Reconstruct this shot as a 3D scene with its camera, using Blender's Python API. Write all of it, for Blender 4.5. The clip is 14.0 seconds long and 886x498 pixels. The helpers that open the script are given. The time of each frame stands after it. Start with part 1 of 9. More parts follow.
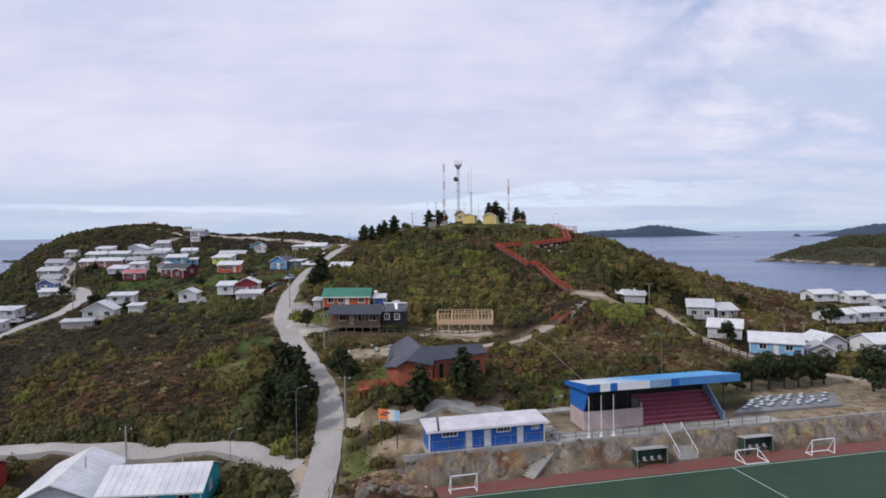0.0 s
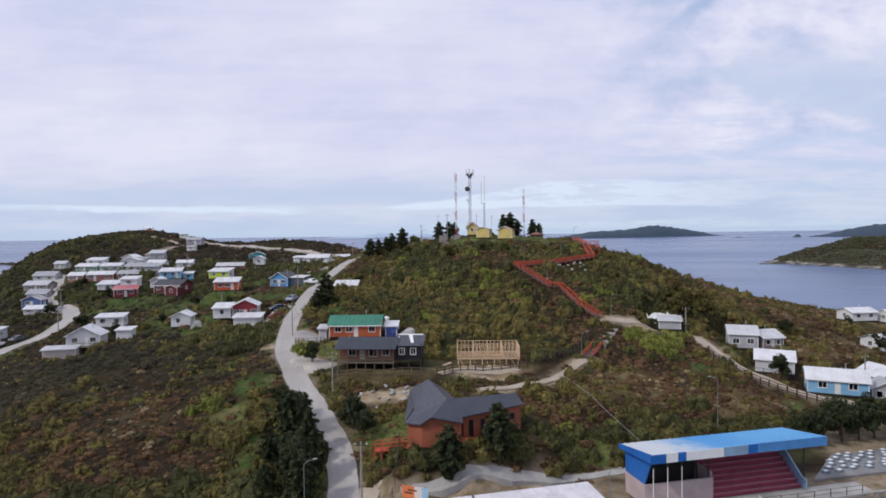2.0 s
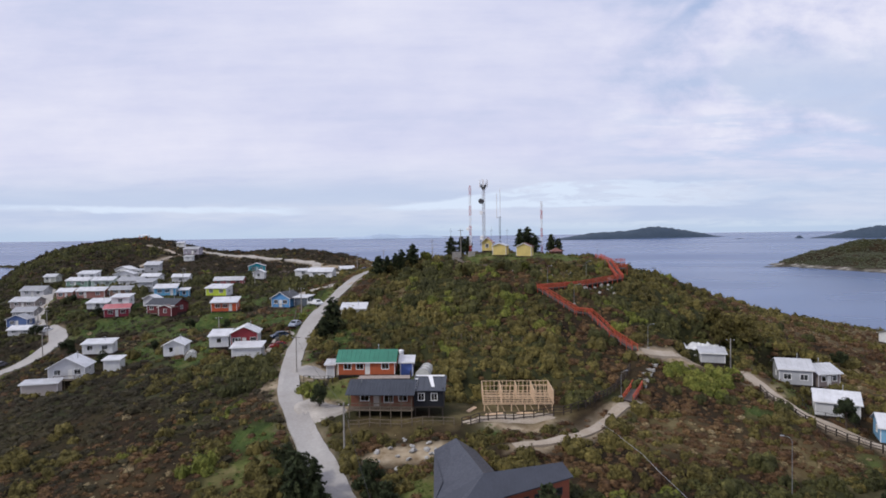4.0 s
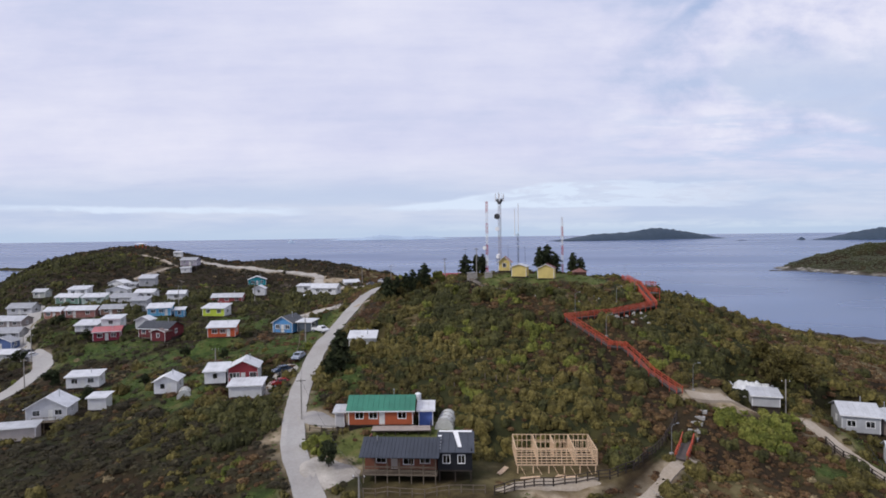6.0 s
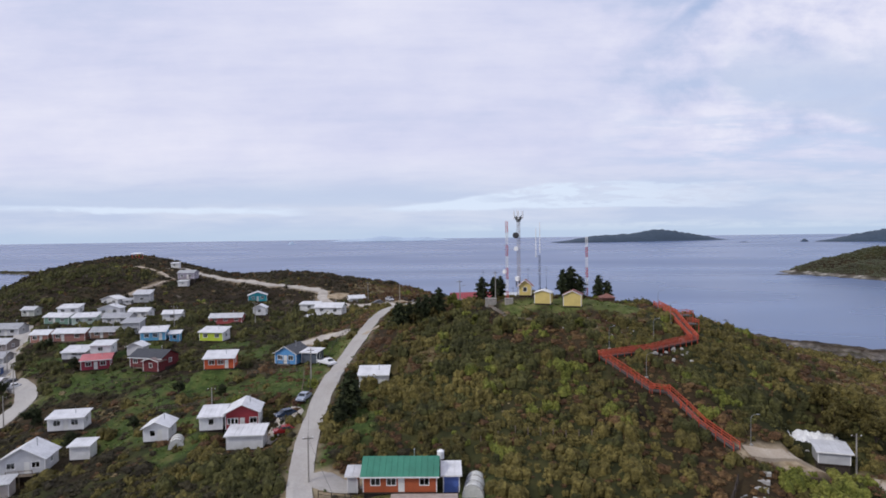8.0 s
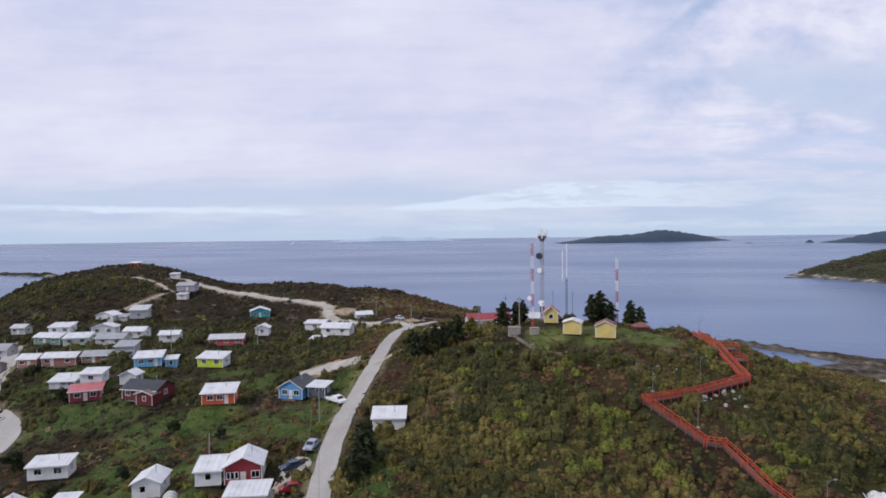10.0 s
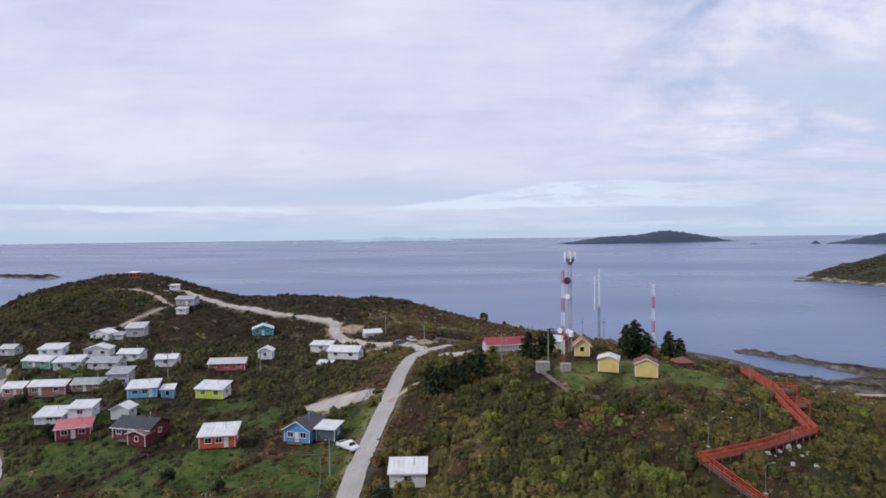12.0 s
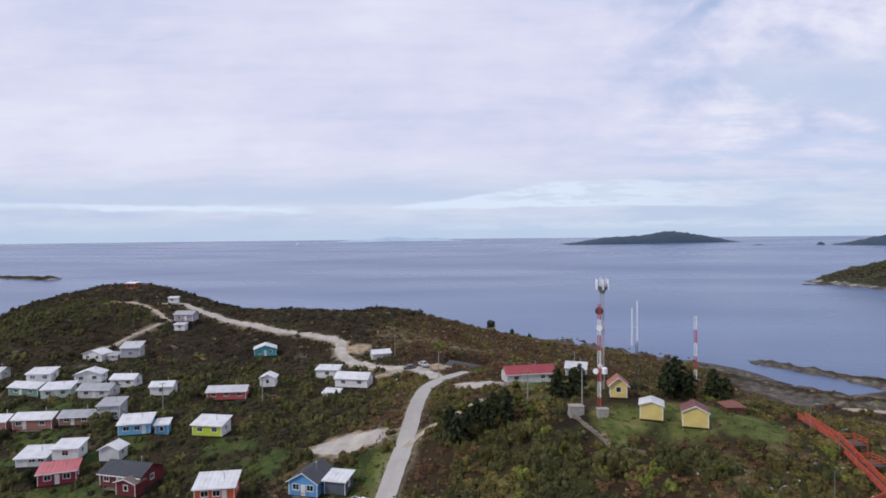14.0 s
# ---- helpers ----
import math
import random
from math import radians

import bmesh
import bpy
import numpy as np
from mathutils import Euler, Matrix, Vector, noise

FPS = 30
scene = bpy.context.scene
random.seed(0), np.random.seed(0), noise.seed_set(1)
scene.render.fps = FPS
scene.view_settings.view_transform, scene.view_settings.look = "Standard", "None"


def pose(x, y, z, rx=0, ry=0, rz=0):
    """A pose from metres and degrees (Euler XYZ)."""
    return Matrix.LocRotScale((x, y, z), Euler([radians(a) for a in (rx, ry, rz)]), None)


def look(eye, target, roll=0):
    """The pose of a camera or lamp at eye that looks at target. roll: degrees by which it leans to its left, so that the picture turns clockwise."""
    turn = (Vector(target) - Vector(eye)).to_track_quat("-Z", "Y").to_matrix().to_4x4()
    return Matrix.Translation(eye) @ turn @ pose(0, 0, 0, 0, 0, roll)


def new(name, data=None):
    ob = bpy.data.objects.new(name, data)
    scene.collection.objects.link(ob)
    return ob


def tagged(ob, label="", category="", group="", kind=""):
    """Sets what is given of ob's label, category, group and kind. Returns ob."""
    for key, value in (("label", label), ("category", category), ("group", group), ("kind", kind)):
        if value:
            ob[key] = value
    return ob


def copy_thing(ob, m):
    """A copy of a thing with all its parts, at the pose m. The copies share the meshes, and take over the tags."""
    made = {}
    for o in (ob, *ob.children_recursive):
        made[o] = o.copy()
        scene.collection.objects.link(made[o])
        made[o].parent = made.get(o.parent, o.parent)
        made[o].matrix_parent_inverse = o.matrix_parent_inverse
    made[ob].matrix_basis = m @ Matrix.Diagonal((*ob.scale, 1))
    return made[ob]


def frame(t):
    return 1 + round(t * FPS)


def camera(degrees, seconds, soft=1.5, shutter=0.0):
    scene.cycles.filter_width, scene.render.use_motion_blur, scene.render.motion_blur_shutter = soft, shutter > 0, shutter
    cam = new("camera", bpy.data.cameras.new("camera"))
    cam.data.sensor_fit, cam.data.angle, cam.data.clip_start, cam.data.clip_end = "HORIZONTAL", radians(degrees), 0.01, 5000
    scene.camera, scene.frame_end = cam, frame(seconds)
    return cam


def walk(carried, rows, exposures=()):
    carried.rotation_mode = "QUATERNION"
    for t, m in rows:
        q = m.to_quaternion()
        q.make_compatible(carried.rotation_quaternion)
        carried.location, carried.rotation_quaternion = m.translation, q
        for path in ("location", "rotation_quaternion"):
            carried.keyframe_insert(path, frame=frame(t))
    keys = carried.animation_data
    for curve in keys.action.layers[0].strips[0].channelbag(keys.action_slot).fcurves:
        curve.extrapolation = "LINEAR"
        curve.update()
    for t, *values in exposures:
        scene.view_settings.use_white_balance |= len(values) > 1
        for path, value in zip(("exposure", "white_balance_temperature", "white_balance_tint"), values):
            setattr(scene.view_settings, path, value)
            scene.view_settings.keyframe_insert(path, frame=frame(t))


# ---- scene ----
cam = camera(73.7, 14.0, soft=1.75)
STRETCH = 1.3425
METRES, EYE, TILT, LEAN, TURN = 78.0, 58.0, -1.34, 0.68, 0.0
ROWS = [
    (0.0, 0.0, 0.0, 0.0, -0.0, -0.0, 0.0),
    (0.5, -0.0126, 0.0288, 0.0145, -0.05, 0.0, 0.03),
    (1.0, -0.0251, 0.058, 0.0294, -0.09, -0.0, 0.04),
    (1.5, -0.0376, 0.0871, 0.0448, -0.12, -0.02, 0.04),
    (2.0, -0.0504, 0.1162, 0.0601, -0.15, -0.01, 0.06),
    (2.5, -0.0632, 0.1451, 0.0755, -0.18, 0.03, 0.07),
    (3.0, -0.0758, 0.1738, 0.0909, -0.2, 0.03, 0.08),
    (5.5, -0.1365, 0.3169, 0.1733, -0.22, 0.09, 0.07),
    (6.0, -0.1489, 0.346, 0.1906, -0.21, 0.1, 0.05),
    (6.5, -0.1609, 0.3751, 0.2086, -0.21, 0.09, 0.05),
    (7.0, -0.1731, 0.404, 0.2265, -0.2, 0.11, 0.06),
    (7.5, -0.1854, 0.4331, 0.2444, -0.17, 0.17, 0.06),
    (8.0, -0.1979, 0.4613, 0.2629, -0.16, 0.17, 0.05),
    (10.5, -0.2596, 0.6044, 0.3518, 0.17, 0.07, -0.03),
    (11.0, -0.2722, 0.6332, 0.3698, 0.23, 0.04, -0.04),
    (11.5, -0.2845, 0.6621, 0.3881, 0.32, 0.03, -0.05),
    (12.0, -0.2969, 0.6911, 0.4063, 0.41, 0.03, -0.06),
    (12.5, -0.3093, 0.7196, 0.4244, 0.48, 0.05, -0.1),
    (13.0, -0.3208, 0.7482, 0.4431, 0.57, 0.06, -0.1),
    (13.5, -0.3329, 0.7769, 0.4617, 0.62, -0.01, -0.12),
    (14.0, -0.3457, 0.8058, 0.4796, 0.67, -0.04, -0.13),
]
walk(cam, [(t, pose(0, 0, EYE, TILT, LEAN, TURN) @ pose(METRES * x, METRES * STRETCH * y, METRES * z, 90 + pitch / STRETCH, roll, yaw / STRETCH)) for t, x, y, z, yaw, pitch, roll in ROWS])

# ---- world, sun ----
world = bpy.data.worlds.new("sky")
scene.world = world
world.use_nodes = True
wn, wl = world.node_tree.nodes, world.node_tree.links
wn.clear()


def wnode(kind, **sets):
    n = wn.new(kind)
    for k, v in sets.items():
        setattr(n, k, v)
    return n


def wmath(op, a, b=None, clamp=False):
    n = wnode("ShaderNodeMath", operation=op, use_clamp=clamp)
    for i, v in enumerate((a, b)):
        if v is None:
            continue
        if isinstance(v, (int, float)):
            n.inputs[i].default_value = v
        else:
            wl.new(v, n.inputs[i])
    return n.outputs[0]


def wramp(fac, stops):
    n = wnode("ShaderNodeValToRGB")
    e = n.color_ramp.elements
    while len(e) < len(stops):
        e.new(0.5)
    for el, (p, c) in zip(e, stops):
        el.position, el.color = p, (*c, 1) if len(c) == 3 else c
    wl.new(fac, n.inputs[0])
    return n.outputs[0]


def wmix(fac, a, b, mode="MIX"):
    n = wnode("ShaderNodeMix", data_type="RGBA", blend_type=mode)
    for i, v in ((0, fac), (6, a), (7, b)):
        if isinstance(v, (int, float)):
            n.inputs[i].default_value = v
        elif isinstance(v, tuple):
            n.inputs[i].default_value = (*v, 1)
        else:
            wl.new(v, n.inputs[i])
    return n.outputs[2]


SUN_DIR = Vector((-0.72, -0.42, 0.75)).normalized()
sky = wnode("ShaderNodeTexSky", sky_type="NISHITA", sun_disc=False)
sky.sun_elevation = math.asin(SUN_DIR.z)
sky.sun_rotation = math.atan2(SUN_DIR.x, SUN_DIR.y)
sky.air_density, sky.dust_density, sky.ozone_density = 1.0, 1.5, 1.5
coord = wnode("ShaderNodeTexCoord")
sep = wnode("ShaderNodeSeparateXYZ")
wl.new(coord.outputs["Generated"], sep.inputs[0])
sx, sy, sz = sep.outputs
up = wmath("MAXIMUM", sz, 0.0)
fore = wmath("MAXIMUM", sy, 0.35)
rise = wmath("DIVIDE", up, fore)
side = wmath("DIVIDE", sx, fore)


def cloud_noise(sx_, sy_, detail, rough, offset, distortion=0.0):
    flat = wnode("ShaderNodeCombineXYZ")
    wl.new(wmath("MULTIPLY", side, sx_), flat.inputs[0])
    wl.new(wmath("MULTIPLY", rise, sy_), flat.inputs[1])
    flat.inputs[2].default_value = offset
    n = wnode("ShaderNodeTexNoise")
    n.inputs["Scale"].default_value, n.inputs["Detail"].default_value = 1.0, detail
    n.inputs["Roughness"].default_value, n.inputs["Distortion"].default_value = rough, distortion
    wl.new(flat.outputs[0], n.inputs["Vector"])
    return n.outputs[0]


def wstep(v, lo, hi, a=0.0, b=1.0):
    n = wnode("ShaderNodeMapRange", interpolation_type="SMOOTHSTEP")
    for i, q in ((1, lo), (2, hi), (3, a), (4, b)):
        n.inputs[i].default_value = q
    wl.new(v, n.inputs[0])
    return n.outputs[0]


puff = cloud_noise(5.2, 8.6, 10, 0.56, 5.7, 0.12)
broad = cloud_noise(1.6, 3.2, 3, 0.5, 7.1)
ripple = cloud_noise(5, 36, 6, 0.60, 4.4, 0.15)
east = wstep(side, 0.10, 0.55)
v = wmath("ADD", wmath("MULTIPLY", wmath("SUBTRACT", puff, 0.5), wmath("ADD", wmath("MULTIPLY", wmath("MULTIPLY", east, wstep(rise, 0.10, 0.20)), 1.1), 0.38)), wmath("MULTIPLY", wmath("SUBTRACT", broad, 0.5), 0.55))
billow = cloud_noise(14, 22, 7, 0.58, 8.8, 0.2)
v = wmath("ADD", v, wmath("MULTIPLY", wmath("MULTIPLY", wmath("SUBTRACT", billow, 0.5), wmath("MULTIPLY", east, wstep(rise, 0.10, 0.18))), 0.55))
v = wmath("ADD", wmath("ADD", v, 0.5), wmath("MULTIPLY", wmath("SUBTRACT", ripple, 0.5), 0.22))
# cloud body: lavender grey to near white
body = wramp(v, [(0.28, (4.9, 5.7, 7.9)), (0.45, (6.55, 6.8, 8.75)), (0.64, (7.95, 8.0, 9.4))])
# grey-blue undersides of the heaped clouds in the east
under = cloud_noise(3.4, 6.4, 8, 0.55, 12.6, 0.1)
shade = wmath("MULTIPLY", wmath("MULTIPLY", wstep(side, 0.22, 0.5), wmath("MULTIPLY", wstep(rise, 0.08, 0.16), wstep(rise, 0.36, 0.24))), wstep(under, 0.46, 0.60))
body = wmix(wmath("MULTIPLY", shade, 0.75), body, (5.0, 5.9, 7.9))
# thinner, bluer cloud low in the east
thin = wmath("MULTIPLY", wmath("MULTIPLY", wstep(side, 0.15, 0.5), wstep(rise, 0.32, 0.12)), wstep(ripple, 0.40, 0.60, 0.85, 0.05))
clouds = wmix(thin, body, (5.3, 6.3, 8.5))
# pale layer low over the sea, with bright wisps
low = wramp(ripple, [(0.36, (5.1, 6.0, 7.9)), (0.62, (6.2, 6.9, 8.4))])
clouds = wmix(wstep(rise, 0.15, 0.05, 0.0, 0.85), clouds, low)
warp = cloud_noise(5, 30, 5, 0.6, 9.2, 0.6)
curd = cloud_noise(13, 70, 6, 0.62, 3.1, 0.5)
sway = wmath("MULTIPLY", wmath("SUBTRACT", warp, 0.5), 0.022)
level = wmath("ADD", rise, sway)
# a clear wedge of brighter sky over the sea, opening eastwards and closing again in flecks
roof = wstep(side, -0.13, 0.22, 0.050, 0.090)
wedge = wmath("MULTIPLY", wstep(wmath("SUBTRACT", roof, level), -0.001, 0.005), wstep(level, 0.043, 0.047))
wedge = wmath("MULTIPLY", wedge, wmath("MULTIPLY", wstep(side, -0.14, -0.06), wstep(side, 0.62, 0.20, 0.15, 1.0)))
wedge = wmath("MULTIPLY", wedge, wmath("SUBTRACT", 1.0, wmath("MULTIPLY", wstep(side, 0.02, 0.14), wstep(curd, 0.44, 0.58, 0.0, 0.75))))
# a grey edge above it, and a thin bright streak in the west
edge = wmath("MULTIPLY", wmath("MULTIPLY", wstep(level, 0.048, 0.062), wstep(level, 0.10, 0.066)), wstep(side, 0.12, -0.02, 0.0, 0.7))
streak_c = wmath("SUBTRACT", 0.040, wmath("MULTIPLY", side, 0.020))
streak = wmath("MULTIPLY", wstep(wmath("ABSOLUTE", wmath("SUBTRACT", level, streak_c)), 0.008, 0.002), wstep(side, -0.20, -0.30))
streak = wmath("MULTIPLY", streak, wstep(warp, 0.36, 0.52, 0.35, 1.0))
clouds = wmix(edge, clouds, (5.4, 6.3, 8.2))
clouds = wmix(wmath("MULTIPLY", wmath("MAXIMUM", wedge, streak), 0.92), clouds, (7.1, 8.1, 9.7))
# small white heaps just over the horizon
heaps = wmath("MULTIPLY", wmath("MULTIPLY", wstep(rise, 0.006, 0.010), wstep(level, 0.026, 0.013)), wmath("MULTIPLY", wstep(side, -0.05, 0.01), wstep(curd, 0.40, 0.56, 0.15, 0.9)))
clouds = wmix(heaps, clouds, (7.2, 7.9, 9.1))
clouds = wmix(wstep(rise, 0.035, 0.0, 0.0, 0.8), clouds, (4.9, 6.1, 7.9))
# a slanting blue gap high in the east
line = wmath("SUBTRACT", side, wmath("ADD", wmath("MULTIPLY", rise, 1.05), 0.03))
gap = wstep(wmath("ABSOLUTE", wmath("ADD", line, wmath("MULTIPLY", wmath("SUBTRACT", puff, 0.5), 0.16))), 0.036, 0.004)
gap = wmath("MULTIPLY", wmath("MULTIPLY", gap, wstep(rise, 0.27, 0.40)), 0.6)
total = wmix(gap, clouds, wmix(0.6, sky.outputs[0], (3.6, 5.3, 8.6)))
bg = wnode("ShaderNodeBackground")
bg.inputs["Strength"].default_value = 0.1
wl.new(total, bg.inputs["Color"])
wout = wnode("ShaderNodeOutputWorld")
wl.new(bg.outputs[0], wout.inputs[0])

sun = new("sun", bpy.data.lights.new("sun", "SUN"))
sun.data.energy, sun.data.angle, sun.data.color = 1.9, radians(6), (1.0, 0.95, 0.88)
sun.matrix_world = look((SUN_DIR * 500), (0, 0, 0))


# ---- materials ----
def mat(name, color, rough=0.7, metal=0.0, var=0.25, scale=1.0, fine=12.0, bump=0.0, color2=None, bands=None, island=0.0, spec=0.4):
    """Base colour with grain at two scales, optional second colour, optional boards or ribs (bands: axis, width, depth)."""
    m = bpy.data.materials.new(name)
    m.use_nodes = True
    nt = m.node_tree
    n, l = nt.nodes, nt.links
    bs = n["Principled BSDF"]
    bs.inputs["Roughness"].default_value, bs.inputs["Metallic"].default_value = rough, metal
    bs.inputs["Specular IOR Level"].default_value = spec
    geo = n.new("ShaderNodeTexCoord")

    def noise_tex(sc, detail):
        t = n.new("ShaderNodeTexNoise")
        t.inputs["Scale"].default_value, t.inputs["Detail"].default_value = sc, detail
        t.inputs["Roughness"].default_value = 0.6
        l.new(geo.outputs["Object"], t.inputs["Vector"])
        return t.outputs[0]

    def ramp(src, lo, hi, a, b):
        r = n.new("ShaderNodeMapRange")
        r.inputs[1].default_value, r.inputs[2].default_value = lo, hi
        r.inputs[3].default_value, r.inputs[4].default_value = a, b
        l.new(src, r.inputs[0])
        return r.outputs[0]

    def mix(fac, a, b, mode="MIX"):
        x = n.new("ShaderNodeMix")
        x.data_type, x.blend_type = "RGBA", mode
        for i, v in ((0, fac), (6, a), (7, b)):
            if isinstance(v, (int, float)):
                x.inputs[i].default_value = v
            elif isinstance(v, tuple):
                x.inputs[i].default_value = (*v, 1)
            else:
                l.new(v, x.inputs[i])
        return x.outputs[2]

    big, small = noise_tex(scale, 4), noise_tex(fine, 5)
    c2 = color2 or tuple(max(0.0, v * (1 - var)) for v in color)
    col = mix(ramp(big, 0.35, 0.65, 0, 1), color, c2)
    col = mix(ramp(small, 0.3, 0.7, 0, var), col, tuple(v * 0.55 for v in c2))
    if island:
        g = n.new("ShaderNodeNewGeometry")
        hsv = n.new("ShaderNodeHueSaturation")
        l.new(ramp(g.outputs["Random Per Island"], 0, 1, 1 - island, 1 + island), hsv.inputs["Value"])
        l.new(col, hsv.inputs["Color"])
        col = hsv.outputs[0]
    l.new(col, bs.inputs["Base Color"])
    height = None
    if bands:
        axis, width, depth = bands
        w = n.new("ShaderNodeTexWave")
        w.wave_type, w.bands_direction, w.wave_profile = "BANDS", axis, "SAW" if depth > 0 else "SIN"
        w.inputs["Scale"].default_value = 0.314159 / width
        l.new(geo.outputs["Object"], w.inputs["Vector"])
        b1 = n.new("ShaderNodeBump")
        b1.inputs["Strength"].default_value, b1.inputs["Distance"].default_value = 0.7, abs(depth)
        l.new(w.outputs[1], b1.inputs["Height"])
        height = b1.outputs[0]
    if bump:
        b2 = n.new("ShaderNodeBump")
        b2.inputs["Strength"].default_value, b2.inputs["Distance"].default_value = 0.6, bump
        l.new(small, b2.inputs["Height"])
        if height:
            l.new(height, b2.inputs["Normal"])
        height = b2.outputs[0]
    if height:
        l.new(height, bs.inputs["Normal"])
    r0 = ramp(small, 0.3, 0.7, max(0.02, rough - 0.12), min(1, rough + 0.12))
    l.new(r0, bs.inputs["Roughness"])
    return m


MATS = {}


def wall_paint(color):
    key = ("w", color)
    if key not in MATS:
        MATS[key] = mat("painted_boards", color, 0.65, var=0.18, scale=0.6, fine=6, bands=("Z", 0.16, 0.012), bump=0.004)
    return MATS[key]


def roof_sheet(color):
    key = ("r", color)
    if key not in MATS:
        MATS[key] = mat("roof_sheet", color, 0.42, metal=0.15, var=0.22, scale=0.5, fine=3.0, bump=0.004)
    return MATS[key]


GLASS = bpy.data.materials.new("window_glass")
GLASS.use_nodes = True
_b = GLASS.node_tree.nodes["Principled BSDF"]
_b.inputs["Base Color"].default_value = (0.75, 0.82, 0.85, 1)
_b.inputs["Roughness"].default_value, _b.inputs["Transmission Weight"].default_value = 0.03, 1.0
_b.inputs["IOR"].default_value = 1.45

WHITE_TRIM = mat("white_trim", (0.8, 0.8, 0.8), 0.5, var=0.1, fine=8)
# near-black: painted shade inside the stand, and tyre rubber
DARK_IN = mat("dark_interior", (0.03, 0.028, 0.026), 0.9, var=0.3)
WOOD_POST = mat("weathered_timber", (0.20, 0.16, 0.12), 0.85, var=0.4, scale=2, fine=20, bump=0.004)
DARK_WOOD = mat("dark_timber", (0.055, 0.042, 0.034), 0.85, var=0.4, scale=2, fine=20, bump=0.004)
RAW_WOOD = mat("fresh_pine", (0.80, 0.58, 0.38), 0.7, var=0.25, scale=2, fine=14, bump=0.003)
STEEL = mat("galvanised_steel", (0.48, 0.50, 0.52), 0.45, metal=0.7, var=0.2)
DARK_STEEL = mat("dark_steel", (0.06, 0.06, 0.065), 0.5, metal=0.4, var=0.3)
CONCRETE = mat("concrete", (0.42, 0.41, 0.39), 0.9, var=0.3, scale=0.5, fine=8, bump=0.01)
OLD_POLE = mat("pole_concrete", (0.36, 0.34, 0.31), 0.9, var=0.3, scale=1.5, fine=15)
WHITE_METAL = mat("white_enamel", (0.82, 0.83, 0.85), 0.35, var=0.08)
ORANGE = mat("orange_painted_timber", (0.52, 0.088, 0.042), 0.6, var=0.3, scale=1.5, fine=10, bump=0.003)
DECK = mat("grey_deck_boards", (0.10, 0.082, 0.076), 0.8, var=0.3, bands=("X", 0.15, 0.01), fine=14)
ROAD = mat("worn_road_concrete", (0.40, 0.385, 0.365), 0.9, var=0.25, scale=0.12, fine=2.2, bump=0.02, color2=(0.33, 0.31, 0.29))
DIRT = mat("pale_dirt", (0.44, 0.38, 0.31), 0.95, var=0.4, scale=0.25, fine=3.0, bump=0.05, color2=(0.34, 0.28, 0.21))
SAND = mat("light_gravel", (0.50, 0.46, 0.41), 0.95, var=0.35, scale=0.3, fine=3.5, bump=0.05)
TURF = mat("artificial_turf", (0.020, 0.052, 0.030), 0.9, var=0.3, scale=0.16, fine=5, color2=(0.028, 0.066, 0.036))
TRACK = mat("red_track", (0.20, 0.055, 0.048), 0.95, var=0.35, scale=0.5, fine=4, color2=(0.17, 0.085, 0.065))
LINE = mat("white_line_paint", (0.45, 0.50, 0.46), 0.8, var=0.15)
ROCK = mat("grey_rock", (0.26, 0.24, 0.225), 0.9, var=0.5, scale=0.5, fine=3, bump=0.15, color2=(0.16, 0.13, 0.10))


# ---- building plots: front eave corners, eave height, depth ----
PLOTS, FOOTPRINTS, BEDS = [], [], []


def plot(fl, fr, eave, depth, *rest, **more):
    """Registers a house, and the level bed on which it stands."""
    w, yaw = math.hypot(fr[0] - fl[0], fr[1] - fl[1]), math.atan2(fr[1] - fl[1], fr[0] - fl[0])
    # the given corners are those of the roof: step in under the eaves
    k = 0.45 / w if w > 4.5 and fl[1] > 100 else 0.0
    fl, fr = (fl[0] + k * (fr[0] - fl[0]), fl[1] + k * (fr[1] - fl[1])), (fr[0] - k * (fr[0] - fl[0]), fr[1] - k * (fr[1] - fl[1]))
    w, depth = w * (1 - 2 * k), depth * (0.84 if k else 1.0)
    cx = fl[0] + 0.5 * w * math.cos(yaw) - 0.5 * depth * math.sin(yaw)
    cy = fl[1] + 0.5 * w * math.sin(yaw) + 0.5 * depth * math.cos(yaw)
    FOOTPRINTS.append((cx, cy, w / 2 + 1.2, depth / 2 + 1.2, math.degrees(yaw)))
    BEDS.append((cx, cy, w / 2, depth / 2, yaw, eave - more.get("wall_h", 2.5) - more.get("raise_", 0.35)))
    more.pop("raise_", None)
    PLOTS.append((fl, fr, eave, depth, rest, more))


WHT, GRY, LGR = (0.74, 0.75, 0.76), (0.42, 0.43, 0.45), (0.58, 0.59, 0.61)
RW, RG, RD = (0.72, 0.73, 0.75), (0.40, 0.41, 0.43), (0.055, 0.06, 0.07)
# western village
plot((-118.4, 207.6), (-111.6, 208.4), 47.4, 5.5, LGR, RW, "long grey-white wooden house with pale sheet roof", "shed", 0.9, 3, 0.3)
plot((-111.4, 208.7), (-105.4, 209.4), 49.2, 5.0, WHT, RW, "taller white box house with pale sheet roof", "shed", 0.6, 1, None, chimney=False)
plot((-110.2, 202.3), (-103.0, 205.0), 46.3, 4.6, (0.25, 0.025, 0.045), (0.55, 0.17, 0.18), "crimson wooden house with pinkish red roof", "shed", 0.8, 2, 0.5)
plot((-102.0, 209.9), (-97.0, 209.8), 48.6, 4.2, LGR, RW, "small pale grey shed with gabled roof", "gable_front", 1.0, 0, None, chimney=False, name="shed", category="shed")
plot((-95.6, 199.3), (-85.6, 196.8), 47.9, 7.5, (0.14, 0.02, 0.025), RD, "dark red house with black gabled roof", "gable", 1.5, 3, 0.45, porch=1.2)
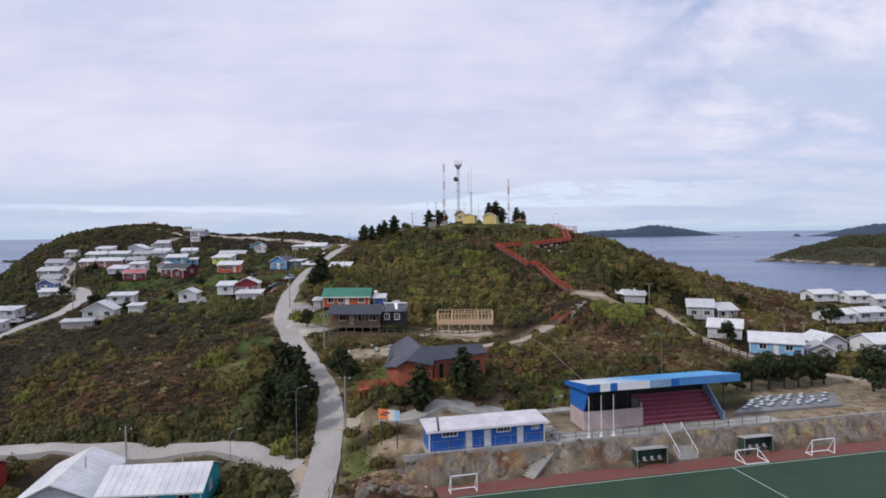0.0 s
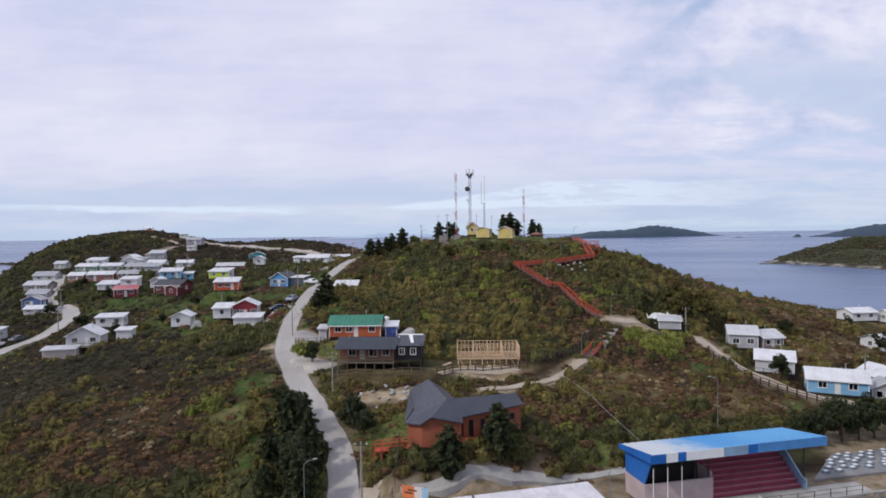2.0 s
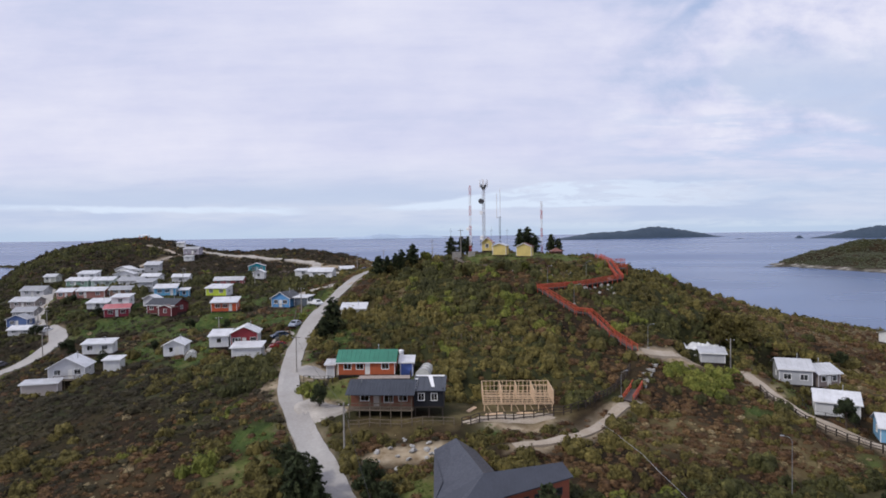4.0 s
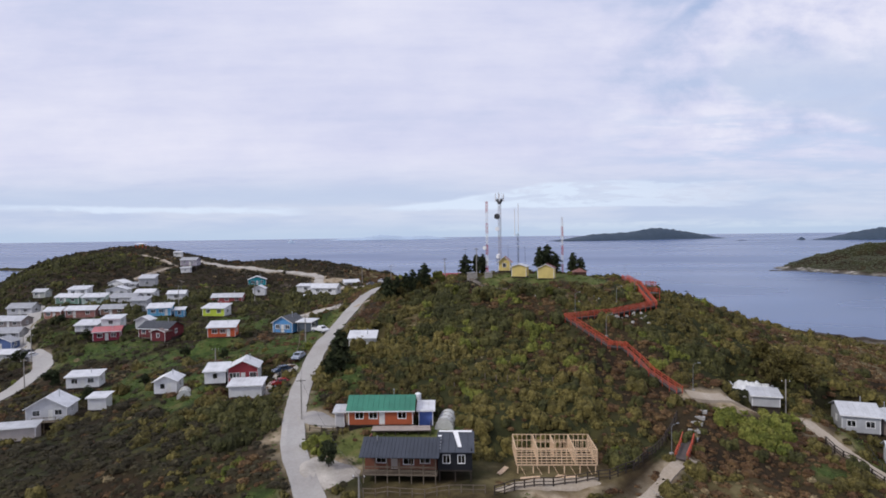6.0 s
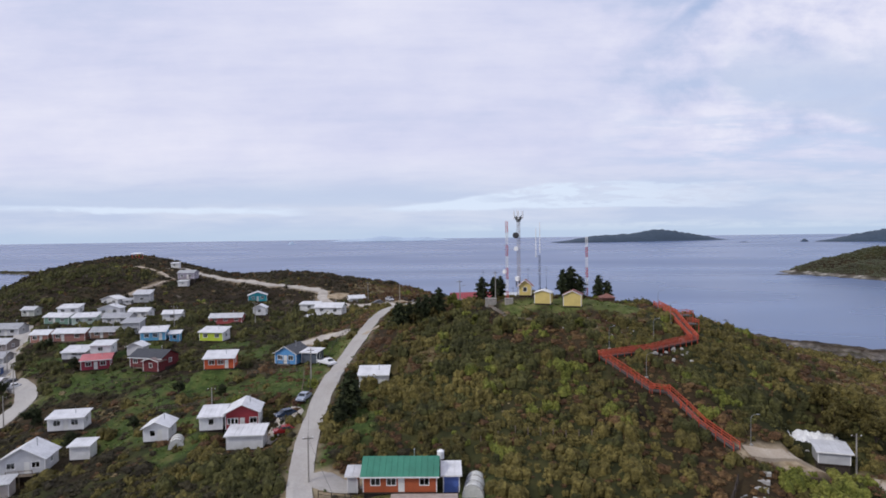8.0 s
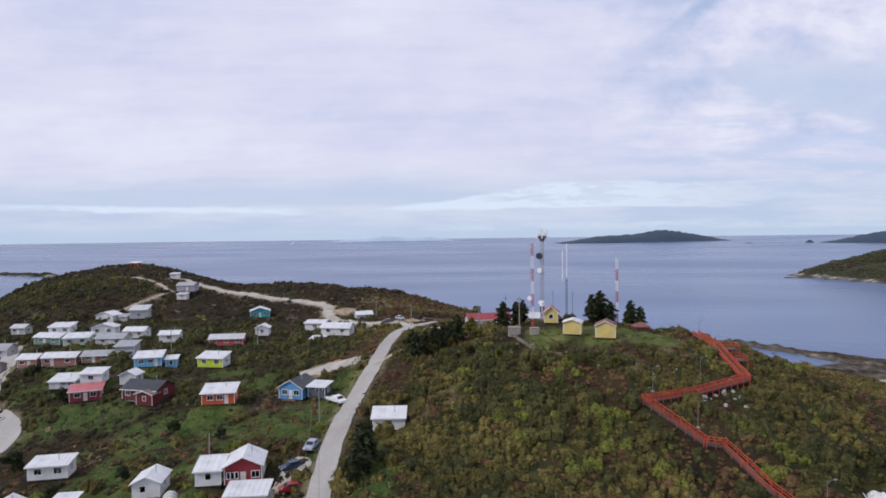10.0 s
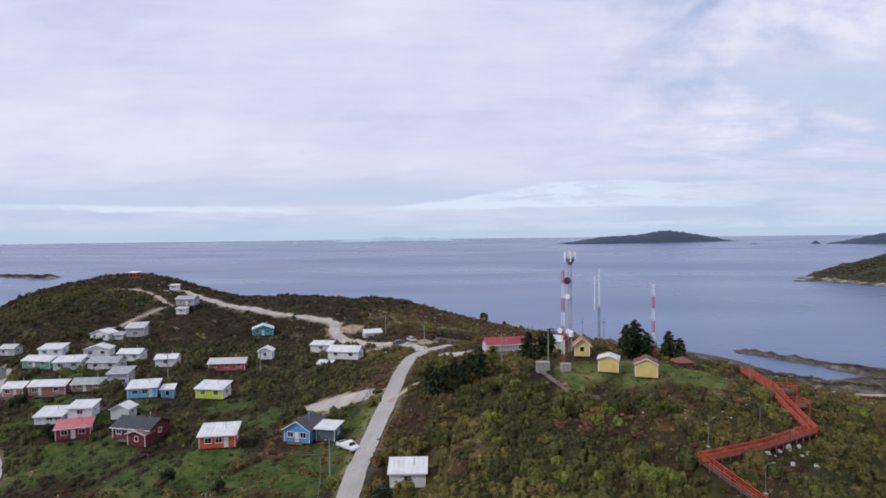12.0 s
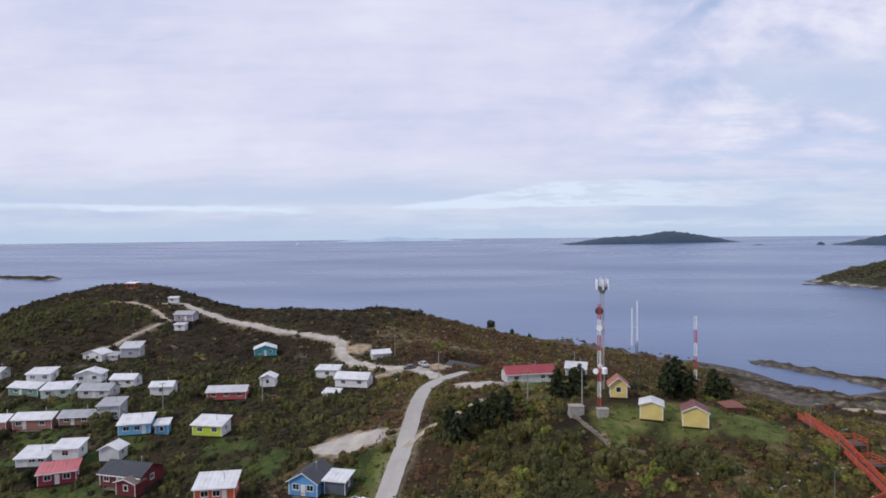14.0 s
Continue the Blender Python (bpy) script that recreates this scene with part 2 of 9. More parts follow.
plot((-90.4, 196.4), (-86.2, 195.3), 47.3, 2.4, (0.14, 0.02, 0.025), (0.17, 0.12, 0.11), "dark red front wing with low gable and white posts", "gable_front", 0.7, 1, None, chimney=False)
plot((-95.3, 221.4), (-92.6, 222.08), 50.1, 3.2, (0.14, 0.42, 0.66), RW, "small sky-blue annex with white roof", "shed", 0.4, 1, None, chimney=False)
plot((-103.0, 218.8), (-95.6, 220.6), 51.0, 5.5, (0.14, 0.42, 0.66), RW, "sky-blue wooden house with white sheet roof", "shed", 0.9, 2, 0.8)
plot((-86.2, 219.6), (-78.2, 218.4), 50.8, 5.0, WHT, RW, "white and lime-green house with white roof", "shed", 0.9, 2, None, accent=(0.50, 0.62, 0.06))
plot((-123.0, 228.4), (-114.2, 229.2), 50.0, 5.5, (0.24, 0.14, 0.10), RG, "brown wooden house with grey roof", "gable", 1.0, 2, 0.4)
plot((-114.0, 229.5), (-108.0, 230.2), 52.4, 5.5, GRY, RG, "tall grey house joined to a brown one", "shed", 0.7, 2, None, wall_h=3.6)
plot((-133.6, 227.2), (-123.6, 228.0), 49.8, 6.0, (0.34, 0.15, 0.13), RW, "long pinkish brown house with white roof", "gable", 1.0, 2, 0.3, porch=1.5)
plot((-140.0, 226.5), (-134.0, 226.8), 49.6, 6.0, (0.42, 0.20, 0.15), RW, "salmon house with white roof and orange deck", "gable", 1.0, 2, 0.6, porch=2.0)
plot((-130.4, 247.8), (-120.6, 247.6), 51.8, 6.0, LGR, RG, "white house with grey gabled roof", "gable", 1.1, 2, 0.5)
plot((-125.9, 255.9), (-118.2, 255.9), 52.7, 5.5, WHT, RW, "white cottage with white sheet roof", "gable", 1.0, 2, 0.5)
plot((-109.1, 245.5), (-102.4, 246.3), 53.0, 5.0, WHT, RW, "white cottage with pale roof on posts", "gable", 0.9, 1, None)
plot((-137.4, 257.2), (-129.4, 258.6), 53.6, 6.0, WHT, RW, "white house with wide pale gable", "gable_front", 1.2, 2, 0.5)
plot((-151.5, 257.1), (-144.0, 258.0), 54.0, 5.5, WHT, RW, "white house with pale sheet roof", "shed", 0.8, 2, 0.5)
plot((-152.4, 251.4), (-142.2, 249.6), 51.8, 6.0, (0.16, 0.27, 0.22), RW, "green house with white roof", "gable", 1.0, 2, 0.4)
plot((-140.2, 246.9), (-132.2, 248.6), 51.9, 5.5, (0.48, 0.60, 0.52), RW, "pale green house with white roof", "shed", 0.9, 2, 0.5)
plot((-153.2, 287.0), (-145.2, 285.6), 54.0, 6.0, WHT, RW, "white house with gabled front", "gable_front", 1.3, 2, 0.5)
plot((-144.0, 287.0), (-141.0, 287.0), 53.4, 3.5, LGR, RG, "small grey lean-to between two houses", "shed", 0.5, 1, None, chimney=False, name="shed", category="shed")
plot((-140.4, 287.2), (-133.4, 288.4), 55.8, 6.0, GRY, LGR, "tall grey house with single-pitch roof", "shed", 1.2, 1, None, wall_h=3.4)
plot((-141.2, 329.5), (-132.5, 329.0), 62.0, 6.0, (0.36, 0.33, 0.40), RG, "grey hillside house with white lower storey", "gable", 1.0, 2, 0.6, wall_h=3.0, porch=1.2)
plot((-138.8, 325.0), (-134.6, 325.0), 58.2, 3.0, WHT, RW, "white shed below the hillside house", "shed", 0.4, 1, None, chimney=False, name="shed", category="shed")
plot((-160.6, 365.0), (-155.6, 365.0), 65.0, 3.0, WHT, RW, "small white cabin on the hill track", "shed", 0.4, 1, 0.7, chimney=False, name="cabin", category="cabin")
plot((-93.2, 244.8), (-82.0, 245.8), 51.6, 6.0, (0.46, 0.10, 0.10), LGR, "long coral-red house with patched pale roof", "gable", 1.0, 3, None)
plot((-79.8, 250.0), (-75.8, 250.4), 54.0, 4.0, WHT, RW, "white addition with pale gable", "gable_front", 1.0, 1, None, chimney=False)
plot((-95.0, 290.0), (-87.2, 292.2), 54.4, 7.0, (0.03, 0.36, 0.42), RW, "teal house with white gabled roof", "gable_front", 1.3, 2, 0.5)
plot((-66.8, 260.6), (-59.4, 260.0), 53.9, 5.0, WHT, RW, "white house with flat pale roof", "shed", 0.5, 1, None)
plot((-58.9, 249.1), (-48.9, 247.3), 54.2, 6.0, WHT, RW, "long white house with pale gabled roof", "gable", 1.2, 2, 0.5)
plot((-60.6, 243.2), (-56.6, 242.6), 51.6, 3.0, WHT, RW, "low white store shed", "shed", 0.4, 0, None, chimney=False, name="shed", category="shed")
plot((-53.2, 287.6), (-46.6, 290.4), 53.0, 4.5, WHT, RW, "white barn with plain walls and pale roof", "gable", 1.0, 0, None, chimney=False, name="shed", category="shed")
plot((-72.2, 187.9), (-64.6, 189.0), 49.4, 5.5, (0.55, 0.10, 0.035), RW, "orange house with white sheet roof on posts", "shed", 0.9, 2, 0.75)
plot((-55.8, 189.4), (-49.6, 187.8), 50.3, 8.0, (0.10, 0.30, 0.60), RD, "blue house with white trim and dark gable", "gable_front", 1.6, 2, 0.5, porch=1.0)
plot((-49.0, 189.2), (-45.2, 188.4), 50.4, 4.0, (0.10, 0.12, 0.15), RW, "dark carport with pale flat roof beside a house", "shed", 0.3, 0, None, chimney=False, name="carport", category="carport")
plot((-32.9, 169.0), (-26.2, 169.1), 49.5, 4.4, WHT, RW, "white cottage with white sheet roof on the slope", "shed", 0.9, 1, None)
plot((-55.4, 155.6), (-48.8, 156.8), 45.9, 7.0, WHT, RW, "white house with red upper front and shallow white gable", "gable_front", 1.4, 3, 0.5, accent=(0.30, 0.035, 0.045), wall_h=3.0)
plot((-59.4, 155.0), (-55.5, 155.6), 45.5, 4.5, WHT, RW, "white side wing with shed roof", "shed", 0.7, 1, None, chimney=False)
plot((-53.0, 149.4), (-46.1, 150.0), 43.9, 4.6, WHT, RW, "white garage with pale flat roof", "shed", 0.5, 0, None, chimney=False, name="garage", category="garage")
plot((-69.6, 155.0), (-65.4, 155.6), 43.6, 5.0, WHT, RW, "small white house with pale gabled roof", "gable_front", 1.0, 1, 0.65)
plot((-94.9, 166.2), (-87.6, 167.6), 42.1, 4.6, WHT, RW, "white house with pale flat roof", "shed", 0.5, 2, 0.5)
plot((-91.8, 149.0), (-84.0, 150.6), 40.1, 6.5, LGR, RW, "pale grey house with wide white gable", "gable_front", 2.0, 2, 0.6, porch=1.2)
plot((-82.9, 154.9), (-79.6, 155.3), 40.5, 3.0, WHT, RW, "small white shed with flat roof", "shed", 0.3, 0, None, chimney=False, name="shed", category="shed")
plot((-93.6, 143.4), (-86.4, 145.2), 38.0, 3.0, (0.52, 0.47, 0.44), LGR, "low pale store shed", "shed", 0.3, 0, None, chimney=False, name="shed", category="shed")
# houses along the west road
plot((-166.5, 246.5), (-157.5, 247.2), 48.6, 7.0, LGR, RG, "grey house with broad hipped roof", "gable", 1.3, 2, 0.5)
plot((-152.0, 222.0), (-144.5, 222.6), 43.6, 6.0, GRY, RG, "grey house by the west road", "gable", 1.2, 2, 0.5)
plot((-160.0, 232.0), (-150.5, 232.0), 46.0, 7.0, (0.30, 0.26, 0.25), LGR, "brown house with pale broad roof", "gable", 1.2, 2, 0.5)
plot((-140.5, 204.0), (-133.0, 204.6), 40.2, 6.0, LGR, RW, "white house with pale blue-grey roof", "gable", 0.9, 2, 0.5)
plot((-146.0, 211.0), (-139.0, 211.6), 42.4, 5.0, (0.10, 0.16, 0.34), RG, "dark blue house with small gable", "gable_front", 1.3, 1, 0.5)
plot((-139.0, 177.0), (-129.0, 177.8), 37.0, 6.0, LGR, RW, "long white house with pale flat roof", "shed", 0.6, 3, 0.5)
plot((-132.5, 167.0), (-126.0, 167.4), 34.4, 5.0, WHT, RW, "white roadside house with pale roof", "shed", 0.6, 2, 0.5)
plot((-172.0, 268.0), (-166.5, 268.0), 52.4, 5.0, (0.45, 0.47, 0.42), LGR, "pale house at the head of the west road", "gable", 0.9, 1, 0.5)
# summit
plot((-28.0, 272.0), (-18.5, 264.0), 52.6, 6.0, (0.14, 0.13, 0.13), RD, "low dark house with black sheet roof", "gable", 1.0, 1, None, chimney=False)
plot((-12.2, 236.2), (1.4, 238.7), 57.8, 6.5, LGR, (0.34, 0.06, 0.075), "grey house with crimson sheet roof", "gable", 1.5, 2, 0.3)
plot((5.0, 247.5), (11.0, 245.6), 57.0, 6.0, GRY, LGR, "grey house with pale hipped roof", "gable", 1.2, 1, None)
# eastern houses
plot((56.0, 136.6), (62.0, 134.4), 41.0, 8.0, GRY, LGR, "pale grey house with broad pale roof", "gable", 1.3, 2, None, wall_h=3.0)
plot((62.2, 134.4), (67.6, 135.2), 40.3, 7.0, (0.24, 0.20, 0.19), LGR, "brown-grey house wing with veranda over posts", "gable", 1.2, 2, 0.5, porch=1.6)
plot((55.4, 124.8), (61.8, 121.4), 38.2, 7.0, LGR, RW, "pale blue-grey gabled house", "gable", 1.3, 1, None)
plot((59.0, 114.6), (67.8, 110.4), 36.9, 6.0, (0.22, 0.45, 0.68), RW, "light blue house with white roof", "gable", 1.4, 2, 0.5)
plot((69.0, 112.8), (74.0, 110.8), 35.4, 5.0, GRY, RG, "small grey house with dark roof", "gable_front", 1.2, 1, 0.5)
plot((76.0, 120.0), (83.0, 120.8), 35.2, 7.0, LGR, RW, "pale house with white gabled roof", "gable_front", 1.6, 2, 0.5)
plot((84.5, 116.0), (93.5, 117.6), 35.7, 7.0, WHT, RW, "white house with grey-white roof", "gable", 1.4, 2, 0.5)
plot((93.4, 143.6), (102.0, 145.4), 37.6, 6.0, WHT, RW, "white house on tall posts with pale roof", "gable", 0.9, 3, 0.5)
plot((103.0, 146.8), (112.0, 148.8), 37.6, 6.0, WHT, RW, "white house with long veranda", "gable", 0.9, 3, 0.5, porch=1.2)
plot((113.8, 182.0), (122.5, 183.0), 38.6, 7.0, WHT, RW, "white house near the bay with pale roof", "gable", 1.0, 2, 0.5)
plot((123.5, 180.0), (131.0, 181.0), 38.2, 6.0, WHT, RW, "white bay house with pale roof", "gable", 1.0, 2, 0.5)
plot((136.0, 186.0), (143.0, 187.0), 36.4, 6.0, LGR, RW, "pale house on the bay slope", "gable", 1.0, 2, 0.5)
plot((42.6, 140.2), (47.6, 138.6), 42.2, 4.0, GRY, LGR, "small shed with grey sheet roof", "shed", 0.5, 0, None, chimney=False, name="shed", category="shed")
# street below the camera
plot((-45.6, 61.6), (-38.4, 63.0), 30.3, 11.0, (0.55, 0.57, 0.62), RW, "pale grey hall house with white gabled roof", "gable_front", 1.7, 2, None)
plot((-37.0, 62.4), (-26.6, 63.4), 30.8, 7.4, (0.03, 0.42, 0.52), RW, "turquoise house with pale sheet roof", "gable", 1.6, 3, 0.52)
plot((-60.6, 67.0), (-54.2, 68.0), 30.2, 5.5, (0.32, 0.03, 0.03), RW, "red house with pale roof", "gable", 1.3, 1, None)
YEL = (0.68, 0.54, 0.19)
plot((-26.9, 129.4), (-15.9, 129.2), 44.9, 6.6, (0.40, 0.095, 0.035), (0.050, 0.225, 0.150), "orange-brown house with faded green sheet roof and a deck", "gable", 1.5, 3, 0.52, wall_h=2.4)
plot((-29.0, 131.8), (-27.6, 131.8), 43.9, 2.4, LGR, LGR, "small pale lean-to by the green-roofed house", "shed", 0.3, 0, None, chimney=False, name="shed", category="shed")
plot((-15.4, 130.4), (-13.2, 130.4), 44.4, 3.4, (0.08, 0.14, 0.42), RW, "small blue and white outbuilding", "shed", 0.4, 0, None, chimney=False, name="shed", category="shed")
plot((6.4, 187.2), (9.9, 186.0), 64.1, 3.6, YEL, LGR, "small yellow equipment hut with pale gabled roof", "gable_front", 0.6, 0, None, chimney=False, name="hut", category="hut", over=0.28, side_wins=0)
plot((12.5, 184.0), (16.3, 182.8), 63.8, 4.0, YEL, (0.17, 0.055, 0.048), "yellow hut with rusty red gabled roof", "gable_front", 0.95, 0, None, chimney=False, name="hut", category="hut", over=0.28, side_wins=0)
plot((4.1, 197.6), (7.1, 197.0), 65.0, 3.2, YEL, (0.32, 0.10, 0.06), "yellow house with rust-red roof by the mast", "gable_front", 1.3, 1, None, chimney=False, name="hut", category="hut", over=0.5)

BEDS.extend([(47.6, 146.2, 3.4, 1.6, -0.2, 42.9), (-17.5, 118.5, 6.0, 3.4, -0.07, 39.3), (-9.8, 117.7, 2.6, 2.6, -0.05, 39.1), (4.2, 121.3, 5.8, 3.4, -0.03, 38.9), (-5.2, 92.5, 3.8, 7.6, 0.1, 36.2), (2.5, 88.6, 4.5, 3.0, 0.45, 36.2)])

# ---- land ----
# broad swells on a 90 m lattice, then single knolls and hollows
SWELLS_SOUTH = [0.9, 7.1, 13.1, 16, 16.1, 5.2, 0.5, 2, 8, 2.8, -3.1, 5.5, 4.2, 1.3, 3.5, 9.7, 8.3, 20.8, 13.4, 8.1, 3.2, -10.3, 19.3, 13.7, 14.6, 16.8, 9.7, -2.6, -7.7, 22.9, 20.3, 5.7, 0.9, -0.1, -3.3]
SWELLS_NORTH = [15.6, 38.9, 14.2, 10.8, -0.4, 1.4, 2.9, -23, -3.7, 7.4, 10.9, 4.3, 3.4, -2.6, -12.8, -9.9, 8.8, 4.7, -10.3, 0.9, -2.4, -2.9, -2.1, 12, -2.5, -2.5, 6.7, 0.7]
KNOLLS = [(-10, 280, 6.8), (-130, 460, -4.2), (110, 180, -5.5), (-70, 280, -7.8), (-70, 460, 5.2), (-10, 200, 6.9), (-130, 300, -6.7), (-130, 440, -12), (-230, 320, 3.3), (30, 260, -3.6), (-170, 520, -4.3), (-70, 320, 3.8), (-250, 360, 16), (-110, 400, -9), (-110, 100, 3.4), (-50, 120, 4.1), (30, 120, -4.5), (-150, 180, -4.2), (30, 180, 9.1), (-210, 300, 6), (-250, 400, 7.6), (-250, 300, -6.1), (10, 100, 5.7), (-50, 200, -3.5), (-150, 480, -2), (-230, 440, 13.8), (-190, 320, 5.7), (-130, 320, -3.6), (-130, 160, -3.4), (-150, 360, -6.7), (-170, 500, -3.7), (-210, 460, 11)]
_c = [(x, y, 75.0) for y in range(-20, 701, 90) for x in range(-270, 271, 90)]
_amps = SWELLS_SOUTH + SWELLS_NORTH
HILLS = np.array([(x, y, s, a) for (x, y, s), a in zip(_c, _amps)] + [(x, y, 32.0, a) for x, y, a in KNOLLS])
FIELD_A = radians(12.4)
FU, FV = (math.cos(FIELD_A), math.sin(FIELD_A)), (-math.sin(FIELD_A), math.cos(FIELD_A))
F0 = (12.1, 65.6)
FIELD_Z, TERRACE_Z = 29.6, 32.2


def smooth(e0, e1, v):
    t = np.clip((v - e0) / (e1 - e0), 0, 1)
    return t * t * (3 - 2 * t)


def field_uv(x, y):
    dx, dy = x - F0[0], y - F0[1]
    return dx * FU[0] + dy * FU[1], dx * FV[0] + dy * FV[1]


def field_xy(u, v):
    return F0[0] + u * FU[0] + v * FV[0], F0[1] + u * FU[1] + v * FV[1]


def segdist(x, y, line):
    best = np.full(np.shape(x), 1e9)
    for (ax, ay), (bx, by) in zip(line[:-1], line[1:]):
        vx, vy = bx - ax, by - ay
        t = np.clip(((x - ax) * vx + (y - ay) * vy) / (vx * vx + vy * vy), 0, 1)
        best = np.minimum(best, np.hypot(x - ax - t * vx, y - ay - t * vy))
    return best


_rs = np.random.RandomState(5)
_WAVES = [(_rs.uniform(0.8, 1.25), _rs.uniform(0, 6.28), _rs.uniform(0, 6.28)) for _ in range(24)]


def lumps(x, y, size):
    """Irregular relief from -1 to 1 of about that size in metres."""
    r = 0
    for i, (f, a, p) in enumerate(_WAVES[:10]):
        k = 6.283 / (size * (0.6 + 0.16 * i))
        r = r + np.sin(k * f * (x * math.cos(a) + y * math.sin(a)) + p + 1.7 * np.sin(k * 0.37 * (y * math.cos(a) - x * math.sin(a)) + p))
    return r / 4.5


def land(x, y):
    x, y = np.asarray(x, float), np.asarray(y, float)
    z = np.full(x.shape, -6.0)
    for cx, cy, s, a in HILLS:
        z = z + a * np.exp(-((x - cx) ** 2 + (y - cy) ** 2) / (2 * s * s))
    z = z + smooth(30, -80, y) * 22 * np.exp(-((x / 420) ** 2 + ((y + 120) / 300) ** 2))
    relief = smooth(0.5, 8, z)
    z = z + relief * (0.55 * lumps(x, y, 14) + 0.25 * lumps(x + 50, y, 5))
    # low rocky spit, shore reefs, headland over the bay, islet
    z = np.maximum(z, -6 + 8.4 * np.exp(-(segdist(x, y, [(194, 511), (209, 490), (224, 466), (238, 438), (262, 405)]) / 14) ** 2) + 1.3 * lumps(x, y, 8))
    z = np.maximum(z, -6 + 8.6 * np.exp(-(segdist(x, y, [(236, 452), (252, 425), (290, 385)]) / 24) ** 2) + 0.7 * lumps(x, y, 9))
    z = np.maximum(z, -6 + 8.2 * np.exp(-(segdist(x, y, [(204, 412), (228, 420), (250, 405)]) / 17) ** 2) + 0.5 * lumps(x, y, 9))
    # low coastal flat round the lagoon
    z = np.maximum(z, -6 + 8.6 * np.exp(-(segdist(x, y, [(95, 545), (122, 512), (142, 476), (168, 440), (192, 408), (225, 396)]) / 26) ** 2) + 0.9 * lumps(x, y, 10))
    z = np.maximum(z, -6 + 9.2 * np.exp(-(segdist(x, y, [(170, 385), (215, 368), (290, 355)]) / 34) ** 2) + 0.3 * lumps(x, y, 12))
    z = np.maximum(z, -6 + 8.0 * np.exp(-(segdist(x, y, [(70, 604), (92, 570), (114, 544), (136, 518), (154, 488), (163, 468)]) / 14) ** 2) + 1.8 * lumps(x, y, 7))
    # playing field, bank and terrace
    u, v = field_uv(x, y)
    shelf = FIELD_Z - 0.25 + (TERRACE_Z - FIELD_Z + 0.15) * smooth(3.2, 6.4, v + 0.5 * lumps(x, y, 4) * smooth(3.0, 4.5, v))
    w = smooth(-17, -12, u) * smooth(115, 85, u) * smooth(34, 16, v) * smooth(-84, -70, v)
    w = np.where(v > 6, w * (1 - 0.6 * smooth(58, 70, u)), w)
    z = z * (1 - w) + shelf * w
    # level beds under the houses
    for cx, cy, a, b, yaw, bed in BEDS:
        near = (np.abs(x - cx) < a + b + 12) & (np.abs(y - cy) < a + b + 12)
        if not near.any():
            continue
        dx, dy = x[near] - cx, y[near] - cy
        c, s = math.cos(yaw), math.sin(yaw)
        ox, oy = np.maximum(np.abs(dx * c + dy * s) - a, 0), np.maximum(np.abs(-dx * s + dy * c) - b, 0)
        k = smooth(5.5, 0.3, np.hypot(ox, oy))
        z[near] = z[near] * (1 - k) + bed * k
    return z


def outer_land(x, y):
    """Headland over the bay and the low islet to the west."""
    d = segdist(x, y, [(712, 1165), (790, 1120), (1000, 1010)])
    z = -6 + (30 + 26 * smooth(690, 800, x)) * np.exp(-(d / 58) ** 2) + 2.0 * lumps(x, y, 40)
    d = segdist(x, y, [(742, 1080), (765, 960), (900, 850)])
    z = np.maximum(z, -6 + 32 * np.exp(-(d / 72) ** 2) + 2.0 * lumps(x, y, 35))
    z = np.maximum(z, -6 + 8.4 * np.exp(-(segdist(x, y, [(606, 1128), (660, 1118), (730, 1075)]) / 15) ** 2) + 1.2 * lumps(x, y, 22))
    d = segdist(x, y, [(-1060, 1440), (-980, 1415), (-925, 1412)])
    return np.maximum(z, -6 + 15 * np.exp(-(d / 26) ** 2) + 2 * lumps(x, y, 20))


def gz(x, y):
    return float(land(np.array([x]), np.array([y]))[0])


ROADS = {
    "main": ([(-13.0, 40), (-13.6, 52), (-14.2, 62), (-14.6, 70), (-15.4, 78), (-16.6, 86), (-19.4, 93.5), (-24, 103), (-29, 113), (-34, 123.6), (-36.6, 135), (-38.2, 148), (-38.9, 160), (-38.6, 172), (-37.2, 184), (-35.4, 198), (-34.6, 212), (-34.2, 224), (-32.4, 236), (-28, 244), (-22, 249)], 3.7),
    "west": ([(-117, 135), (-119, 150), (-119.3, 162), (-118, 172), (-114.4, 181), (-115.6, 190), (-120, 197), (-128, 203), (-138, 213), (-147, 229), (-155, 245), (-163, 258)], 4.6),
    "street": ([(-90, 81), (-70, 79.5), (-54, 78.3), (-39, 77.6), (-27, 76.0), (-18, 70.5)], 2.8),
}
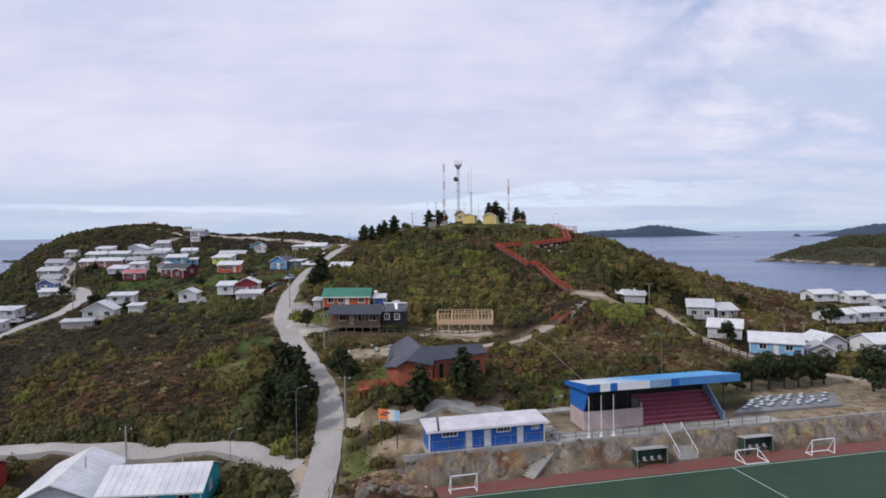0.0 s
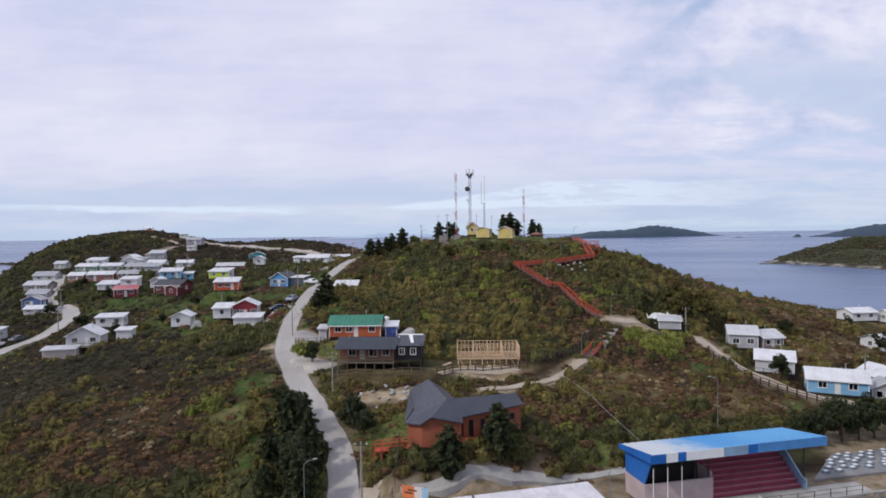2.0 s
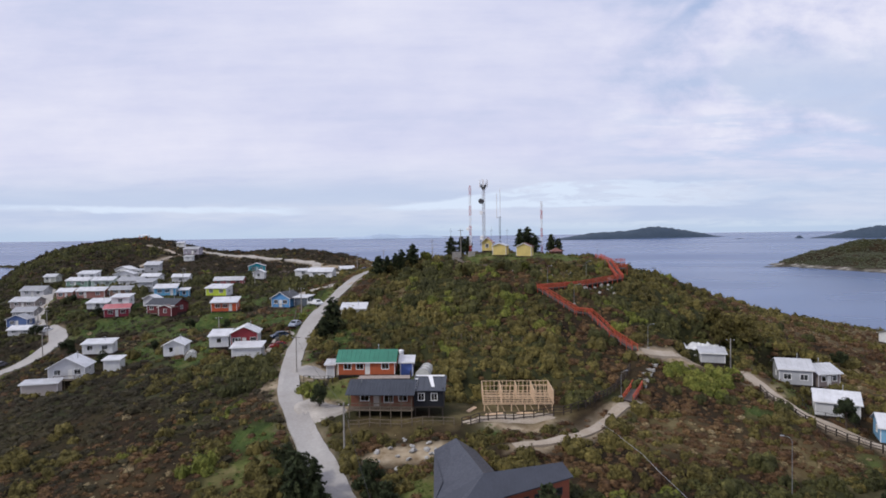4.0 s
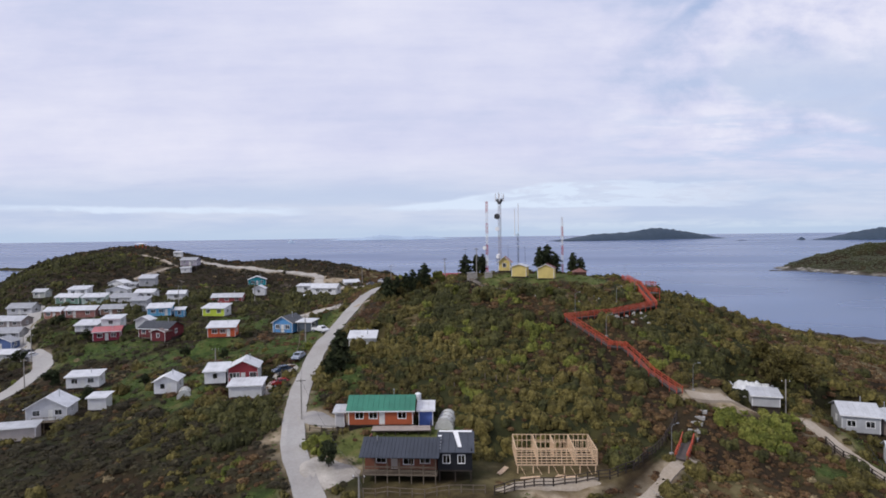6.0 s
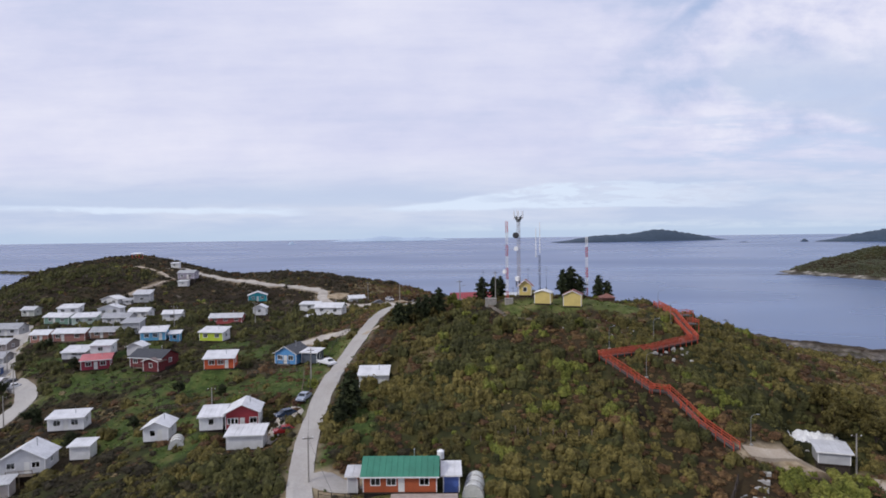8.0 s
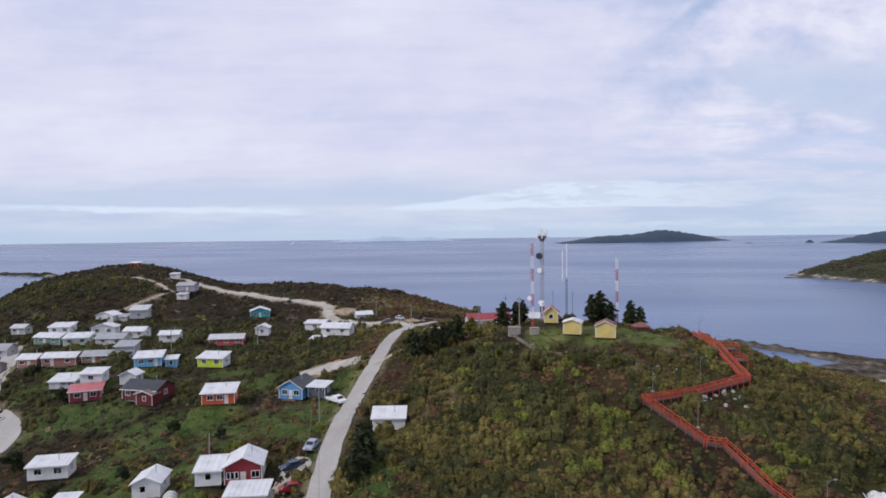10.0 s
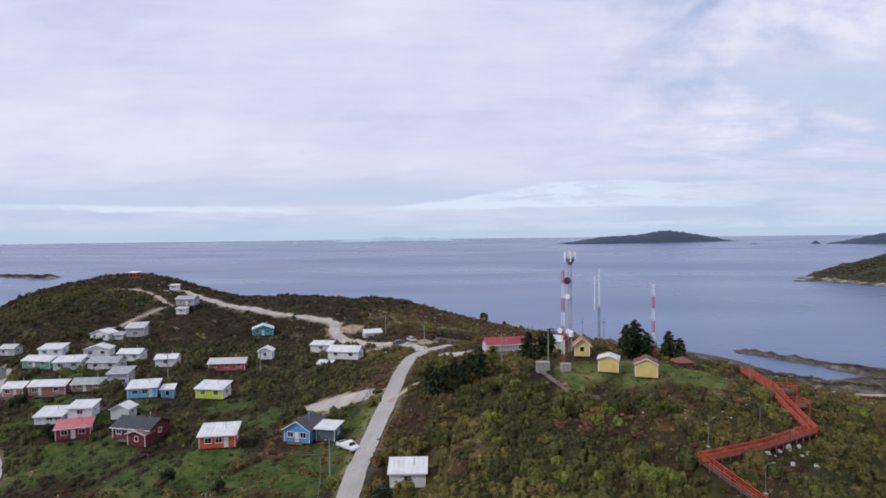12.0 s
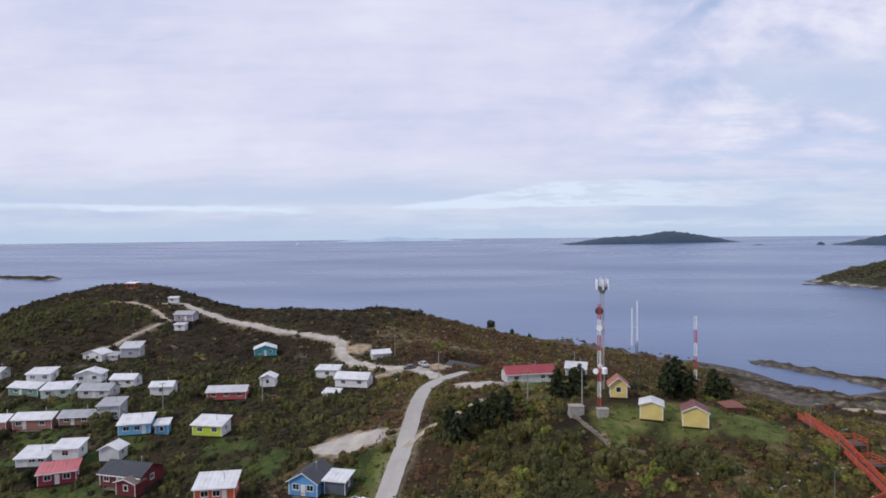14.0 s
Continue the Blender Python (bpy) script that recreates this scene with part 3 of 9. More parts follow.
DIRT_WAYS = {
    "hill_track": ([(-30, 246), (-37, 262), (-44, 268), (-51, 272), (-58, 280), (-65, 291), (-66, 302), (-72, 307), (-86, 311), (-99, 318), (-108, 325), (-122, 336), (-136, 352), (-146, 361), (-155, 367), (-163, 366)], 4.0),
    "east_track": ([(31, 138.5), (36, 138.5), (42, 139), (47, 138), (50, 131), (51.5, 124), (55, 117), (60, 110.5), (67, 104), (76, 100)], 2.6),
    "frame_path": ([(2, 106), (9, 108), (14, 111.5), (21, 119.5), (24.5, 122)], 1.6),
    "shortcut": ([(-35.8, 197), (-31, 203), (-25, 209), (-19, 214)], 1.5),
    "corner_lay_by": ([(-15.5, 65), (-17, 68), (-19, 70.5)], 3.4),
    "terrace_walk": ([(-9, 79.6), (-3, 80.6), (4, 81.8), (10, 83.6), (16, 85.6), (22, 87.4)], 1.3),
    "crest_path": ([(-145, 333), (-152, 340), (-160, 350), (-167, 357), (-175, 359.5), (-185, 362)], 2.0),
    "rail_path": ([(-151, 296), (-149, 303), (-148, 316), (-146, 330)], 1.6),
    "shore_road": ([(176, 385), (190, 380), (225, 372), (280, 362)], 5.0),
    "pole_pad": ([(-15, 80), (-11.5, 79.5)], 3.5),
}
PADS = [(-5.5, 72.5, 3.5, 2.6, -20), (-47.5, 207.4, 9.6, 6.0, -8), (-18.6, 232, 8.0, 5.4, -40), (-31.5, 134.6, 5.6, 2.9, -6), (-28, 119.4, 5.0, 3.6, -20), (-32, 262, 7, 4, 20), (-45, 262, 8, 4, 10), (-60, 296, 7, 4, 50), (-13, 105, 6, 2.0, 5), (4, 112.5, 6, 1.2, 10), (38, 138.5, 6, 3.0, 0), (-38, 128, 2, 2, 0)]
LAWNS = [(-7, 230, 8), (3, 234, 6), (-110, 194, 8), (-102, 199, 6), (-92, 192, 5), (-123, 224, 6), (-99, 217, 4), (-71, 184, 6), (-62, 176, 6), (-54, 179, 7), (-46, 174, 6), (-64, 204, 6), (-44, 193, 6), (-78, 176, 6), (-82, 166, 5), (-74, 160, 6), (-62, 150, 5), (176, 402, 8), (200, 393, 8), (-4, 221, 6), (0, 214, 5), (-7, 207, 4), (13, 188.5, 8.5), (22, 187.5, 7), (4, 188, 6.5), (27, 183.5, 4), (-11, 70.5, 3.6), (-12, 76, 3), (-10.5, 94, 6.5), (-24, 124, 6), (-44, 185, 6), (-75, 214, 5), (-142, 237, 7), (-128, 238, 5), (-34, 102, 4), (-13, 127, 5), (-30, 165, 3), (-118, 160, 5), (54, 128, 4), (-96, 176, 5), (16, 92, 4)]
# cover of the slopes, as ellipses (x, y, half width, half depth): rough meadow, straw and tan heath, tall dark green brush, bright young bushes
MEADOWS = [(-102.8, 194.5, 10, 6), (-76, 186, 12, 6.5), (-47.5, 177.5, 7, 6), (-65.8, 163, 4.6, 6), (-34.1, 139.1, 1.6, 5), (-124.9, 224.2, 5, 3.8), (-104.9, 212, 3.5, 2.8), (-126, 211, 5, 5), (-42.5, 159.8, 3.5, 5),
           (-29.6, 152, 2.6, 8), (-39.6, 197, 2.2, 8), (-29.2, 91.4, 2.2, 4.2), (-36.5, 111.6, 4, 4), (-0.1, 110.2, 2.7, 1.5), (43.7, 120.3, 2.9, 2.1), (53.7, 108.6, 1.7, 1.3), (-9.2, 130, 1.4, 2.4), (-39.2, 166, 1.8, 5), (-20, 252, 8, 2.5)]
STRAWS = [(3, 117.5, 9, 5.5), (-15, 112, 9, 2.2), (-26, 123, 4, 4), (-84.9, 178.3, 5.7, 5), (-56.5, 196, 4, 5), (73.2, 136.4, 7.5, 6), (85, 168, 14, 14), (69.7, 165, 11, 8), (-38, 322, 18, 20), (16.5, 172.5, 6, 3), (-50.8, 102.3, 5, 5), (45.3, 107, 10, 5), (80, 140, 11, 9), (-21, 172.5, 5, 5.5),
          (103, 172, 16, 14), (28, 112, 7, 6), (120, 200, 24, 20), (-12, 300, 14, 8), (26, 176.5, 4, 2.4)]
BRUSH = [(-50.3, 83, 14, 2.4), (-34.2, 79.6, 10, 1.8), (-26.2, 80.5, 3.4, 4), (-6.9, 84.0, 5, 1.2), (10.5, 93.4, 5, 4), (21.4, 94.6, 6, 2.4), (34, 98, 9, 3), (11, 175.4, 8, 3.2), (-4.4, 164.6, 11, 4.6), (-24, 203, 6, 12), (39, 149, 4.6, 4.4), (54, 149, 8, 5),
         (-14, 186, 9, 6.5), (-9.8, 172.1, 5.8, 4.2), (-5, 176.5, 4.6, 3), (-46.8, 140.7, 9, 4), (-44.3, 132.7, 5, 6), (-32.2, 160, 1.6, 8), (-205, 325, 40, 34), (30, 157, 5, 3), (46, 101, 8, 3)]
BRIGHT = [(-38.9, 104.7, 2.0, 3.0), (-21.5, 74.8, 2.2, 1.6), (11.7, 96.1, 3, 1), (33.2, 150.8, 3.0, 3.4), (41.7, 134.3, 6, 5), (-10.3, 189.5, 2, 2.4), (-1.7, 177.3, 2.4, 2), (3.3, 173.2, 2.4, 2), (-14.5, 174.6, 1.8, 2), (9.1, 157.8, 3.2, 2.4),
          (12.6, 147.4, 2.6, 2.2), (1.1, 148.9, 4, 1.8), (-9, 181.9, 2.2, 1.5), (4.8, 170.5, 2.2, 1.4), (-5.8, 155.1, 3.2, 2), (-11.8, 185.5, 2.4, 1.8), (6.3, 152.9, 4, 1.8), (30.3, 148.3, 2.8, 1.6), (-31, 126, 2.2, 3)]


def cover(x, y, patches, ragged=0.3):
    """How far a point lies within ragged patches, 0 to 1."""
    m = np.zeros(np.shape(x))
    r = ragged * lumps(x + 3, y - 8, 4.5)
    for cx, cy, a, b in patches:
        m = np.maximum(m, smooth(1.3, 0.75, np.hypot((x - cx) / a, (y - cy) / b) + r))
    return m



def strip_mask(x, y, ways, extra=0.0):
    d = np.full(np.shape(x), 1e9)
    for line, width in ways.values():
        d = np.minimum(d, segdist(x, y, line) - width / 2 - extra)
    return d


def lawn_mask(x, y):
    m = np.zeros(np.shape(x))
    for cx, cy, r in LAWNS:
        m = np.maximum(m, smooth(r * 1.15, r * 0.8, np.hypot(x - cx, y - cy) + 2.0 * lumps(x, y, 6)))
    return m


def pad_mask(x, y):
    m = np.zeros(np.shape(x))
    for cx, cy, a, b, rot in PADS:
        c, s = math.cos(radians(rot)), math.sin(radians(rot))
        dx, dy = (x - cx) * c + (y - cy) * s, -(x - cx) * s + (y - cy) * c
        m = np.maximum(m, smooth(1.15, 0.85, np.hypot(dx / a, dy / b) + 0.12 * lumps(x, y, 4)))
    return m


def greenness(x, y):
    """How green the scrub is: the mast hill and the hollows more, the open slopes less."""
    wet = 0.55 * lumps(x, y, 38) + 0.45 * lumps(x + 31, y, 13)
    hill = np.exp(-(((x - 12) / 55) ** 2 + ((y - 165) / 42) ** 2))
    hollow = np.exp(-(((x + 45) / 40) ** 2 + ((y - 140) / 18) ** 2)) + np.exp(-(((x + 40) / 30) ** 2 + ((y - 77) / 7) ** 2)) + np.exp(-(((x + 24) / 5) ** 2 + ((y - 88) / 20) ** 2))
    east = np.exp(-(((x - 40) / 9) ** 2 + ((y - 131) / 5) ** 2)) * 2
    g = 1.1 * wet + 0.5 * hill + 0.7 * hollow - 0.2 - 0.25 * (y > 255)
    young = 0.75 * lumps(x + 77, y + 12, 9) + 0.45 * hill + 0.3 * hollow + 0.8 * east
    return g, young, hill


def axis(lo, hi, fine_lo, fine_hi, step):
    a = list(np.arange(fine_lo, fine_hi + 0.01, step))
    s, v = step, fine_hi
    while v < hi:
        s *= 1.14
        v += s
        a.append(v)
    s, v = step, fine_lo
    while v > lo:
        s *= 1.14
        v -= s
        a.insert(0, v)
    return np.array(a)


def grid_mesh(name, xs, ys, zfun, material):
    X, Y = np.meshgrid(xs, ys)
    Z = zfun(X, Y)
    verts = np.stack([X.ravel(), Y.ravel(), Z.ravel()], 1)
    nx, ny = len(xs), len(ys)
    i = np.arange(nx * (ny - 1)).reshape(ny - 1, nx)[:, :-1].ravel()
    faces = np.stack([i, i + 1, i + nx + 1, i + nx], 1)
    me = bpy.data.meshes.new(name)
    me.from_pydata(verts.tolist(), [], faces.tolist())
    me.polygons.foreach_set("use_smooth", np.ones(len(faces), bool))
    me.materials.append(material)
    return new(name, me), X.ravel(), Y.ravel(), Z.ravel()


def ground_material():
    m = bpy.data.materials.new("heath_soil")
    m.use_nodes = True
    n, l = m.node_tree.nodes, m.node_tree.links
    bs = n["Principled BSDF"]
    bs.inputs["Roughness"].default_value, bs.inputs["Specular IOR Level"].default_value = 0.95, 0.15
    co = n.new("ShaderNodeTexCoord")

    def nz(sc, det):
        t = n.new("ShaderNodeTexNoise")
        t.inputs["Scale"].default_value, t.inputs["Detail"].default_value, t.inputs["Roughness"].default_value = sc, det, 0.62
        l.new(co.outputs["Object"], t.inputs["Vector"])
        return t.outputs[0]

    def rmp(src, *stops):
        r = n.new("ShaderNodeValToRGB")
        while len(r.color_ramp.elements) < len(stops):
            r.color_ramp.elements.new(0.5)
        for e, (p, c) in zip(r.color_ramp.elements, stops):
            e.position, e.color = p, (*c, 1)
        l.new(src, r.inputs[0])
        return r.outputs[0]

    def mx(f, a, b, mode="MIX"):
        x = n.new("ShaderNodeMix")
        x.data_type, x.blend_type = "RGBA", mode
        for i, v in ((0, f), (6, a), (7, b)):
            if isinstance(v, (int, float)):
                x.inputs[i].default_value = v
            elif isinstance(v, tuple):
                x.inputs[i].default_value = (*v, 1)
            else:
                l.new(v, x.inputs[i])
        return x.outputs[2]

    def attr(name):
        a = n.new("ShaderNodeAttribute")
        a.attribute_name = name
        return a.outputs["Fac"]

    # dark peat soil, deepened further to paint shade into gaps between shrubs
    heath = rmp(nz(0.05, 6), (0.36, (0.018, 0.013, 0.008)), (0.5, (0.030, 0.021, 0.012)), (0.62, (0.042, 0.031, 0.016)))
    heath = mx(0.6, heath, rmp(nz(1.1, 5), (0.35, (0.5, 0.5, 0.5)), (0.65, (1.3, 1.25, 1.1))), "MULTIPLY")
    grass = rmp(nz(0.22, 6), (0.36, (0.068, 0.086, 0.026)), (0.5, (0.112, 0.132, 0.038)), (0.64, (0.185, 0.162, 0.072)))
    grass = mx(0.5, grass, rmp(nz(2.5, 4), (0.3, (0.55, 0.55, 0.5)), (0.7, (1.25, 1.25, 1.2))), "MULTIPLY")
    earth = rmp(nz(0.5, 6), (0.35, (0.20, 0.145, 0.085)), (0.65, (0.42, 0.35, 0.25)))
    rock = rmp(nz(0.25, 10), (0.36, (0.045, 0.035, 0.027)), (0.5, (0.135, 0.11, 0.088)), (0.64, (0.28, 0.245, 0.21)))
    scrub = rmp(nz(0.3, 6), (0.36, (0.018, 0.02, 0.008)), (0.5, (0.03, 0.032, 0.012)), (0.64, (0.055, 0.052, 0.018)))
    c = mx(attr("green"), heath, scrub)
    tan = rmp(nz(0.35, 6), (0.36, (0.075, 0.052, 0.026)), (0.5, (0.13, 0.098, 0.045)), (0.64, (0.21, 0.17, 0.085)))
    c = mx(attr("straw"), c, tan)
    meadow = rmp(nz(0.3, 6), (0.36, (0.034, 0.058, 0.016)), (0.5, (0.060, 0.096, 0.024)), (0.66, (0.115, 0.118, 0.042)))
    c = mx(attr("meadow"), c, mx(0.6, meadow, rmp(nz(1.8, 4), (0.3, (0.45, 0.45, 0.4)), (0.7, (1.3, 1.3, 1.2))), "MULTIPLY"))
    c = mx(attr("grass"), c, grass)
    c = mx(attr("earth"), c, earth)
    c = mx(attr("rock"), c, rock)
    c = mx(attr("rim"), c, rmp(nz(0.08, 8), (0.4, (0.10, 0.09, 0.075)), (0.6, (0.38, 0.36, 0.32))))
    c = mx(attr("wet"), c, rmp(nz(0.3, 8), (0.4, (0.034, 0.032, 0.028)), (0.62, (0.115, 0.108, 0.098))))
    l.new(c, bs.inputs["Base Color"])
    bmp = n.new("ShaderNodeBump")
    bmp.inputs["Strength"].default_value, bmp.inputs["Distance"].default_value = 0.8, 0.25
    l.new(nz(1.4, 6), bmp.inputs["Height"])
    l.new(bmp.outputs[0], bs.inputs["Normal"])
    return m


SOIL = ground_material()
for _nm, _xs, _ys, _lb in (("headland", (560, 1180), (760, 1290), "low headland of olive scrub with a pale rocky rim"), ("islet", (-1180, -820), (1350, 1510), "low dark rocky islet out at sea")):
    _ob, _hx, _hy, _hz = grid_mesh(_nm, np.arange(_xs[0], _xs[1], 5.0), np.arange(_ys[0], _ys[1], 5.0), outer_land, SOIL)
    for _k, _m in (("green", smooth(-0.5, 0.6, lumps(_hx, _hy, 45))), ("rim", smooth(5.2, 3.6, _hz + 1.2 * lumps(_hx, _hy, 25)) * smooth(-0.6, 0.5, lumps(_hx, _hy, 30))), ("wet", smooth(2.0, 0.8, _hz + 0.5 * lumps(_hx, _hy, 12)))):
        _ob.data.attributes.new(_k, "FLOAT", "POINT").data.foreach_set("value", np.clip(_m, 0, 1).astype(np.float32))
    tagged(_ob, _lb, "coast", kind="structure")
ground, GX, GY, GZ = grid_mesh("ground", axis(-1700, 1500, -262, 240, 2.0), axis(-900, 1700, 36, 420, 2.0), land, SOIL)
tagged(ground, "hilly ground of brown heath, grass and bare rock", "ground", kind="structure")
_u, _v = field_uv(GX, GY)
_bank = smooth(3.0, 3.8, _v) * smooth(6.8, 6.0, _v) * smooth(-18, -13, _u) * smooth(100, 85, _u)
_near_field = smooth(-17, -12, _u) * smooth(75, 62, _u) * smooth(14, 11, _v) * smooth(5.5, 7, _v)
_masks = {
    "wet": smooth(2.6, 0.9, GZ + 0.9 * lumps(GX, GY, 9)) * smooth(300, 330, GY) * 0.85,
    "green": smooth(-0.1, 0.35, greenness(GX, GY)[0]),
    "grass": np.where(GX < -40, 0.0, 0.9) * lawn_mask(GX, GY) * smooth(-1.4, -0.3, lumps(GX + 5, GY + 3, 9)),
    "meadow": np.maximum(np.where(GX < -40, 0.75, 0.0) * lawn_mask(GX, GY), 0.85 * cover(GX, GY, MEADOWS)),
    "straw": np.where((GY < 130) & (GX < -30), 0.15, 0.65) * cover(GX, GY, STRAWS),
    "earth": np.maximum.reduce([pad_mask(GX, GY), 0.7 * _near_field, 0.65 * smooth(-15, -12, _u) * smooth(12, 8, _u) * smooth(18, 15.5, _v) * smooth(5.5, 7, _v), smooth(1.2, 0.0, strip_mask(GX, GY, DIRT_WAYS)) * 0.9,
                                smooth(1.0, 0.0, strip_mask(GX, GY, ROADS)) * 0.6, 0.6 * _bank, 0.75 * smooth(38, 44, _u) * smooth(100, 85, _u) * smooth(28, 20, _v) * smooth(3, 6, _v)]),
    "rock": np.maximum.reduce([0.8 * _bank * smooth(-0.4, 0.5, lumps(GX, GY, 5)), smooth(2.6, 1.3, GZ + 0.5 * lumps(GX, GY, 11)),
                               smooth(0.75, 1.1, lumps(GX + 9, GY, 17)) * smooth(200, 230, GY) * 0.7]),
}
for _k, _m in _masks.items():
    ground.data.attributes.new(_k, "FLOAT", "POINT").data.foreach_set("value", np.clip(_m, 0, 1).astype(np.float32))


# sea: level near the coast, bending up to the horizon far out
def sea_rise(r):
    R = np.where(r < 1600, r, 1600 - 6000 * np.log(np.clip(1 - (r - 1600) / 3300, 1e-4, 1)))
    return np.where(r < 1600, 0.0, 75 * (1 - r / np.maximum(R, 1)))


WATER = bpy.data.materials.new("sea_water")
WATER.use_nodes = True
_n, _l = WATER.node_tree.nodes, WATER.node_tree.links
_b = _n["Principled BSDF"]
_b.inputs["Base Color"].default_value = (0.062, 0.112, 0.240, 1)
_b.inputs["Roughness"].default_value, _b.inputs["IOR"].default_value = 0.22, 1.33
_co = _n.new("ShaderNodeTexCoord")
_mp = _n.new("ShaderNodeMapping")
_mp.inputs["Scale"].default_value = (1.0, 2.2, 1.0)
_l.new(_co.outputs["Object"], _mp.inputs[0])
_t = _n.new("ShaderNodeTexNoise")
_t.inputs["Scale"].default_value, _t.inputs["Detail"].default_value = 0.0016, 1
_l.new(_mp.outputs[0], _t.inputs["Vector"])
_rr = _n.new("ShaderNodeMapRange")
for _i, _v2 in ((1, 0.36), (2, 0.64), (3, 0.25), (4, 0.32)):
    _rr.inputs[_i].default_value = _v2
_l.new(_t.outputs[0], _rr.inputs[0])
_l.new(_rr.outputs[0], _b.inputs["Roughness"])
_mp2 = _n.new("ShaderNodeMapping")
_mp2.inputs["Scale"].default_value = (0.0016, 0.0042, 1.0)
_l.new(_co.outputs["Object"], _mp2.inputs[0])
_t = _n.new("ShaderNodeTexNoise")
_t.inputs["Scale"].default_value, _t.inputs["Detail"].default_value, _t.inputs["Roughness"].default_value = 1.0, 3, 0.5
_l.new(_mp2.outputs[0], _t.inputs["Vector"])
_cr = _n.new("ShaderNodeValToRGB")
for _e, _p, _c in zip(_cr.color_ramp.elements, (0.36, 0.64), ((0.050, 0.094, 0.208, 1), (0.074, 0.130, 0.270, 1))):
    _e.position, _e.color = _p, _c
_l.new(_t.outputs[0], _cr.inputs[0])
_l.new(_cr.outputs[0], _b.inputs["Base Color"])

_radii = np.concatenate([[0.01], np.arange(100, 1600, 100), np.linspace(1600, 4840, 60)])
_ang = np.linspace(0, 2 * math.pi, 181)[:-1]
_sv = [(r * math.cos(a), 40 + r * math.sin(a), float(sea_rise(r))) for r in _radii for a in _ang]
_na = len(_ang)
_sf = [(i * _na + j, i * _na + (j + 1) % _na, (i + 1) * _na + (j + 1) % _na, (i + 1) * _na + j) for i in range(len(_radii) - 1) for j in range(_na)]
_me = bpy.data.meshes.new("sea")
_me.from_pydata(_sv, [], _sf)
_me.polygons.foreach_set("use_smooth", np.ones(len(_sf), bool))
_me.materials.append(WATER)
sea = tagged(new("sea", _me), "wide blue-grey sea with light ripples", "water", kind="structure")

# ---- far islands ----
# forest colour shifted to blue, with the distance haze mixed in
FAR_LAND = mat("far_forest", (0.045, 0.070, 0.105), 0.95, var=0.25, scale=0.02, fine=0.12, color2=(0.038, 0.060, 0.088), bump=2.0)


def island(name, centre, turn, half_long, half_wide, tops, label, material=FAR_LAND):
    """An island as a ridge whose profile is a sum of rounded tops (along, height, spread)."""
    xs, ys = np.linspace(-1, 1, 90), np.linspace(-1, 1, 14)
    X, Y = np.meshgrid(xs, ys)
    z = sum(h * np.exp(-((X - a) / s) ** 2) for a, h, s in tops) * np.clip(1 - X ** 4, 0, 1) ** 0.5 * np.clip(1 - Y ** 2, 0, 1) ** 0.7
    z = z * (1 + 0.10 * lumps(X * half_long, Y * half_wide, half_long / 9)) - 1.5
    r = math.hypot(*centre)
    z = z + float(sea_rise(np.array(r)))
    c, s = math.cos(radians(turn)), math.sin(radians(turn))
    verts = [(centre[0] + c * x * half_long - s * y * half_wide, centre[1] + s * x * half_long + c * y * half_wide, zz) for x, y, zz in zip(X.ravel(), Y.ravel(), z.ravel())]
    nx = len(xs)
    faces = [(j * nx + i, j * nx + i + 1, (j + 1) * nx + i + 1, (j + 1) * nx + i) for j in range(len(ys) - 1) for i in range(nx - 1)]
    me = bpy.data.meshes.new(name)
    me.from_pydata(verts, [], faces)
    me.polygons.foreach_set("use_smooth", np.ones(len(faces), bool))
    me.materials.append(material)
    return tagged(new(name, me), label, "island")

# pale blue base colour carries the sea haze over the farthest land
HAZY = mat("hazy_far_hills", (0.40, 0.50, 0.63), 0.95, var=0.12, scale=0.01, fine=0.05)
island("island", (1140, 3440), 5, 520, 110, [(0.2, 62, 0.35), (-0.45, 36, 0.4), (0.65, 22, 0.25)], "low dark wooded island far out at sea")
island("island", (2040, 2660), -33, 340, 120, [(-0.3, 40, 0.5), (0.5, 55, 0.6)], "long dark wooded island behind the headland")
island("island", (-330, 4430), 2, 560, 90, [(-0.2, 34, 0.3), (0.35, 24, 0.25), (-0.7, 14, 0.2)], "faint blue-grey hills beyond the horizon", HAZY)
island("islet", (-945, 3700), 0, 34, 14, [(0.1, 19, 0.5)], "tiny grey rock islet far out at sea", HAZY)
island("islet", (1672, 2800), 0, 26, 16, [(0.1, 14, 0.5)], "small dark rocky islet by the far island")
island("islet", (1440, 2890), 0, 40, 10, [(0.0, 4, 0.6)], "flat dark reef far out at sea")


# ---- helpers for things ----
def box(bm, x0, x1, y0, y1, z0, z1, m=None):
    vs = [bm.verts.new(Vector(p) if m is None else m @ Vector(p)) for p in
          ((x0, y0, z0), (x1, y0, z0), (x1, y1, z0), (x0, y1, z0), (x0, y0, z1), (x1, y0, z1), (x1, y1, z1), (x0, y1, z1))]
    for f in ((3, 2, 1, 0), (4, 5, 6, 7), (0, 1, 5, 4), (1, 2, 6, 5), (2, 3, 7, 6), (3, 0, 4, 7)):
        bm.faces.new([vs[i] for i in f])
    return bm


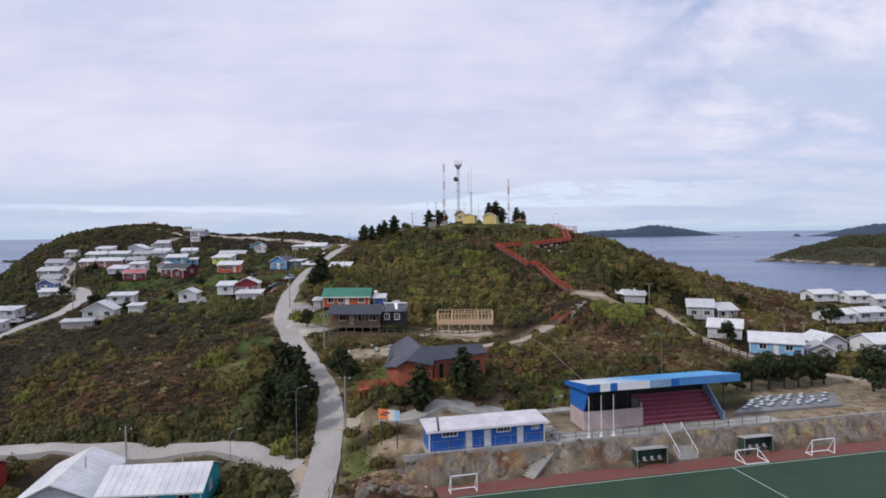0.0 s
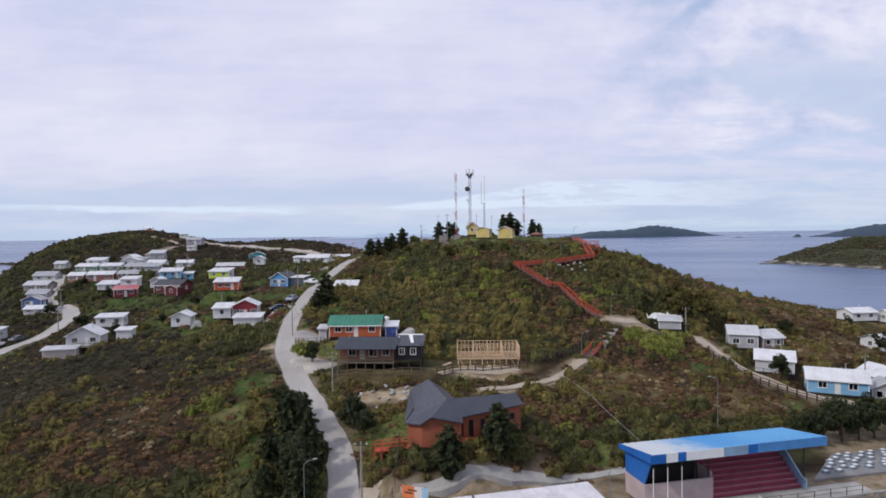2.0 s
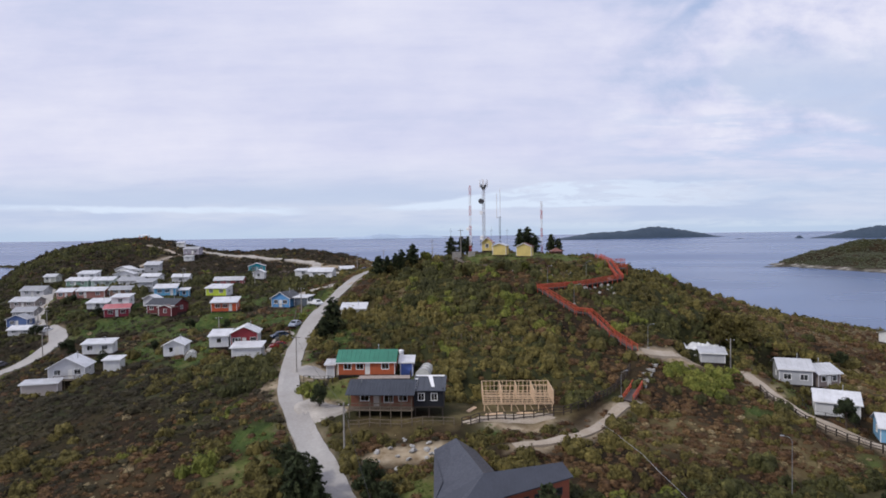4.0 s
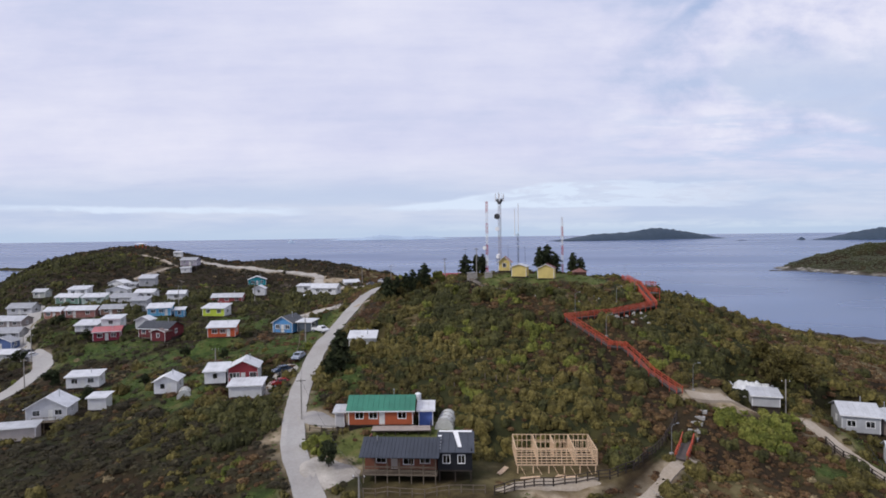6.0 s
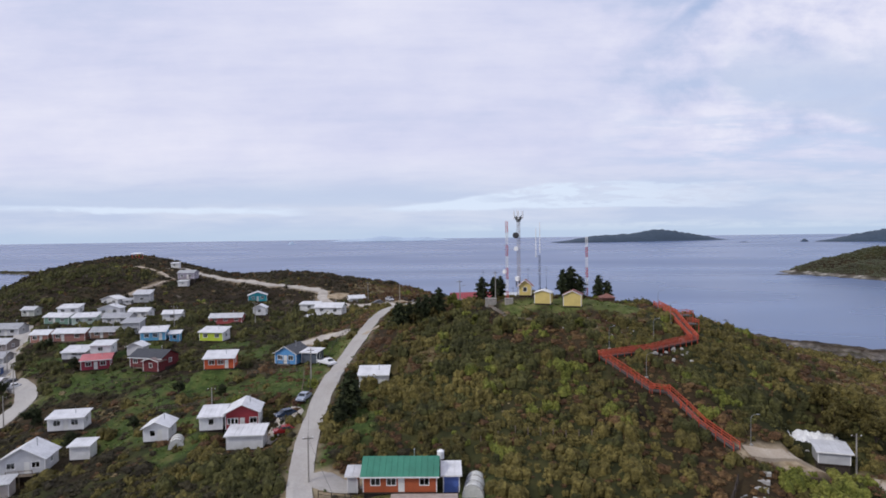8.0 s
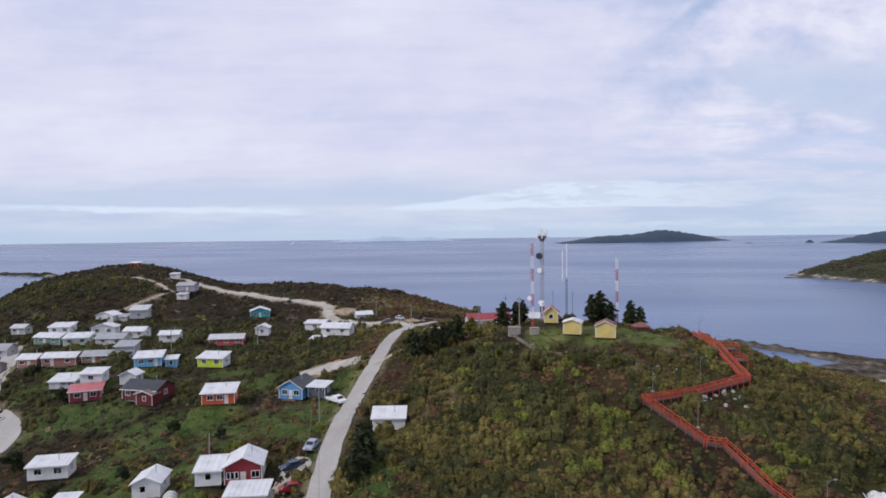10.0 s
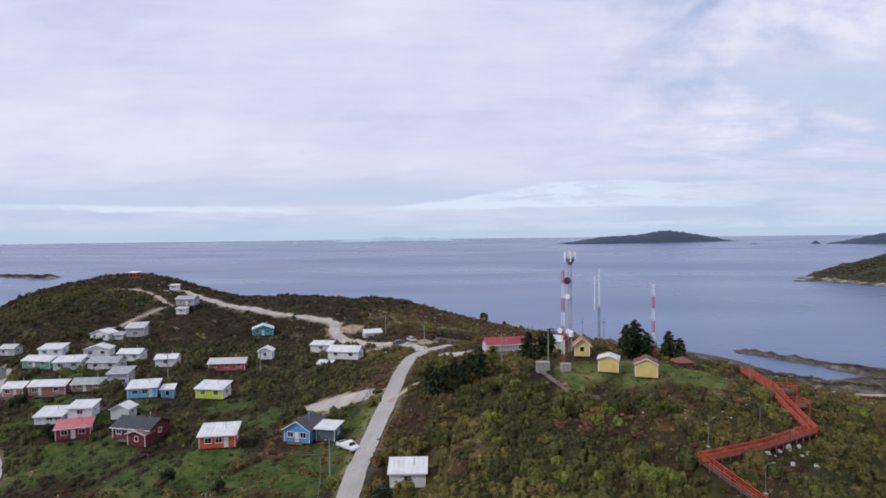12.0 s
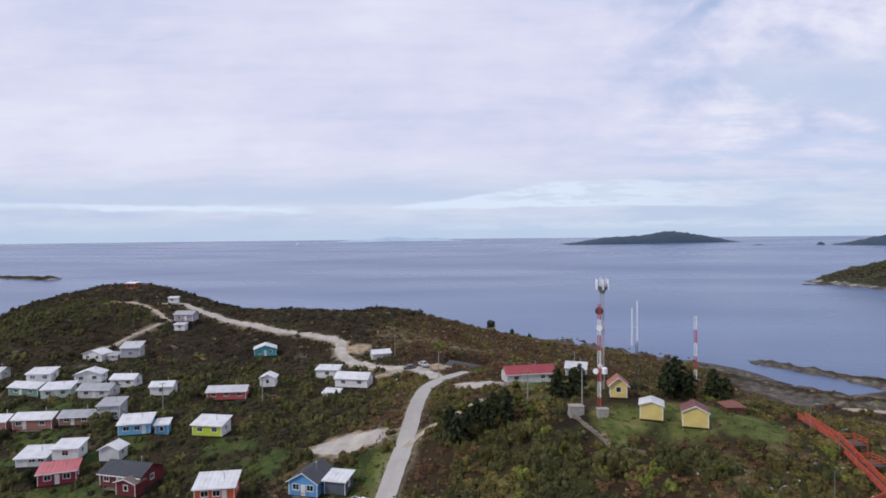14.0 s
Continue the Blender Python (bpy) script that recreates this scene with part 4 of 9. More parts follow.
def bar(bm, a, b, r, sides=6, r2=None):
    """A round or square bar between two points."""
    a, b = Vector(a), Vector(b)
    q = (b - a).to_track_quat("Z", "Y").to_matrix()
    r2 = r if r2 is None else r2
    rings = []
    for p, rr in ((a, r), (b, r2)):
        rings.append([bm.verts.new(p + q @ Vector((rr * math.cos(6.28319 * (k + 0.5) / sides), rr * math.sin(6.28319 * (k + 0.5) / sides), 0))) for k in range(sides)])
    for k in range(sides):
        bm.faces.new((rings[0][k], rings[0][(k + 1) % sides], rings[1][(k + 1) % sides], rings[1][k]))
    bm.faces.new(rings[0][::-1])
    bm.faces.new(rings[1])
    return bm


def slab(bm, pts, thick, down=True):
    """A plate from a ring of points, with thickness along z."""
    top = [bm.verts.new(p) for p in pts]
    bot = [bm.verts.new((p[0], p[1], p[2] - thick)) for p in pts]
    bm.faces.new(top)
    bm.faces.new(bot[::-1])
    k = len(pts)
    for i in range(k):
        bm.faces.new((top[i], bot[i], bot[(i + 1) % k], top[(i + 1) % k]))
    return bm


def mesh_of(name, bm, material):
    bmesh.ops.recalc_face_normals(bm, faces=bm.faces)
    me = bpy.data.meshes.new(name)
    bm.to_mesh(me)
    bm.free()
    me.materials.append(material)
    return me


def part(name, bm, material, parent, label=""):
    ob = new(name, mesh_of(name, bm, material))
    ob.parent = parent
    return tagged(ob, label)


def whole(name, bm, material, m, label, category, group=""):
    ob = new(name, mesh_of(name, bm, material))
    ob.matrix_world = m
    return tagged(ob, label, category, group)


def thing(name, m, label, category, group=""):
    ob = new(name)
    ob.empty_display_size = 0.3
    ob.matrix_world = m
    return tagged(ob, label, category, group)


def ribbon(name, line, width, material, lift, label, category, jag=0.25, step=1.5, kind="structure"):
    """A way laid on the land: a strip with thickness and uneven edges."""
    pts = [Vector((*p, 0)) for p in line]
    fine = []
    for a, b in zip(pts[:-1], pts[1:]):
        k = max(1, int((b - a).length / step))
        fine += [a.lerp(b, i / k) for i in range(k)]
    fine.append(pts[-1])
    for _ in range(6):
        fine = [fine[0]] + [(fine[i - 1] + fine[i] * 2 + fine[i + 1]) / 4 for i in range(1, len(fine) - 1)] + [fine[-1]]
    n = len(fine)
    cols = 5
    P = np.zeros((n, cols, 3))
    for i, p in enumerate(fine):
        d = (fine[min(n - 1, i + 1)] - fine[max(0, i - 1)]).normalized()
        side = Vector((d.y, -d.x, 0))
        wl_ = width / 2 + jag * noise.noise(Vector((p.x * 0.4, p.y * 0.4, 1.0)))
        wr_ = width / 2 + jag * noise.noise(Vector((p.x * 0.4, p.y * 0.4, 7.0)))
        for j in range(cols):
            f = j / (cols - 1)
            q = p + side * (-wl_ + f * (wl_ + wr_))
            P[i, j] = (q.x, q.y, 0)
    z = land(P[:, :, 0], P[:, :, 1])
    zc = np.maximum(z, z.mean(1, keepdims=True) * 0.7 + z * 0.3)
    P[:, :, 2] = zc + lift
    for _ in range(2):
        P[1:-1, :, 2] = np.maximum(P[1:-1, :, 2], (P[:-2, :, 2] + P[2:, :, 2]) / 2)
    verts = [tuple(v) for v in P.reshape(-1, 3)]
    faces = [(i * cols + j, i * cols + j + 1, (i + 1) * cols + j + 1, (i + 1) * cols + j) for i in range(n - 1) for j in range(cols - 1)]
    base = len(verts)
    for i in range(n):
        for j in (0, cols - 1):
            x, y, zz = P[i, j]
            verts.append((x, y, zz - 0.9))
    for i in range(n - 1):
        faces.append((i * cols, (i + 1) * cols, base + (i + 1) * 2, base + i * 2))
        faces.append((i * cols + cols - 1, base + i * 2 + 1, base + (i + 1) * 2 + 1, (i + 1) * cols + cols - 1))
    me = bpy.data.meshes.new(name)
    me.from_pydata(verts, [], faces)
    me.materials.append(material)
    return tagged(new(name, me), label, category, kind=kind)


for _k, (_line, _w) in ROADS.items():
    ribbon("road", _line, _w, ROAD, 0.16, "narrow pale concrete road over the heath", "road", 0.2)
for _k, (_line, _w) in DIRT_WAYS.items():
    ribbon("track", _line, _w, CONCRETE if _k in ("mast_path", "terrace_walk") else SAND if _k in ("hill_track",) else DIRT, 0.10,
           "pale gravel track" if _k in ("hill_track",) else "narrow concrete footpath" if _k in ("mast_path", "terrace_walk") else "bare trodden dirt track", "track", 0.5)


def yard(cx, cy, a, b, turn, material, label):
    """A ragged, rounded yard of bare ground laid on the land, thin at its rim."""
    rings, n = 7, 48
    c, q = math.cos(radians(turn)), math.sin(radians(turn))
    verts = []
    for i in range(rings + 1):
        for k in range(n):
            t = 6.28319 * k / n
            edge = 1 + 0.16 * noise.noise(Vector((cx + 1.6 * math.cos(t), cy + 1.6 * math.sin(t), 2.0))) + 0.06 * noise.noise(Vector((cx + 6 * math.cos(t), cy + 6 * math.sin(t), 5.0)))
            # nearly square-cornered oval
            sq = (abs(math.cos(t)) ** 3 + abs(math.sin(t)) ** 3) ** (-1 / 3)
            r = edge * sq * i / rings
            dx, dy = a * r * math.cos(t), b * r * math.sin(t)
            verts.append((cx + dx * c - dy * q, cy + dx * q + dy * c))
    V = np.array(verts)
    lift = np.repeat(np.where(np.arange(rings + 1) == rings, -0.25, 0.22), n)
    Z = land(V[:, 0], V[:, 1]) + lift
    faces = [(i * n + k, i * n + (k + 1) % n, (i + 1) * n + (k + 1) % n, (i + 1) * n + k) for i in range(rings) for k in range(n)]
    me = bpy.data.meshes.new("yard")
    me.from_pydata(np.column_stack([V, Z]).tolist(), [], faces)
    me.polygons.foreach_set("use_smooth", np.ones(len(faces), bool))
    me.materials.append(material)
    tagged(new("yard", me), label, "yard", kind="structure")


yard(-47.5, 207.4, 8.6, 4.8, -8, SAND, "bare level plot of pale grey gravel")
yard(-18.6, 232.0, 7.0, 4.4, -40, SAND, "pale gravel yard at the end of the road")
yard(-44.8, 157.0, 3.0, 4.6, -8, SAND, "pale gravel drive with parked cars")
yard(-31.8, 134.4, 4.6, 2.0, -6, ROAD, "pale concrete drive of the green-roofed house")
yard(-27.6, 118.4, 4.6, 3.4, -20, SAND, "pale gravel drive beside the veranda house")
yard(2.6, 114.6, 7.6, 1.3, 9, DIRT, "bare trodden earth before the timber frame")

# ---- houses ----
def holed_wall(bm, m, w, h, t, holes, gable=None):
    """A wall of width w along x, thickness t along y, with openings (x0, x1, z0, z1) and, if given, a gable (x, z, left, right) on top; one piece."""
    xs = sorted({0.0, w, *[v for o in holes for v in o[:2]]})
    zs = sorted({0.0, h, *[v for o in holes for v in o[2:]]})
    made = {}

    def vert(i, k, side):
        if (i, k, side) not in made:
            made[i, k, side] = bm.verts.new(m @ Vector((xs[i], t * side, zs[k])))
        return made[i, k, side]

    def solid(i, k):
        if not (0 <= i < len(xs) - 1 and 0 <= k < len(zs) - 1):
            return False
        cx, cz = (xs[i] + xs[i + 1]) / 2, (zs[k] + zs[k + 1]) / 2
        return not any(o[0] < cx < o[1] and o[2] < cz < o[3] for o in holes)

    top = len(zs) - 1
    for i in range(len(xs) - 1):
        for k in range(len(zs) - 1):
            if not solid(i, k):
                continue
            bm.faces.new([vert(i, k, 0), vert(i + 1, k, 0), vert(i + 1, k + 1, 0), vert(i, k + 1, 0)])
            bm.faces.new([vert(i, k, 1), vert(i, k + 1, 1), vert(i + 1, k + 1, 1), vert(i + 1, k, 1)])
            for di, dk, e in ((-1, 0, ((0, 0), (0, 1))), (1, 0, ((1, 0), (1, 1))), (0, -1, ((0, 0), (1, 0))), (0, 1, ((0, 1), (1, 1)))):
                if solid(i + di, k + dk) or (gable and dk == 1 and k + 1 == top):
                    continue
                (a, b), (c, d) = e
                bm.faces.new([vert(i + a, k + b, 0), vert(i + c, k + d, 0), vert(i + c, k + d, 1), vert(i + a, k + b, 1)])
    if gable:
        ax, az = gable
        apex = [bm.verts.new(m @ Vector((ax, t * s, az))) for s in (0, 1)]
        row = [[vert(i, top, s) for i in range(len(xs))] for s in (0, 1)]
        for s in (0, 1):
            bm.faces.new(row[s] + [apex[s]])
        bm.faces.new([row[0][0], apex[0], apex[1], row[1][0]])
        bm.faces.new([row[0][-1], row[1][-1], apex[1], apex[0]])


def window_unit(parent, m, o, lights=2, trim=WHITE_TRIM):
    x0, x1, z0, z1 = o
    e = 0.07
    bm = bmesh.new()
    for a in ((x0 - e, x1 + e, -0.035, 0.10, z0 - e, z0 + 0.03), (x0 - e, x1 + e, -0.035, 0.10, z1 - 0.03, z1 + e),
              (x0 - e, x0 + 0.03, -0.03, 0.10, z0 + 0.03, z1 - 0.03), (x1 - 0.03, x1 + e, -0.03, 0.10, z0 + 0.03, z1 - 0.03)):
        box(bm, *a, m)
    for k in range(1, lights):
        xm = x0 + (x1 - x0) * k / lights
        box(bm, xm - 0.03, xm + 0.03, -0.02, 0.08, z0 + 0.03, z1 - 0.03, m)
    win = part("window", bm, trim, parent)
    bm = bmesh.new()
    box(bm, x0 + 0.03, x1 - 0.03, 0.04, 0.055, z0 + 0.03, z1 - 0.03, m)
    part("pane", bm, GLASS, win)


def door_unit(parent, m, o, color, handle=True):
    x0, x1, z0, z1 = o
    bm = bmesh.new()
    box(bm, x0 + 0.01, x1 - 0.01, 0.03, 0.08, z0, z1 - 0.01, m)
    for a, b in ((0.12, 0.45), (0.55, 0.9)):
        box(bm, x0 + 0.15, x1 - 0.15, 0.018, 0.03, z0 + (z1 - z0) * a, z0 + (z1 - z0) * b, m)
    d = part("door", bm, wall_paint(color), parent)
    if handle:
        bm = bmesh.new()
        bar(bm, m @ Vector((x1 - 0.12, -0.03, z0 + 1.0)), m @ Vector((x1 - 0.12, 0.03, z0 + 1.0)), 0.03)
        part("handle", bm, STEEL, d)


def ribbed_sheet(bm, lines, length, thick, ribs):
    """One sheet with raised ribs, carried over the given lines (each maps a distance along the sheet and a height to a point)."""
    prof = [(0.0, 0.0)]
    n = max(2, int(length / ribs)) if ribs else 0
    for i in range(1, n):
        a = length * i / n
        prof += [(a - 0.05, 0.0), (a - 0.025, 0.05), (a + 0.025, 0.05), (a + 0.05, 0.0)]
    prof.append((length, 0.0))
    tops = [[bm.verts.new(f(a, h + thick)) for a, h in prof] for f in lines]
    lows = [[bm.verts.new(f(a, 0.0)) for a in (0.0, length)] for f in lines]
    for p, q in zip(tops[:-1], tops[1:]):
        for i in range(len(prof) - 1):
            bm.faces.new((p[i], p[i + 1], q[i + 1], q[i]))
    for p, q in zip(lows[:-1], lows[1:]):
        bm.faces.new((p[0], q[0], q[1], p[1]))
    for t, l in ((tops[0], lows[0]), (tops[-1], lows[-1])):
        bm.faces.new(t + [l[1], l[0]])
    for e, k in ((0, 0), (-1, 1)):
        for j in range(len(lines) - 1):
            bm.faces.new((tops[j][e], tops[j + 1][e], lows[j + 1][k], lows[j][k]))


def gable_roof(bm, w, d, eave, rise, along_x=True, over=0.4, thick=0.09, ribs=0.8):
    """A pitched sheet roof in one piece; the ridge runs along x or along y."""
    L, S = (w, d) if along_x else (d, w)
    half = S / 2
    slope = rise / half

    def line(b, z):
        return lambda a, h: Vector((a - over, b, z + h)) if along_x else Vector((b, a - over, z + h))

    ribbed_sheet(bm, [line(-over, eave - slope * over), line(half, eave + rise), line(S + over, eave - slope * over)], L + 2 * over, thick, ribs)


def shed_roof(bm, w, d, front, back, over=0.35, thick=0.09, ribs=0.8):
    s = (back - front) / d

    def line(b, z):
        return lambda a, h: Vector((a - over, b, z + h))

    ribbed_sheet(bm, [line(-over, front - s * over), line(d + over, back + s * over)], w + 2 * over, thick, ribs)


def house(fl, fr, eave, depth, wall, roof, label, kind="gable", rise=1.1, wins=2, door=0.55, door_color=(0.75, 0.75, 0.72), wall_h=2.5, over=0.4,
          chimney=True, trim=None, side_wins=1, skirt=True, accent=None, porch=0, name="house", category="house", stilts=True):
    """A small timber house: plan corners of the front eave, eave height, depth; the floor stands on posts where the ground falls."""
    fl, fr = Vector((*fl, 0)), Vector((*fr, 0))
    w = (fr - fl).length
    yaw = math.degrees(math.atan2(fr.y - fl.y, fr.x - fl.x))
    floor = eave - wall_h
    base = pose(fl.x, fl.y, floor, 0, 0, yaw)
    corners = [base @ Vector(p) for p in ((0, 0, 0), (w, 0, 0), (w, depth, 0), (0, depth, 0), (w / 2, depth / 2, 0))]
    zs = [gz(c.x, c.y) for c in corners]
    floor = max(floor, max(zs) - 0.5)
    wall_h = max(1.9, eave - floor)
    base = pose(fl.x, fl.y, floor, 0, 0, yaw)
    ob = thing(name, base, label, category)
    W = wall_paint(wall)
    T = 0.14
    mf = Matrix.Identity(4)
    mb = pose(w, depth, 0, 0, 0, 180)
    ml = pose(0, depth, 0, 0, 0, -90)
    mr = pose(w, 0, 0, 0, 0, 90)
    ww = 1.25 if w > 5 else 0.9
    wz0, wz1 = 0.95, min(2.0, wall_h - 0.25)
    holes = []
    slots = [(k + 0.5) / max(1, wins) for k in range(wins)]
    dpos = None
    if door is not None and w > 3.2:
        dpos = (w * door - 0.45, w * door + 0.45, 0.02, min(2.02, wall_h - 0.15))
    for s in slots:
        o = (w * s - ww / 2, w * s + ww / 2, wz0, wz1)
        if o[0] < 0.3 or o[1] > w - 0.3:
            continue
        if dpos and o[1] > dpos[0] - 0.2 and o[0] < dpos[1] + 0.2:
            o = (dpos[0] - 0.3 - ww, dpos[0] - 0.3, wz0, wz1) if s <= door else (dpos[1] + 0.3, dpos[1] + 0.3 + ww, wz0, wz1)
            if o[0] < 0.25 or o[1] > w - 0.25:
                continue
        holes.append(o)
    bm = bmesh.new()
    holed_wall(bm, mf, w, wall_h, T, holes + ([dpos] if dpos else []), (w / 2, wall_h + rise) if kind == "gable_front" else None)
    front = part("wall", bm, wall_paint(accent) if accent else W, ob)
    sh = [(depth * 0.5 - 0.5, depth * 0.5 + 0.5, wz0, wz1)] if side_wins and depth > 3.5 else []
    for mm, ln, hl, nm in ((ml, depth, sh, "wall"), (mr, depth, sh, "wall"), (mb, w, [], "wall")):
        bm = bmesh.new()
        if mm is not mb:
            m2 = mm @ pose(T + 0.003, 0, 0)
            ln2 = ln - 2 * T - 0.006
            hl2 = [(a - T, b - T, c, d) for a, b, c, d in hl]
        else:
            m2, ln2, hl2 = mm, ln, hl
        hh = wall_h
        top = None
        if kind == "gable" and mm is not mb:
            top = (ln / 2 - T, wall_h + rise - 0.02)
        elif kind == "gable_front" and mm is mb:
            top = (w / 2, wall_h + rise)
        elif kind == "shed" and mm is not mb:
            top = (0.0 if mm is ml else ln2, wall_h + rise * 0.97)
        if kind == "shed" and mm is mb:
            hh = wall_h + rise * 0.96
        holed_wall(bm, m2, ln2, hh, T, hl2, top)
        part("wall", bm, W, ob)
        for o in hl2:
            window_unit(ob, m2, o, 2, trim or WHITE_TRIM)
    for o in holes:
        window_unit(ob, mf, o, 2 if ww > 1 else 1, trim or WHITE_TRIM)
    if dpos:
        door_unit(ob, mf, dpos, door_color)
    bm = bmesh.new()
    box(bm, 0.02, w - 0.02, 0.02, depth - 0.02, -0.22, -0.004)
    part("floor_frame", bm, DARK_WOOD, ob)
    bm = bmesh.new()
    if kind == "gable":
        gable_roof(bm, w, depth, wall_h, rise, True, over)
    elif kind == "gable_front":
        gable_roof(bm, w, depth, wall_h, rise, False, over)
    else:
        shed_roof(bm, w, depth, wall_h + 0.02, wall_h + rise, over)
    part("roof", bm, roof_sheet(roof), ob)
    # eaves board and corner boards
    bm = bmesh.new()
    if kind == "gable":
        s = rise / (depth / 2)
        box(bm, -over, w + over, -over - 0.03, -over, wall_h - s * over - 0.1, wall_h - s * over + 0.09)
        part("fascia", bm, WHITE_TRIM, ob)
    elif kind == "gable_front":
        for sgn in (-1, 1):
            a = Vector((w / 2, -over - 0.02, wall_h + rise - 0.02))
            b = Vector((w / 2 + sgn * (w / 2 + over), -over - 0.02, wall_h - rise / (w / 2) * over - 0.02))
            vs = [bm.verts.new(p) for p in (a, b, b + Vector((0, 0, 0.16)), a + Vector((0, 0, 0.16)))]
            vb = [bm.verts.new(v.co + Vector((0, -0.03, 0))) for v in vs]
            bm.faces.new(vs), bm.faces.new(vb[::-1])
            for i in range(4):
                bm.faces.new((vs[i], vb[i], vb[(i + 1) % 4], vs[(i + 1) % 4]))
        part("fascia", bm, WHITE_TRIM, ob)
    else:
        box(bm, -over, w + over, -over - 0.03, -over, wall_h - rise / depth * over - 0.1, wall_h - rise / depth * over + 0.09)
        part("fascia", bm, WHITE_TRIM, ob)
    for x0 in (0, w):
        bm = bmesh.new()
        box(bm, x0 - 0.06, x0 + 0.06, -0.02, 0.0, 0, wall_h - 0.02)
        part("corner_board", bm, WHITE_TRIM, ob)
    if stilts:
        nx, ny = max(2, int(w / 2.2) + 1), 2
        for i in range(nx):
            for j in range(ny):
                lx, ly = 0.12 + (w - 0.24) * i / (nx - 1), 0.12 + (depth - 0.24) * j / (ny - 1)
                p = base @ Vector((lx, ly, 0))
                g = gz(p.x, p.y) - floor
                if g < -0.25:
                    bm = bmesh.new()
                    box(bm, lx - 0.07, lx + 0.07, ly - 0.07, ly + 0.07, g - 0.3, -0.22)
                    part("post", bm, DARK_WOOD, ob)
        g = min(zs) - floor
        if skirt and g < -0.3:
            for a in ((0.05, w - 0.05, 0.25, 0.30), (0.05, 0.10, 0.30, depth - 0.1), (w - 0.10, w - 0.05, 0.30, depth - 0.1)):
                bm = bmesh.new()
                box(bm, *a, g - 0.2, -0.22)
                part("skirting", bm, DARK_WOOD, ob)
    if porch:
        bm = bmesh.new()
        n = int(w * 0.6 / 0.16)
        box(bm, w * 0.2, w * 0.2 + n * 0.16, -porch, -0.03, -0.14, -0.06)
        dk = part("deck", bm, WOOD_POST, ob)
        for i in range(3):
            lx = w * 0.2 + 0.05 + (n * 0.16 - 0.1) * i / 2
            p = base @ Vector((lx, -porch + 0.1, 0))
            bm = bmesh.new()
            box(bm, lx - 0.05, lx + 0.05, -porch + 0.05, -porch + 0.15, min(-0.3, gz(p.x, p.y) - floor - 0.3), 0.9)
            part("post", bm, WOOD_POST, ob)
        bm = bmesh.new()
        box(bm, w * 0.2, w * 0.2 + n * 0.16, -porch + 0.06, -porch + 0.12, 0.82, 0.9)
        part("rail", bm, WOOD_POST, ob)
    if chimney:
        bm = bmesh.new()
        cx, cy = w * 0.68, depth * (0.62 if kind == "gable" else 0.5)
        bar(bm, (cx, cy, wall_h + 0.3), (cx, cy, wall_h + rise + 0.75), 0.07, 8)
        bar(bm, (cx, cy, wall_h + rise + 0.78), (cx, cy, wall_h + rise + 0.9), 0.13, 8, 0.04)
        part("stove_pipe", bm, STEEL, ob)
    return ob



for _fl, _fr, _eave, _d, _rest, _more in PLOTS:
    house(_fl, _fr, _eave, _d, *_rest, **_more)

# ---- playing field, terrace and stand ----
FM = pose(F0[0], F0[1], 0, 0, 0, 12.4)


def field_pose(u, v, z, turn=0):
    x, y = field_xy(u, v)
    return pose(x, y, z, 0, 0, 12.4 + turn)


bm = bmesh.new()
slab(bm, [(-13, -66, 0), (92, -66, 0), (92, 0.35, 0), (-13, 0.35, 0)], 0.3)
tagged(whole("playing_field", bm, TURF, field_pose(0, 0, FIELD_Z), "green artificial turf football pitch", "pitch"), kind="structure")
bm = bmesh.new()
slab(bm, [(-13, 0.35, 0), (92, 0.35, 0), (92, 3.3, 0), (-13, 3.3, 0)], 0.3)
tagged(whole("running_track", bm, TRACK, field_pose(0, 0, FIELD_Z), "dusty red strip beside the pitch", "track"), kind="structure")
for _p in ([(-12, -0.06), (90, -0.06), (90, 0.06), (-12, 0.06)], [(22.9, -62), (23.02, -62), (23.02, -0.06), (22.9, -0.06)], [(-12, -40), (4, -40), (4, -39.88), (-12, -39.88)],
           [(3.88, -39.88), (4, -39.88), (4, -12), (3.88, -12)]):
    bm = bmesh.new()
    slab(bm, [(a, b, 0.006) for a, b in _p], 0.005)
    tagged(whole("pitch_line", bm, LINE, field_pose(0, 0, FIELD_Z), "white line painted on the turf", "line marking"), kind="structure")
bm = bmesh.new()
for k in range(28):
    a0, a1 = 6.28319 * k / 28 - 3.14159, 6.28319 * (k + 1) / 28 - 3.14159
    if k < 28:
        slab(bm, [(22.96 + 9.15 * math.cos(a), -32 + 9.15 * math.sin(a), 0.006) for a in (a0, a1)] + [(22.96 + 9.03 * math.cos(a), -32 + 9.03 * math.sin(a), 0.006) for a in (a1, a0)], 0.005)
tagged(whole("pitch_line", bm, LINE, field_pose(0, 0, FIELD_Z), "white centre circle on the turf", "line marking"), kind="structure")


def goal(m, width, label, fallen=False):
    ob = thing("goal", m, label, "goal", "goals beside the pitch")
    h = 1.95
    r = 0.06
    for nm, a, b in (("post", (0, 0, 0), (0, 0, h)), ("post", (width, 0, 0), (width, 0, h)), ("crossbar", (0, 0, h), (width, 0, h)),
                     ("ground_bar", (0, 1.0, 0.05), (width, 1.0, 0.05)), ("stay", (0, 0, h), (0, 1.0, 0.05)), ("stay", (width, 0, h), (width, 1.0, 0.05)),
                     ("foot_bar", (0, 0, 0.05), (0, 1.0, 0.05)), ("foot_bar", (width, 0, 0.05), (width, 1.0, 0.05))):
        bm = bmesh.new()
        part(nm, bar(bm, a, b, r if "stay" not in nm else 0.04, 8), WHITE_METAL, ob)
    return ob


